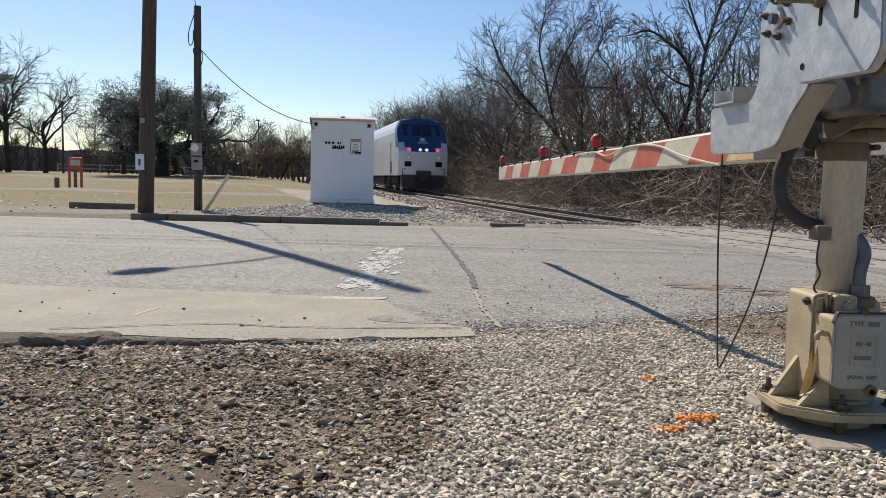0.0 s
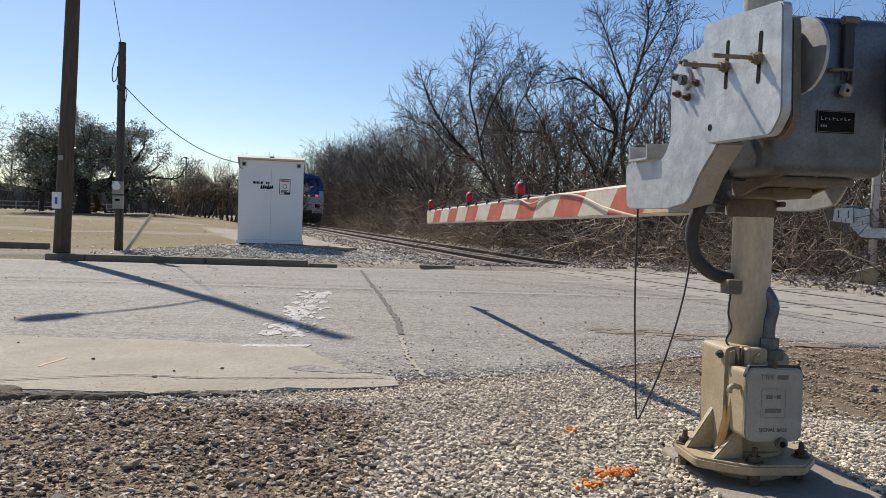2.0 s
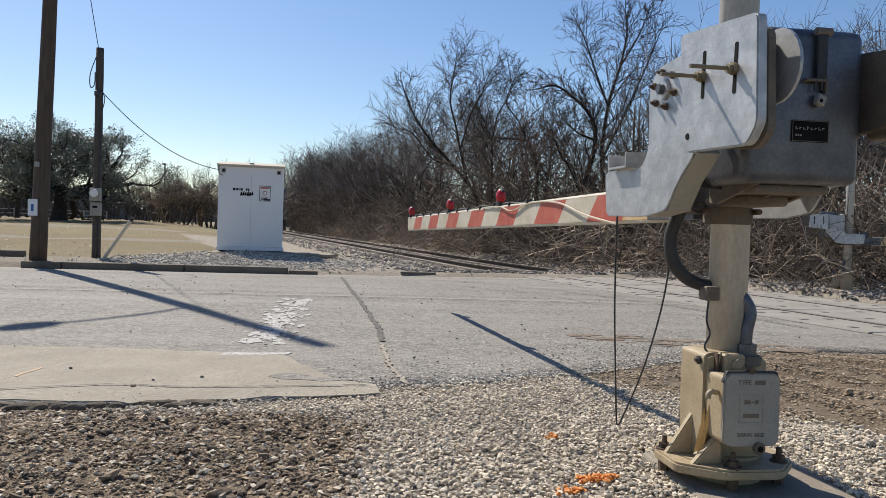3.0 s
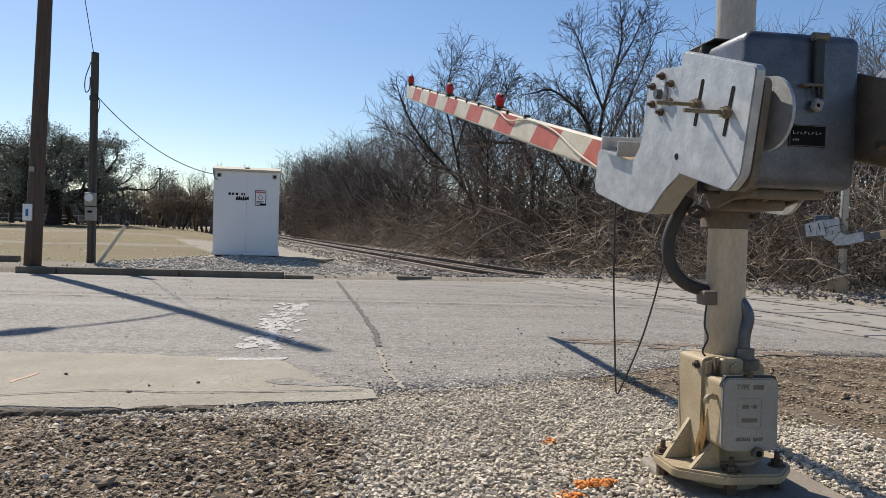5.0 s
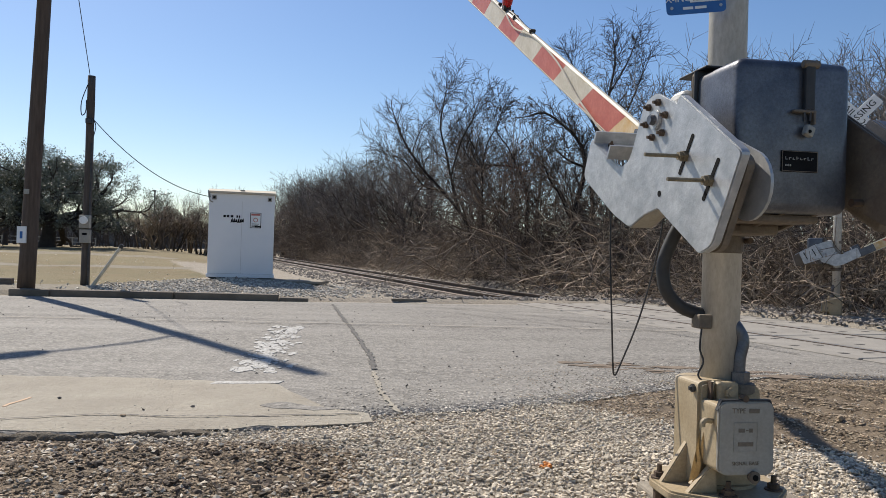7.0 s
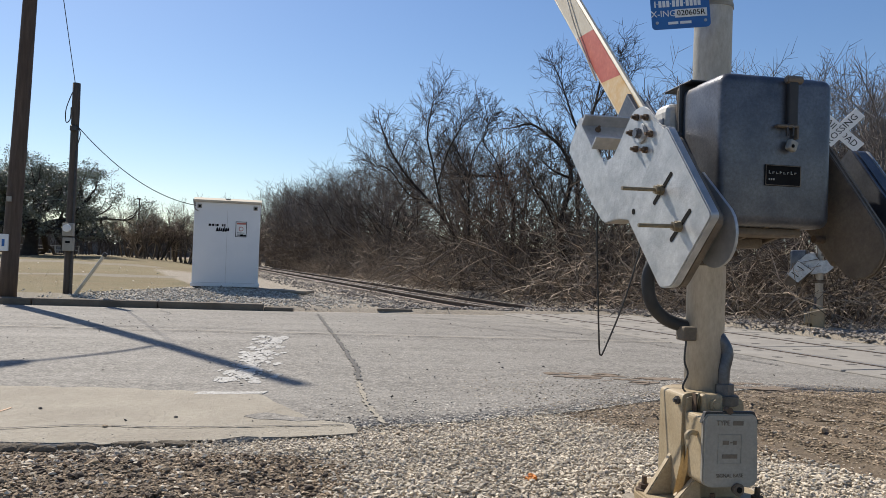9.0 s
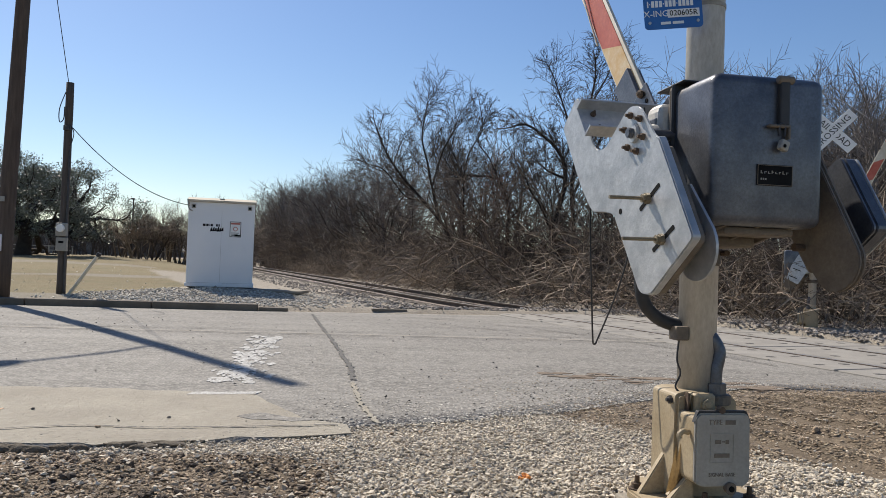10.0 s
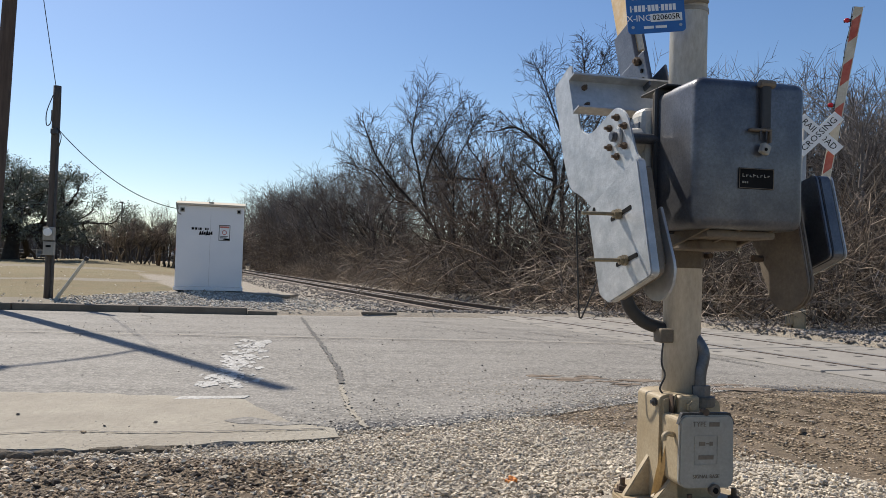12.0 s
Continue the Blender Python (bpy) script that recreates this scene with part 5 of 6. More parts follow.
        vs = [b.verts.new((x, nose_y(z) - d + 0.14 * abs(x / 1.35) ** 4, z)) for d in (proud, -0.02) for x, z in ((x0, z0), (x1, z0), (x1, z1), (x0, z1))]
        for f in ((0, 1, 2, 3), (4, 7, 6, 5), (0, 4, 5, 1), (1, 5, 6, 2), (2, 6, 7, 3), (3, 7, 4, 0)):
            b.faces.new([vs[k] for k in f])
        return part(name, b, mat, parent, label)
    for s in (-1, 1):
        front_panel("windshield", min(s * 0.035, s * 1.12), max(s * 0.035, s * 1.12), 3.32, 4.0, GLASSDK, body, 0.03, "dark windshield pane")
        part("headlamp", cyl((s * 0.19, nose_y(2.48) - 0.05, 2.46), (s * 0.19, nose_y(2.48) + 0.05, 2.46), 0.095, None, 16, 0.01), HEADLAMP, body, "bright headlamp")
        part("marker_lamp", cyl((s * 0.85, nose_y(2.5) - 0.04, 2.46), (s * 0.85, 0.2, 2.46), 0.085, None, 14, 0.01), MARKER, body, "glowing red marker lamp")
        part("ditch_lamp", cyl((s * 0.90, -0.04, 2.02), (s * 0.90, 0.12, 2.02), 0.14, None, 16, 0.015), GALV, body)
        part("ditch_glass", cyl((s * 0.90, -0.05, 2.02), (s * 0.90, -0.03, 2.02), 0.105, None, 14), SIGNWHITE, body)
        front_panel("number_board", s * 0.92 - 0.2, s * 0.92 + 0.2, 1.48, 1.78, BLACKP, body, 0.03)
        part("grab_rail", tube([(s * 1.25, -0.08, 1.0), (s * 1.25, -0.1, 1.35), (s * 1.05, -0.1, 1.35)], 0.02, 6), DARKST, body)
        part("step_well", box(min(s * 1.46, s * 1.53), max(s * 1.46, s * 1.53), 2.2, 3.0, 1.0, 1.8, 0.01), TRAINDK, body)
        part("cab_door", box(min(s * 1.49, s * 1.52), max(s * 1.49, s * 1.52), 2.75, 3.4, 1.3, 3.35, 0.01), SILVER, body)
        part("door_gap", box(min(s * 1.505, s * 1.525), max(s * 1.505, s * 1.525), 2.7, 2.74, 1.2, 3.4), TRAINDK, body)
        part("hand_rail", tube([(s * 1.56, 2.62, 1.2), (s * 1.58, 2.62, 1.3), (s * 1.58, 2.62, 2.9), (s * 1.56, 2.62, 3.0)], 0.02, 6), GALV, body)
        for y0, y1 in ((1.65, 2.45), (3.7, 4.5), (4.9, 5.5)):
            part("side_window", box(min(s * 1.47, s * 1.515), max(s * 1.47, s * 1.515), y0, y1, 2.85, 3.45, 0.02), GLASSDK, body, "dark side window")
        for k in range(6):
            part("side_grille", box(min(s * 1.49, s * 1.515), max(s * 1.49, s * 1.515), 8 + 2 * k, 9.6 + 2 * k, 2.5, 3.4, 0.01), CAST, body)
    for k in range(3):
        front_panel("emblem_bar", -0.32 + 0.1 * k, 0.30 - 0.06 * k, 2.86 + 0.075 * k, 2.89 + 0.075 * k, SIGNWHITE, body, 0.025)
    front_panel("number_bar", -0.12, 0.12, 3.08, 3.17, SIGNWHITE, body, 0.025)
    front_panel("seam", -1.2, 1.2, 1.40, 1.43, CAST, body, 0.012)
    pilot = part("pilot", prism([(-1.3, 1.0), (1.3, 1.0), (1.25, 0.35), (0.9, 0.16), (-0.9, 0.16), (-1.25, 0.35)], -0.1, 0.5, "y", 0.03), TRAINDK, train, "black snowplough pilot")
    part("coupler", box(-0.22, 0.22, -0.45, 0.0, 0.62, 1.05, 0.06), TRAINDK, pilot)
    part("buffer_plate", box(-0.45, 0.45, -0.22, -0.05, 0.95, 1.25, 0.04), TRAINDK, pilot)
    for s in (-1, 1):
        part("air_hose", tube(spline([(s * 0.5, -0.12, 0.95), (s * 0.55, -0.3, 0.6), (s * 0.4, -0.25, 0.35)], 4), 0.035, 6), BLACKR, pilot)
    part("fuel_tank", box(-1.25, 1.25, 7.6, 13.4, 0.35, 0.98, 0.12), TRAINDK, train)
    for yb in (2.2, 15.2):
        for s in (-1, 1):
            truck = part("truck_frame", box(min(s * 1.0, s * 1.22), max(s * 1.0, s * 1.22), yb, yb + 3.9, 0.5, 0.9, 0.08), TRAINDK, train)
            part("spring", cyl((s * 1.25, yb + 1.95, 0.45), (s * 1.25, yb + 1.95, 0.9), 0.16, None, 12), TRAINDK, truck)
            for k in (0.6, 3.3):
                wheel = part("wheel", cyl((s * 0.70, yb + k, 0.51), (s * 0.83, yb + k, 0.51), 0.51, None, 28, 0.02), RAILHEAD, train, "steel wheel")
                part("axle_box", box(min(s * 1.12, s * 1.32), max(s * 1.12, s * 1.32), yb + k - 0.18, yb + k + 0.18, 0.35, 0.7, 0.04), TRAINDK, wheel)
    part("roof_horn", box(-0.2, 0.2, 3.2, 3.6, 4.36, 4.55, 0.03), TRAINDK, train)
    for k in range(2):
        part("roof_fan", cyl((0, 15.5 + 2 * k, 4.34), (0, 15.5 + 2 * k, 4.46), 0.75, None, 20, 0.02), TRAINDK, train)
    return train


TRAIN = build_locomotive()
TRAIN.scale = (1.03, 1.03, 1.03)


# ---------------------------------------------------------------- trees
class Wood:
    """Collects tapering limbs as plain lists."""

    def __init__(self):
        self.v, self.f = [], []

    def limb(self, pts, radii, sides):
        base = len(self.v)
        n = len(pts)
        for i, p in enumerate(pts):
            d = pts[min(i + 1, n - 1)] - pts[max(i - 1, 0)]
            a = d.cross(Vector((0.31, 0.72, 0.62)))
            a.normalize()
            b = d.cross(a)
            b.normalize()
            for k in range(sides):
                t = 2 * math.pi * k / sides
                q = p + (a * math.cos(t) + b * math.sin(t)) * radii[i]
                self.v.append((q.x, q.y, q.z))
        for i in range(n - 1):
            for k in range(sides):
                k2 = (k + 1) % sides
                self.f.append((base + i * sides + k, base + i * sides + k2, base + (i + 1) * sides + k2, base + (i + 1) * sides + k))


def grow(rng, big, small, p, d, r, length, level, spec, tips):
    """One limb and all that it carries. spec: for each level (children, angle, share of length, wobble, upward pull)."""
    kids, angle, share, wob, lift = spec[level]
    n = max(2, min(9, int(length / 0.35) + 1)) if level < 3 and level < len(spec) - 1 else 1 + (level < len(spec) - 1)
    pts, radii = [p.copy()], [r]
    end = 0.5 if level < len(spec) - 1 else 0.3
    q, dd = p.copy(), d.copy()
    for i in range(n):
        dd = dd + Vector((rng.gauss(0, wob), rng.gauss(0, wob), rng.gauss(0, wob) + lift))
        dd.normalize()
        q = q + dd * (length / n)
        pts.append(q.copy())
        radii.append(r * (1 + (end - 1) * (i + 1) / n))
    sides = 8 if r > 0.09 else 5 if r > 0.03 else 3
    (big if level <= 1 else small).limb(pts, radii, sides)
    if level == len(spec) - 1:
        tips.append(q)
        return
    for k in range(kids):
        t = 0.32 + 0.68 * (k + rng.random() * 0.8) / kids if level else 0.45 + 0.55 * (k + rng.random() * 0.7) / kids
        t = min(t, 0.999)
        i = min(int(t * n), n - 1)
        f = t * n - i
        at = pts[i].lerp(pts[i + 1], f)
        rr = radii[i] * (1 - f) + radii[i + 1] * f
        along = (pts[i + 1] - pts[i]).normalized()
        side = along.cross(Vector((rng.gauss(0, 1), rng.gauss(0, 1), rng.gauss(0, 1)))).normalized()
        a = radians(rng.uniform(0.6, 1.3) * angle)
        nd = (along * math.cos(a) + side * math.sin(a)).normalized()
        grow(rng, big, small, at, nd, max(0.009, rr * rng.uniform(0.42, 0.68)), length * share * rng.uniform(0.7, 1.2), level + 1, spec, tips)


def make_tree(name, seed, stems, spec, height, r, label, category, group, leaf=None, leaf_mat=None, lean=0.25, twig=TWIG):
    rng = random.Random(seed)
    big, small, tips = Wood(), Wood(), []
    for k in range(stems):
        a = rng.uniform(0, 2 * math.pi)
        sp = lean * (rng.random() if stems == 1 else rng.uniform(0.3, 1.6))
        d = Vector((math.cos(a) * sp, math.sin(a) * sp, 1)).normalized()
        p = Vector((math.cos(a), math.sin(a), 0)) * (0 if stems == 1 else rng.uniform(0, 0.5)) + Vector((0, 0, -0.15))
        grow(rng, big, small, p, d, r * rng.uniform(0.7, 1.1) if stems > 1 else r, height * rng.uniform(0.75, 1.1) if stems > 1 else height, 0, spec, tips)
    tree = tagged(empty(name), label, category, group)
    mesh_from("trunk", big.v, big.f, BARK if twig is TWIG else twig, tree, smooth_shade=True)
    mesh_from("crown", small.v, small.f, twig, tree)
    if leaf:
        count, size, spreadr = leaf
        tips = [t for t in tips if t.z > 1.9]
        lv, lf = [], []
        for _ in range(count):
            c = rng.choice(tips) + Vector((rng.gauss(0, spreadr), rng.gauss(0, spreadr), rng.gauss(0, spreadr * 0.7)))
            u = Vector((rng.gauss(0, 1), rng.gauss(0, 1), rng.gauss(0, 1))).normalized()
            w = u.cross(Vector((rng.gauss(0, 1), rng.gauss(0, 1), rng.gauss(0, 1)))).normalized()
            s = size * rng.uniform(0.6, 1.4)
            b = len(lv)
            for q in (c - u * s, c + w * s * 0.45, c + u * s, c - w * s * 0.45):
                lv.append((q.x, q.y, q.z))
            lf.append((b, b + 1, b + 2, b + 3))
        tagged(mesh_from("leaves", lv, lf, leaf_mat, tree), kind="stuff")
    return tree


TREE_SPEC = [(7, 42, 0.85, 0.12, 0.02), (6, 46, 0.5, 0.14, 0.05), (6, 48, 0.5, 0.17, 0.03), (4, 46, 0.52, 0.18, 0.01), (3, 44, 0.55, 0.16, 0.0)]
CROWN_SPEC = [(1, 40, 1, 0, 0), (1, 40, 1, 0, 0), (6, 46, 0.55, 0.12, 0.03), (4, 46, 0.55, 0.14, 0.02), (3, 42, 0.6, 0.14, 0.01)]
SHRUB_SPEC = [(6, 42, 0.55, 0.16, -0.02), (5, 45, 0.55, 0.22, -0.03), (4, 45, 0.55, 0.25, -0.03)]
BRAMBLE_SPEC = [(5, 50, 0.5, 0.12, -0.16), (4, 50, 0.5, 0.2, -0.10), (1, 40, 0.6, 0.2, -0.08)]
SLIM_SPEC = [(12, 38, 0.42, 0.08, 0.04), (5, 38, 0.5, 0.15, 0.05), (4, 38, 0.5, 0.2, 0.04), (3, 38, 0.55, 0.2, 0.02)]
OAK_SPEC = [(9, 66, 1.45, 0.10, 0.0), (7, 45, 0.5, 0.16, 0.015), (5, 45, 0.5, 0.22, 0.02), (4, 45, 0.55, 0.25, 0.03), (2, 40, 0.6, 0.2, 0.0)]


def shaped_tree(seed, limbs, reach, label):
    """A tree whose main limbs follow given courses (x, z from its foot); each carries side branches and twigs."""
    rng = random.Random(seed)
    big, small, tips = Wood(), Wood(), []
    for r0, r1, course in limbs:
        pts = spline([Vector((x, 0.25 * noise.noise((x, z, seed)), z)) for x, z in course], 4)
        n = len(pts)
        r0, r1 = 0.58 * r0, 0.6 * r1
        big.limb(pts, [r0 + (r1 - r0) * i / (n - 1) for i in range(n)], 8)
        for i in range(1, n - 1):
            if pts[i].z < 2.4:
                continue
            for _ in range(2 if i > n * 0.45 else 1):
                along = (pts[i + 1] - pts[i]).normalized()
                side = along.cross(Vector((rng.gauss(0, 1), rng.gauss(0, 1), rng.gauss(0, 1)))).normalized()
                a = radians(rng.uniform(28, 62))
                nd = along * math.cos(a) + side * math.sin(a) + Vector((0, 0, 0.3))
                grow(rng, big, small, pts[i].copy(), nd.normalized(), (r0 + (r1 - r0) * i / (n - 1)) * rng.uniform(0.3, 0.5), 0.9 * reach * rng.uniform(0.5, 1.15) * (1.2 - 0.5 * i / n), 2, CROWN_SPEC, tips)
        grow(rng, big, small, pts[-1].copy(), (pts[-1] - pts[-2]).normalized(), r1, reach * 0.5, 2, CROWN_SPEC, tips)
    tree = tagged(empty("bare_tree"), label, "tree", "trees beside the track")
    mesh_from("trunk", big.v, big.f, BARK, tree, smooth_shade=True)
    mesh_from("crown", small.v, small.f, TWIG, tree)
    return tree


def make_oak():
    """A broad low crown on ten spreading limbs, thick with small leaves."""
    rng = random.Random(5)
    oak = tagged(empty("live_oak"), "broad evergreen live oak on the lawn", "tree")
    trunk = Wood()
    trunk.limb([Vector((0, 0, -0.2)), Vector((0, 0, 0.35)), Vector((0.08, 0, 1.1)), Vector((0.12, 0, 1.9))], [0.68, 0.5, 0.44, 0.40], 10)
    mesh_from("trunk", trunk.v, trunk.f, BARK, oak, smooth_shade=True)
    small, tips = Wood(), []
    for k in range(14):
        low = k < 9
        az = 2 * math.pi * (k / 9 if low else (k - 9) / 5 + 0.1) + rng.uniform(-0.2, 0.2)
        el = radians(rng.uniform(4, 26) if low else rng.uniform(50, 75))
        limb, own = Wood(), Wood()
        d = Vector((math.cos(az) * math.cos(el), math.sin(az) * math.cos(el), math.sin(el)))
        grow(rng, limb, own, Vector((0.1, 0, rng.uniform(1.3, 1.85))), d, 0.24, rng.uniform(4.3, 5.1) if low else rng.uniform(3.0, 3.6), 1, OAK_SPEC, tips)
        mesh_from("limb", limb.v, limb.f, BARK, oak, smooth_shade=True)
        base = len(small.v)
        small.v += own.v
        small.f += [tuple(base + i for i in f) for f in own.f]
    mesh_from("crown", small.v, small.f, TWIG, oak)
    tips = [t for t in tips if t.z > 1.4]
    lv, lf = [], []
    for _ in range(85000):
        c = rng.choice(tips) + Vector((rng.gauss(0, 0.2), rng.gauss(0, 0.2), rng.gauss(0, 0.16)))
        u = Vector((rng.gauss(0, 1), rng.gauss(0, 1), rng.gauss(0, 1))).normalized()
        w = u.cross(Vector((rng.gauss(0, 1), rng.gauss(0, 1), rng.gauss(0, 1)))).normalized()
        s = rng.uniform(0.04, 0.085)
        b = len(lv)
        lv += [tuple(q) for q in (c - u * s, c + w * s, c + u * s)]
        lf.append((b, b + 1, b + 2))
    tagged(mesh_from("leaves", lv, lf, LEAF, oak), kind="stuff")
    return oak


def at_track(along, off):
    p = TRACK0 + TRACK_DIR * along + TRACK_SIDE * off
    return p.x, p.y


def plant(tree, x, y, scale, turn, first):
    z = ground_z(x, y)
    m = pose(x, y, z, random.uniform(-4, 4), random.uniform(-4, 4), turn)
    ob = tree if first else copy_thing(tree, m)
    ob.matrix_basis = m
    ob.scale = (scale,) * 3
    return ob


def build_trees():
    bare = [make_tree("bare_tree", 11 + k, 1, TREE_SPEC, 2.9, 0.14, "bare winter tree with crooked grey limbs beside the track", "tree", "trees beside the track", lean=0.35) for k in range(3)]
    slim = [make_tree("slender_tree", 41 + k, 2, SLIM_SPEC, 5.6, 0.09, "slender bare sapling standing in the thicket", "tree", "saplings in the thicket", lean=0.12, twig=GREYTWIG) for k in range(2)]
    shrub = [make_tree("thicket_shrub", 71 + k, 9, SHRUB_SPEC, 2.6, 0.024, "tangled leafless brown shrub at the track side", "shrub", "shrubs of the thicket", lean=0.8, twig=BROWNTWIG) for k in range(3)]
    bramble = [make_tree("bramble", 91 + k, 26, BRAMBLE_SPEC, 2.3, 0.016, "low arching tan bramble beside the ballast", "shrub", "brambles beside the track", lean=1.3, twig=TWIGTAN) for k in range(2)]
    clump = [make_tree("small_tree", 61 + k, 6, SLIM_SPEC, 2.9, 0.07, "low many-stemmed bare tree at the far side of the lawn", "tree", "small trees behind the lawn", lean=0.55, twig=TWIGTAN) for k in range(2)]
    heroes = (
        (5.75, 33.0, 23, 1.9, "bare tree with a broad fan of limbs", ((0.17, 0.05, ((0, -0.2), (-0.44, 2.0), (-0.84, 2.85), (-1.75, 3.9), (-2.65, 4.85), (-3.37, 5.8), (-3.82, 6.85))), (0.11, 0.03, ((-0.98, 3.1), (-1.35, 4.45), (-1.56, 5.4), (-1.85, 6.6), (-1.72, 7.7), (-1.66, 8.2))), (0.08, 0.03, ((-1.35, 4.45), (-0.95, 5.95), (-0.49, 6.95), (-0.27, 7.6))), (0.07, 0.03, ((-1.75, 3.9), (-2.49, 4.0), (-3.39, 5.05), (-3.93, 5.25))))),
        (6.24, 34.0, 31, 1.2, "slender bare tree in the thicket", ((0.11, 0.04, ((0, -0.2), (-0.22, 3.2), (-0.28, 5.0), (-0.7, 6.1), (-1.1, 6.7))), (0.06, 0.025, ((-0.28, 5.0), (-0.07, 6.3), (0.52, 7.4), (0.35, 8.6))), (0.05, 0.02, ((-0.27, 4.5), (-0.94, 5.7), (-1.46, 6.4))))),
        (7.28, 31.0, 37, 1.2, "bare tree with one long level limb", ((0.14, 0.04, ((0, -0.2), (0.11, 3.1), (0.01, 4.05), (-0.43, 4.85), (-1.57, 4.95), (-2.33, 4.95))), (0.07, 0.025, ((-0.43, 4.85), (-0.76, 5.65), (-1.27, 6.45), (-0.95, 7.5))), (0.06, 0.02, ((0.01, 3.95), (0.46, 5.0), (0.67, 6.0))))),
        (8.73, 27.0, 29, 1.1, "bare winter tree with a thick crooked dark trunk", ((0.21, 0.05, ((0, -0.2), (-0.29, 1.45), (-0.65, 2.45), (-0.27, 4.15), (-0.26, 5.0), (-0.53, 5.6), (-1.08, 6.05), (-1.74, 6.45), (-2.32, 6.3))), (0.12, 0.04, ((-0.65, 2.45), (-1.11, 3.5), (-1.55, 4.0), (-1.78, 4.7))), (0.09, 0.03, ((-0.29, 4.55), (-0.83, 4.75), (-1.27, 5.1))))),
        (10.13, 30.0, 43, 1.7, "tall bare tree with upswept limbs", ((0.18, 0.04, ((0, -0.2), (-0.2, 2.7), (-0.37, 4.3), (-0.19, 6.2), (0.24, 7.8), (0.45, 9.0), (0.42, 9.8))), (0.09, 0.03, ((-0.19, 6.2), (-0.7, 7.3), (-1.03, 8.4), (-1.36, 9.1))), (0.07, 0.03, ((0.24, 7.8), (0.82, 8.8), (1.16, 9.6))), (0.1, 0.03, ((-0.25, 4.3), (0.54, 6.0), (1.22, 7.6), (1.8, 9.1))))))
    for x, y, seed, reach, words, limbs in heroes:
        tree = shaped_tree(seed, limbs, reach, words + " beside the track")
        tree.matrix_basis = pose(x, y, ground_z(x, y))
    used = set()

    def put(kind, i, x, y, s, turn=None):
        t = kind[i % len(kind)]
        plant(t, x, y, s, random.uniform(0, 360) if turn is None else turn, t.name not in used)
        used.add(t.name)
    # large trees that stand out
    for i, (x, y, s) in enumerate(((12.9, 26.0, 1.15), (14.6, 22.5, 1.0), (15.6, 18.5, 0.8), (17.5, 22.5, 1.2), (15.8, 27.0, 1.4), (19.0, 17.0, 1.2), (3.4, 48.0, 1.25), (1.0, 60.0, 1.35))):
        put(bare, i, x, y, s)
    rng = random.Random(8)
    for i in range(34):
        along = 2 + i * 3.0 + rng.uniform(-1.0, 1.0)
        x, y = at_track(along, rng.uniform(6.5, 13))
        put(slim, i, x, y, rng.uniform(0.85, 1.15) * (1 + 0.004 * along))
    for i in range(24):
        along = 24 + i * 3.0 + rng.uniform(-1.0, 1.0)
        x, y = at_track(along, rng.uniform(5.2, 8.5))
        put(slim, i, x, y, rng.uniform(1.0, 1.3) * (1 + 0.003 * (along - 24)))
    for i in range(70):
        along = -2.0 + i * 0.72 + rng.uniform(-0.5, 0.5)
        x, y = at_track(along, rng.uniform(4.2, 6.0))
        put(bramble, i, x, y, rng.uniform(0.8, 1.55))
    for i in range(13):
        put(clump, i, -16.2 + 0.8 * i + rng.uniform(-0.5, 0.5), 62 + rng.uniform(-2, 6), rng.uniform(0.95, 1.25))
    for i in range(72):
        along = -3.5 + i * 1.1 + rng.uniform(-0.6, 0.6)
        x, y = at_track(along, rng.uniform(4.6, 6.2) if i % 2 else rng.uniform(6.2, 9.5))
        put(shrub, i, x, y, rng.uniform(0.85, 1.35) * (1 + 0.008 * along))
    # a heavy tangle below the crooked tree, and brush beyond the crossing
    for i, (x, y, sc) in enumerate(((7.2, 27.0, 1.75), (8.1, 28.2, 1.9), (6.6, 29.0, 1.7), (9.4, 26.2, 1.5), (5.6, 31.5, 1.7))):
        put(shrub, i, x, y, sc)
    for i in range(20):
        x = 11.0 + 0.55 * i + rng.uniform(-0.5, 0.5)
        y = rng.uniform(17.5, 25.0)
        put(shrub if i % 2 else slim, i // 2, x, y, rng.uniform(0.75, 1.0))
    for i in range(7):
        put(bramble if i % 2 else shrub, i, 10.9 + 1.2 * i + rng.uniform(-0.3, 0.3), rng.uniform(15.6, 18.0), rng.uniform(0.8, 1.15))
    for i in range(18):
        y = rng.uniform(25.0, 33.0)
        put(slim, i, y * (0.50 + 0.022 * i) + rng.uniform(-0.4, 0.4), y, rng.uniform(1.05, 1.3))
    # far woods along the line and behind the park
    for i in range(12):
        x, y = at_track(75 + 11 * i, rng.uniform(5.5, 10))
        put(bare, i, x, y, rng.uniform(1.4, 1.8))
    for i in range(14):
        x, y = at_track(90 + 10 * i, rng.uniform(-16, -7))
        put(bare, i, x, y, rng.uniform(0.8, 1.15))
    for i in range(16):
        a = -0.66 + 0.56 * i / 15 + rng.uniform(-0.02, 0.02)
        dist = rng.uniform(95, 135)
        put(bare if i % 2 else slim, i, dist * math.sin(a), dist * math.cos(a), rng.uniform(1.0, 1.4))
    for i, (x, y, s) in enumerate(((-33, 56, 1.75), (-38, 66, 2.0), (-29, 70, 1.6), (-45, 62, 1.9), (-24.5, 78, 1.5), (-37, 54, 1.7), (-35, 62, 1.9), (-41, 57, 1.8), (-31, 60, 1.5))):
        put(bare, i, x, y, s)
    # the woods that close the view, far behind the park and along the line
    rng = random.Random(17)
    woods = Wood()
    for i in range(720):
        if i < 580:
            a = -0.80 + 0.98 * rng.random()
            dist = rng.uniform(110, 190)
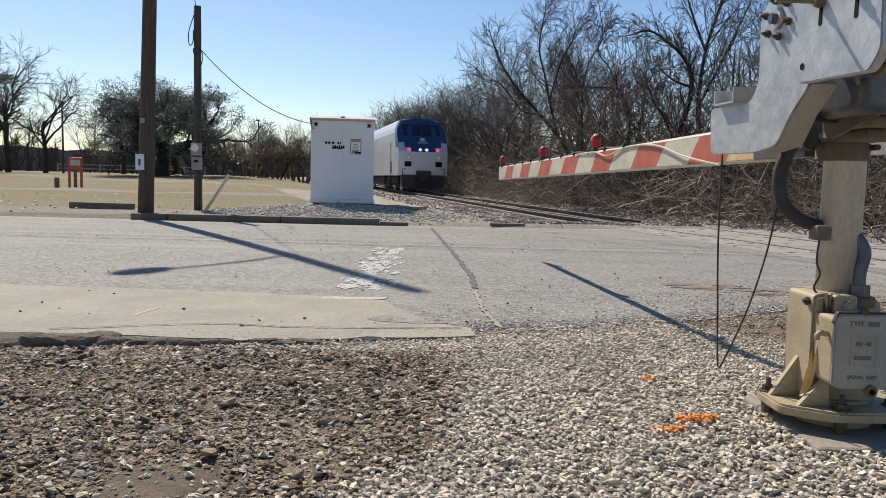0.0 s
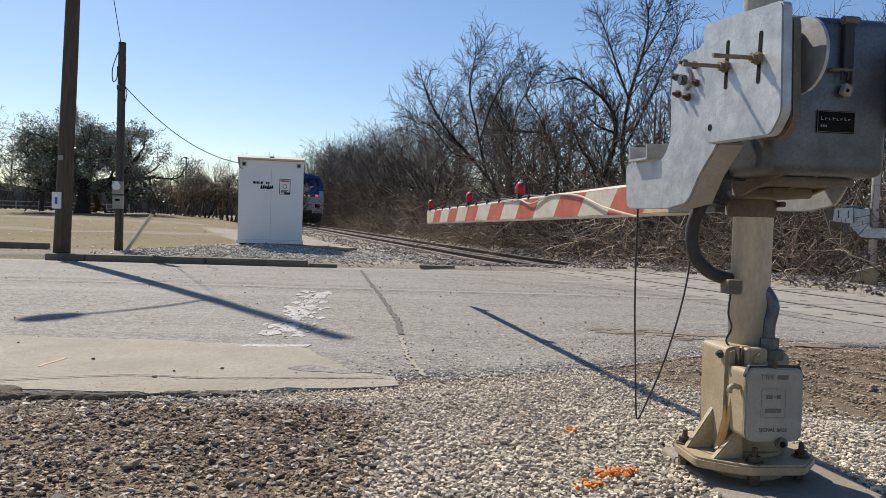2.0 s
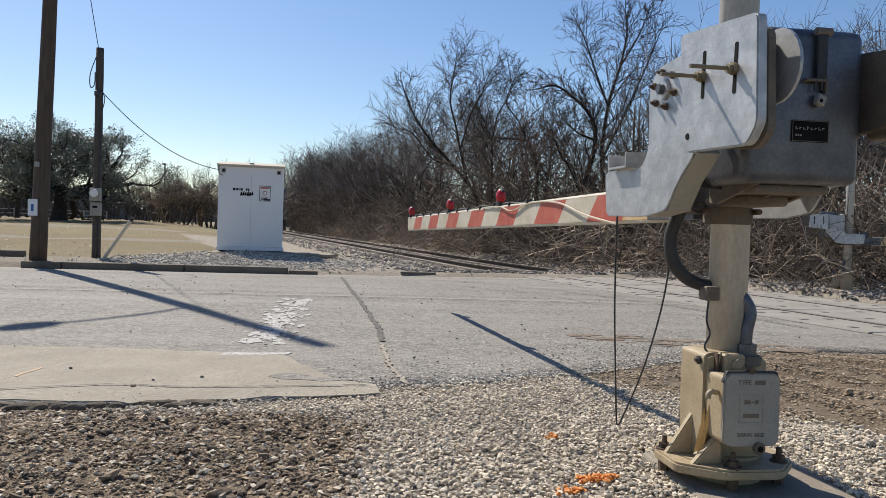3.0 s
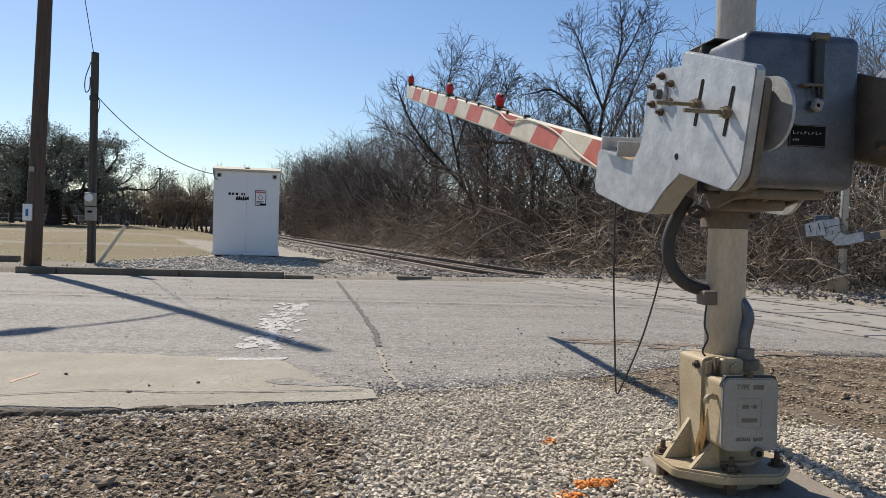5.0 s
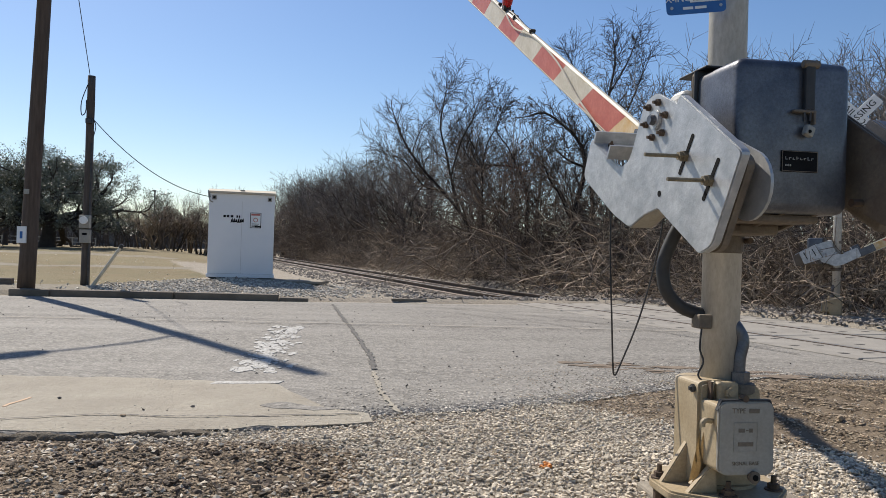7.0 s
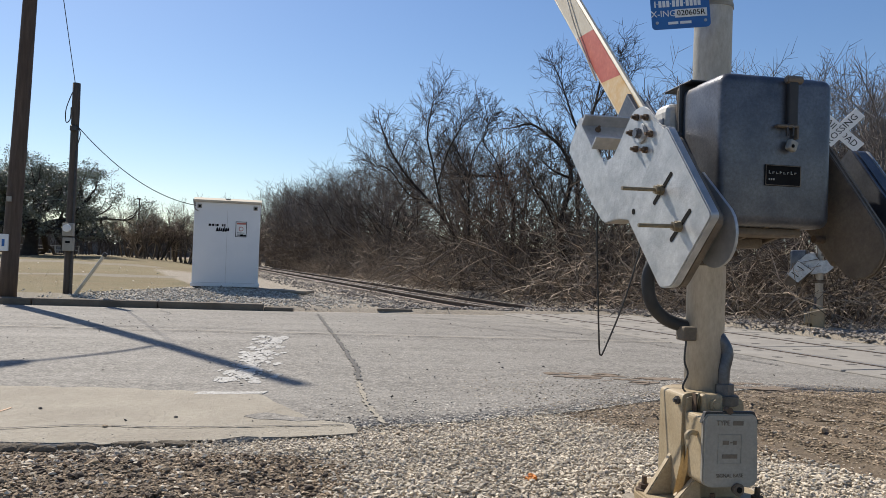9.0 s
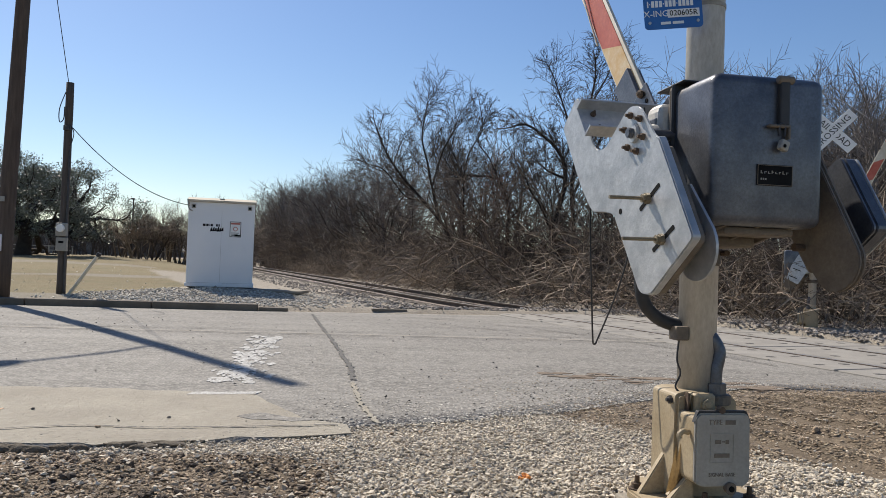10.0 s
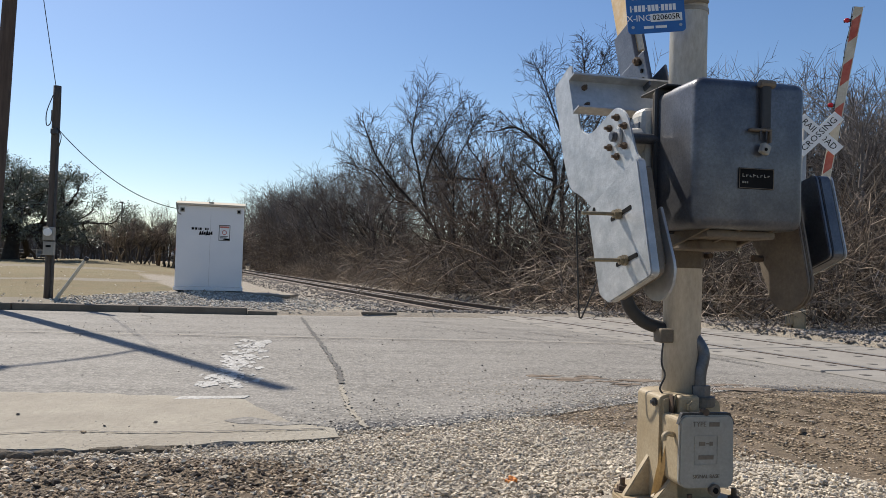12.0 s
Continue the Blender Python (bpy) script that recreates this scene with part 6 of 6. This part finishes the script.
            x, y = dist * math.sin(a), dist * math.cos(a)
        else:
            x, y = at_track(rng.uniform(5, 150), rng.uniform(14, 40))
        base = Vector((x, y, ground_z(x, y) - 0.2))
        h = rng.uniform(3.0, 6.0) if i < 580 else rng.uniform(4, 7)
        top = base + Vector((rng.gauss(0, 0.8), rng.gauss(0, 0.8), h))
        woods.limb([base, base.lerp(top, 0.5), top], [0.16, 0.10, 0.03], 3)
        for k in range(9):
            t = rng.uniform(0.1, 0.95)
            p = base.lerp(top, t)
            a2 = rng.uniform(0, 6.28)
            ln = h * rng.uniform(0.12, 0.3)
            q = p + Vector((math.cos(a2) * ln * 0.7, math.sin(a2) * ln * 0.7, ln * rng.uniform(0.3, 1)))
            woods.limb([p, q], [0.06, 0.02], 3)
            for _ in range(2):
                p2 = p.lerp(q, rng.uniform(0.3, 0.9))
                q2 = p2 + Vector((rng.gauss(0, 0.5), rng.gauss(0, 0.5), rng.uniform(0.2, 1.1)))
                woods.limb([p2, q2], [0.04, 0.012], 3)
    tagged(mesh_from("far_woods", woods.v, woods.f, TWIG), "far leafless woods closing the view", "woods", kind="stuff")
    # withered leaves that cling to one of the trees
    lv, lf = [], []
    for _ in range(2600):
        c = Vector((6.9 + rng.gauss(0, 0.75), 28.0 + rng.gauss(0, 0.6), 4.2 + rng.gauss(0, 0.6)))
        u = Vector((rng.gauss(0, 1), rng.gauss(0, 1), rng.gauss(0, 1))).normalized()
        w = u.cross(Vector((rng.gauss(0, 1), rng.gauss(0, 1), rng.gauss(0, 1)))).normalized()
        b = len(lv)
        s = rng.uniform(0.02, 0.05)
        lv += [tuple(q) for q in (c - u * s, c + w * s * 0.5, c + u * s, c - w * s * 0.5)]
        lf.append((b, b + 1, b + 2, b + 3))
    tagged(mesh_from("withered_leaves", lv, lf, DEADLEAF), "rusty withered leaves clinging in a treetop", "leaves", kind="stuff")
    # a wooded skyline far behind everything, its haze put into the colour
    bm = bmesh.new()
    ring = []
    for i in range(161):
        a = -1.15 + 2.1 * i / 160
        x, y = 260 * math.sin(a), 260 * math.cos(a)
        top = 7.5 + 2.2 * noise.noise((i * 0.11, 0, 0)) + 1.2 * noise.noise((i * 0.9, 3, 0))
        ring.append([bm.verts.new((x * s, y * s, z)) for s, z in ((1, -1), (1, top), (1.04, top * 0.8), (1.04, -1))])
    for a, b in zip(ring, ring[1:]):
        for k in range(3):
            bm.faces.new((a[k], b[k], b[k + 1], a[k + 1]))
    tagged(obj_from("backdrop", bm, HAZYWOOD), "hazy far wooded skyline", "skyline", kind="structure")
    plant(make_oak(), -20.5, 56.0, 1.0, 40, True)


build_trees()


# ---------------------------------------------------------------- loose stones
def stone_shapes(n, seed, flat=0.7):
    """A few angular stones as vertex arrays with shared faces."""
    bm = bmesh.new()
    bmesh.ops.create_icosphere(bm, subdivisions=1, radius=1)
    bm.verts.ensure_lookup_table()
    base = np.array([v.co[:] for v in bm.verts])
    faces = np.array([[v.index for v in f.verts] for f in bm.faces])
    bm.free()
    rng = np.random.default_rng(seed)
    shapes = []
    for _ in range(n):
        s = base.copy()
        for _ in range(7):
            nrm = rng.normal(size=3)
            nrm /= np.linalg.norm(nrm)
            d = s @ nrm
            cut = rng.uniform(0.22, 0.62)
            s -= np.outer(np.maximum(d - cut, 0), nrm)
        s *= 1.35 * rng.uniform(0.7, 1.25, size=3) * np.array([1.15, 0.9, flat])
        shapes.append(s)
    return shapes, faces


SHAPES, SFACES = stone_shapes(14, 4)
CHIP = np.array([(1, 0, 0), (-1, 0, 0), (0, 1, 0), (0, -1, 0), (0, 0, 1), (0, 0, -1)], float)
CHIP_FACES = np.array([(4, 0, 2), (4, 2, 1), (4, 1, 3), (4, 3, 0), (5, 2, 0), (5, 1, 2), (5, 3, 1), (5, 0, 3)])


def chips(name, places, mat, label, seed, flat=0.6, tilt=0.4):
    """Small flat splinters of stone, cheaper than whole stones."""
    rng = np.random.default_rng(seed)
    V, F = [], []
    for i, (x, y, z, s) in enumerate(places):
        sh = CHIP * rng.uniform(0.55, 1.35, size=(6, 1)) * np.array([1.25, 0.95, flat]) + rng.normal(0, 0.12, size=(6, 3)) * np.array([1, 1, flat])
        a, b = rng.uniform(0, 2 * np.pi), rng.normal(0, tilt)
        ca, sa, cb, sb = np.cos(a), np.sin(a), np.cos(b), np.sin(b)
        R = np.array([[ca, -sa, 0], [sa, ca, 0], [0, 0, 1]]) @ np.array([[1, 0, 0], [0, cb, -sb], [0, sb, cb]])
        V.append(sh @ R.T * s + np.array([x, y, z]))
        F.append(CHIP_FACES + 6 * i)
    ob = mesh_from(name, np.concatenate(V).tolist(), np.concatenate(F).tolist(), mat)
    return tagged(ob, label, "stones", kind="stuff")


def stones(name, places, mat, label, seed, parent=None):
    """places: x, y, z, size; all in one mesh."""
    rng = np.random.default_rng(seed)
    V, F = [], []
    for i, (x, y, z, s) in enumerate(places):
        sh = SHAPES[rng.integers(len(SHAPES))]
        a, b = rng.uniform(0, 2 * np.pi), rng.normal(0, 0.35)
        ca, sa, cb, sb = np.cos(a), np.sin(a), np.cos(b), np.sin(b)
        R = np.array([[ca, -sa, 0], [sa, ca, 0], [0, 0, 1]]) @ np.array([[1, 0, 0], [0, cb, -sb], [0, sb, cb]])
        V.append(sh @ R.T * s + np.array([x, y, z]))
        F.append(SFACES + 12 * i)
    V, F = np.concatenate(V), np.concatenate(F)
    ob = mesh_from(name, V.tolist(), F.tolist(), mat, parent)
    return tagged(ob, label, "stones", kind="stuff")


def scatter_near():
    rng = random.Random(21)
    pale, dark, fine, splinters = [], [], [], []

    def seen(x, y):
        return -0.72 * y - 0.25 < x < 0.3 + 0.86 * y
    while len(pale) < 21000:
        x, y = rng.uniform(-1.4, 4.4), 1.5 + 3.9 * rng.random() ** 1.1
        ne = edge(NEAR_EDGE, x)
        if y > ne + 0.06 or not seen(x, y):
            continue
        if rng.random() < zones(x, y)[0] - 0.02:
            continue
        if 1.245 < x < 1.84 and 2.46 < y < 3.1:
            continue
        s = rng.uniform(0.007, 0.0138) * (0.85 if y > 3.7 else 1.0)
        pale.append((x, y, ground_z(x, y) + s * rng.uniform(0.2, 1.5), s))

    def trodden(x, y, k):
        return math.hypot((x + 0.88) / 0.26, (y - 2.2) / 0.22) < k
    while len(dark) < 11500:
        x, y = rng.uniform(-3.6, 0.4), 1.5 + 3.0 * rng.random()
        if not seen(x, y) or y > edge(NEAR_EDGE, x) + 0.03 or rng.random() > zones(x, y)[0] + 0.03 or trodden(x, y, rng.uniform(0.7, 1.2)):
            continue
        s = 0.0045 + 0.0095 * rng.random() ** 2.2
        if rng.random() < 0.01:
            s *= rng.uniform(1.4, 2.2)
        dark.append((x, y, ground_z(x, y) + s * rng.uniform(0.0, 0.7), s))
    while len(splinters) < 34000:
        x, y = rng.uniform(-3.6, 5.6), 1.5 + 5.2 * rng.random() ** 1.2
        if not seen(x, y) or y > edge(NEAR_EDGE, x) + 0.05 or rng.random() > zones(x, y)[0] + 0.05 or trodden(x, y, rng.uniform(0.5, 1.0)):
            continue
        s = 0.0045 + 0.009 * rng.random() ** 1.5
        splinters.append((x, y, ground_z(x, y) + s * rng.uniform(0.0, 0.6), s))
    while len(fine) < 6000:
        x, y = rng.uniform(-3, 5), rng.uniform(3.8, 6.8)
        ne = edge(NEAR_EDGE, x)
        if rng.random() > math.exp(-abs(y - ne - 0.02) * (5 if x < 1.5 else 2.2)):
            continue
        s = 0.0035 + 0.006 * rng.random() ** 2
        z = road_z(x, y) if y > ne else ground_z(x, y)
        fine.append((x, y, z + s * 0.4, s))
    mud, clods, flakes = [], [], []
    while len(mud) < 15000:
        x, y = rng.uniform(1.1, 5.8), rng.uniform(3.4, 7.6)
        rho = math.hypot(x - 1.0, y - 3.6)
        if y + 1.5 * (x - 1.96) < 4.5 + rng.gauss(0, 0.15) or y > 7.1 + rng.gauss(0, 0.2):
            continue
        track = 0.5 + 0.5 * math.sin(15.0 * rho + 3.5 * noise.noise((x * 1.1, y * 1.1, 2)) + 1.5 * noise.noise((x * 4, y * 4, 6)))
        far = smooth(0.0, 1.0, (y - edge(NEAR_EDGE, x) + 0.1) / (0.8 if x < 2.6 else 0.6))
        if rng.random() > (0.3 + 0.7 * track ** 2) * (1 - far * (0.86 - 0.4 * track ** 3)):
            continue
        s = (0.004 + 0.012 * rng.random() ** 2) * (1 - 0.5 * far)
        z = max(road_z(x, y), ground_z(x, y)) if y > edge(NEAR_EDGE, x) else ground_z(x, y)
        mud.append((x, y, z + s * rng.uniform(-0.1, 0.3), s))
    while len(clods) < 950:
        x, y = rng.uniform(-3.4, 0.3), 1.6 + 2.7 * rng.random()
        if not seen(x, y) or y > edge(NEAR_EDGE, x) - 0.1 or rng.random() > zones(x, y)[0] or trodden(x, y, 1.2) or noise.noise((x * 2.2, y * 2.2, 8)) < -0.05:
            continue
        s = 0.008 + 0.014 * rng.random() ** 2.4
        clods.append((x, y, ground_z(x, y) + s * 0.5, s))
    while len(flakes) < 1700:
        x, y = rng.uniform(-3.4, 5.0), 1.6 + 4.5 * rng.random() ** 1.4
        if not seen(x, y) or x > 0.6 or y > edge(NEAR_EDGE, x) or zones(x, y)[0] < 0.5:
            continue
        s = 0.006 + 0.013 * rng.random() ** 2
        flakes.append((x, y, ground_z(x, y) + s * 0.6, s))
    strewn = []
    while len(strewn) < 7000:
        x, y = rng.uniform(-0.2, 4.2), rng.uniform(4.5, 7.2)
        d = y - edge(NEAR_EDGE, x)
        if d < -0.05 or rng.random() > math.exp(-d * 2.6) * (0.35 + 0.65 * smooth(0.1, 0.9, x)) * (0.45 + 0.9 * max(0, 0.4 + noise.noise((x * 2.5, y * 2.5, 4)))):
            continue
        s = 0.004 + 0.007 * rng.random() ** 1.6
        strewn.append((x, y, road_z(x, y) + s * 0.2, s))
    chips("strewn_gravel", strewn, PADSTONE, "gravel strewn over the road edge", 27, 0.3, 0.15)
    chips("mud_crumbs", mud, MUDCHIP, "crumbs of dried mud in tyre tracks", 24, 0.35, 0.2)
    stones("earth_clods", clods, CLOD, "dark clods of earth in the dirt", 25)
    chips("stone_flakes", flakes, STONE, "pale stone flakes in the dirt", 26)
    filler = []
    while len(filler) < 20000:
        x, y = rng.uniform(-1.4, 4.4), 1.5 + 3.9 * rng.random()
        if y > edge(NEAR_EDGE, x) + 0.15 or not seen(x, y) or rng.random() < zones(x, y)[0] - 0.03 or (1.245 < x < 1.84 and 2.46 < y < 3.1):
            continue
        s = rng.uniform(0.005, 0.010)
        filler.append((x, y, ground_z(x, y) + s * rng.uniform(0.0, 0.8), s))
    chips("gravel", filler, STONE, "small pale limestone chips between the stones", 16)
    chips("rubble", splinters, STONED, "brown stone chips in bare dirt", 14, 0.45, 0.3)
    chips("grit", fine, BALLAST, "loose grit along the road edge", 3)
    stones("rubble", dark, STONED, "brown dirt-caked rubble", 2)
    crumbs = []
    for _ in range(260):
        x, y = rng.uniform(-5, 5), rng.uniform(4.9, 14)
        if y > edge(NEAR_EDGE, x) + 0.1:
            s = rng.uniform(0.004, 0.014)
            crumbs.append((x, y, road_z(x, y) + 0.008 + s * 0.3, s))
    chips("grit", crumbs, TAR, "dark crumbs scattered on the road", 15)
    # larger single rocks
    shapes = []
    for k, sh in enumerate(SHAPES[:6]):
        me = bpy.data.meshes.new("rock")
        me.from_pydata((sh * 0.9).tolist(), [], SFACES.tolist())
        me.materials.append(STONED)
        shapes.append(me)
    spots = [(-0.92, 3.04, 0.036), (-0.47, 2.86, 0.034), (-0.63, 2.82, 0.03), (-0.80, 2.42, 0.034), (-1.9, 3.1, 0.04), (-1.75, 2.55, 0.036), (-0.35, 3.25, 0.026), (-0.22, 2.62, 0.028), (0.42, 4.62, 0.024), (0.60, 4.66, 0.02), (-1.3, 4.75, 0.022), (-0.75, 3.75, 0.028), (-1.15, 2.75, 0.026), (-0.5, 2.3, 0.034), (-1.45, 3.55, 0.028), (2.6, 4.1, 0.03), (3.2, 4.6, 0.035)]
    for k, (x, y, s) in enumerate(spots):
        o = tagged(new("rock", shapes[k % 6]), "dark angular rock lying on the verge", "rock", "rocks on the verge")
        z = road_z(x, y) if y > edge(NEAR_EDGE, x) else ground_z(x, y)
        o.matrix_basis = pose(x, y, z + s * 0.45, rng.uniform(-20, 20), rng.uniform(-20, 20), rng.uniform(0, 360))
        o.scale = (s * 1.2, s, s)
    spray = []
    while len(spray) < 95:
        k = rng.random()
        x, y = (0.97 + rng.gauss(0, 0.04), 2.86 + rng.gauss(0, 0.018)) if k < 0.62 else (0.84 + rng.gauss(0, 0.045), 2.76 + rng.gauss(0, 0.02)) if k < 0.88 else (0.95 + rng.gauss(0, 0.02), 3.52 + rng.gauss(0, 0.03))
        s = rng.uniform(0.010, 0.016)
        spray.append((x, y, ground_z(x, y) + s * rng.uniform(0.9, 1.5), s))
    stones("painted_gravel", spray, ORANGE, "gravel sprayed with orange marking paint", 9)
    # the nearest gravel lies stone by stone
    near = [p for p in pale if 1.95 < p[1] < 2.45 and 0.0 < p[0] < 0.75][:300]
    taken = set(near)
    meshes = []
    for sh in SHAPES:
        me = bpy.data.meshes.new("stone")
        me.from_pydata(sh.tolist(), [], SFACES.tolist())
        me.materials.append(PEBBLE)
        meshes.append(me)
    for k, (x, y, z, s) in enumerate(near):
        o = new("stone", meshes[k % len(meshes)])
        o.parent = GROUND
        o.matrix_basis = pose(x, y, z, rng.uniform(-25, 25), rng.uniform(-25, 25), rng.uniform(0, 360))
        o.scale = (s, s, s)
    stones("gravel", [p for p in pale if p not in taken], STONE, "pale crushed limestone gravel", 1)


scatter_near()


def scatter_far():
    rng = random.Random(33)
    bal, pad = [], []
    while len(bal) < 8000:
        along, off = 0.3 + 42 * rng.random() ** 1.8, rng.uniform(-4.2, 4.4)
        x, y = at_track(along, off)
        if y < edge(FAR_EDGE, x) + 0.05:
            continue
        if abs(abs(off) - 0.7525) < 0.09:
            continue
        s = rng.uniform(0.018, 0.045)
        bal.append((x, y, ground_z(x, y) + s * rng.uniform(0, 0.8), s))
    while len(pad) < 5500:
        x, y = rng.gauss(-2.6, 1.9), rng.gauss(18.4, 1.6)
        if y < 16.05 or zones(x, y)[1] > 0.6 or (-3.75 < x < -1.3 and y > 20.05):
            continue
        s = rng.uniform(0.014, 0.034)
        pad.append((x, y, ground_z(x, y) + s * rng.uniform(0, 0.8), s))
    verge = []
    while len(verge) < 4000:
        x, y = rng.uniform(6.5, 16), rng.uniform(10.5, 19)
        fe = edge(FAR_EDGE, x)
        if y < fe + 0.05 or y > fe + 7 * rng.random() ** 1.6 or (8.9 < x < 9.9 and 13.2 < y < 14.2):
            continue
        s = rng.uniform(0.015, 0.045)
        verge.append((x, y, ground_z(x, y) + s * rng.uniform(0, 0.7), s))
    stones("gravel", verge, BALLAST, "coarse brown-grey gravel beside the crossing", 7)
    stones("ballast", bal, BALLAST, "brown-grey track ballast", 5)
    stones("gravel", pad, PADSTONE, "pale gravel round the cabinet", 6)


scatter_far()


def scatter_lawn():
    """Pale fallen leaves on the lawn, thicker towards the road."""
    rng = random.Random(55)
    fallen = []
    while len(fallen) < 150:
        y = 17.0 + 26 * rng.random() ** 1.5
        x = -0.62 * y + (0.62 * y - 4.5) * rng.random()
        if zones(x, y)[1] < 0.4:
            continue
        s = rng.uniform(0.015, 0.04)
        fallen.append((x, y, ground_z(x, y) + 0.03, s))
    chips("fallen_leaves", fallen, ARMWHITE, "pale fallen leaves scattered on the lawn", 18)


scatter_lawn()


# ---------------------------------------------------------------- what moves
GATE_ANGLES = [(0, 0), (1.5, 0), (3.0, 0), (3.3, 0), (3.6, 1.7), (4.0, 5.2), (5.0, 13.8), (5.5, 18.0), (6.0, 22.2), (6.5, 26.3), (7.0, 30.3), (8.0, 38.1), (9.0, 46.0), (9.5, 50.2), (10.0, 54.5), (10.5, 58.8), (11.0, 63.1), (11.5, 67.4), (12.0, 71.6)]
FAR_ANGLES = [(0, 0), (3.0, 0), (3.3, 0), (3.6, 1.5), (4.0, 5.0), (5.0, 14.0), (6.0, 20.5), (7.0, 28.0), (8.0, 39.5), (9.0, 52.5), (10.5, 71.5), (11.5, 79.0), (12.0, 82.0)]
CABLE_LIFT = [(0, 0), (3.0, 0), (3.3, 0), (5.0, 0.155), (5.5, 0.20), (6.5, 0.29), (7.0, 0.335), (9.0, 0.47), (10.5, 0.54), (12.0, 0.64)]


def motions():
    walk(SWING, [(t, swing_pose(a)) for t, a in GATE_ANGLES])
    walk(SWING_FAR, [(t, swing_pose(a)) for t, a in FAR_ANGLES])
    walk(CABLE, [(t, pose(0, 0, z)) for t, z in CABLE_LIFT])
    rows = []
    for k in range(13):
        s = 30.3 + 11.0 * k
        p = TRACK0 + TRACK_DIR * s
        rows.append((k, pose(p.x, p.y, RAIL_Z + rise(s + 2), 0, 0, math.degrees(TRACK_TURN))))
    walk(TRAIN, rows)


motions()
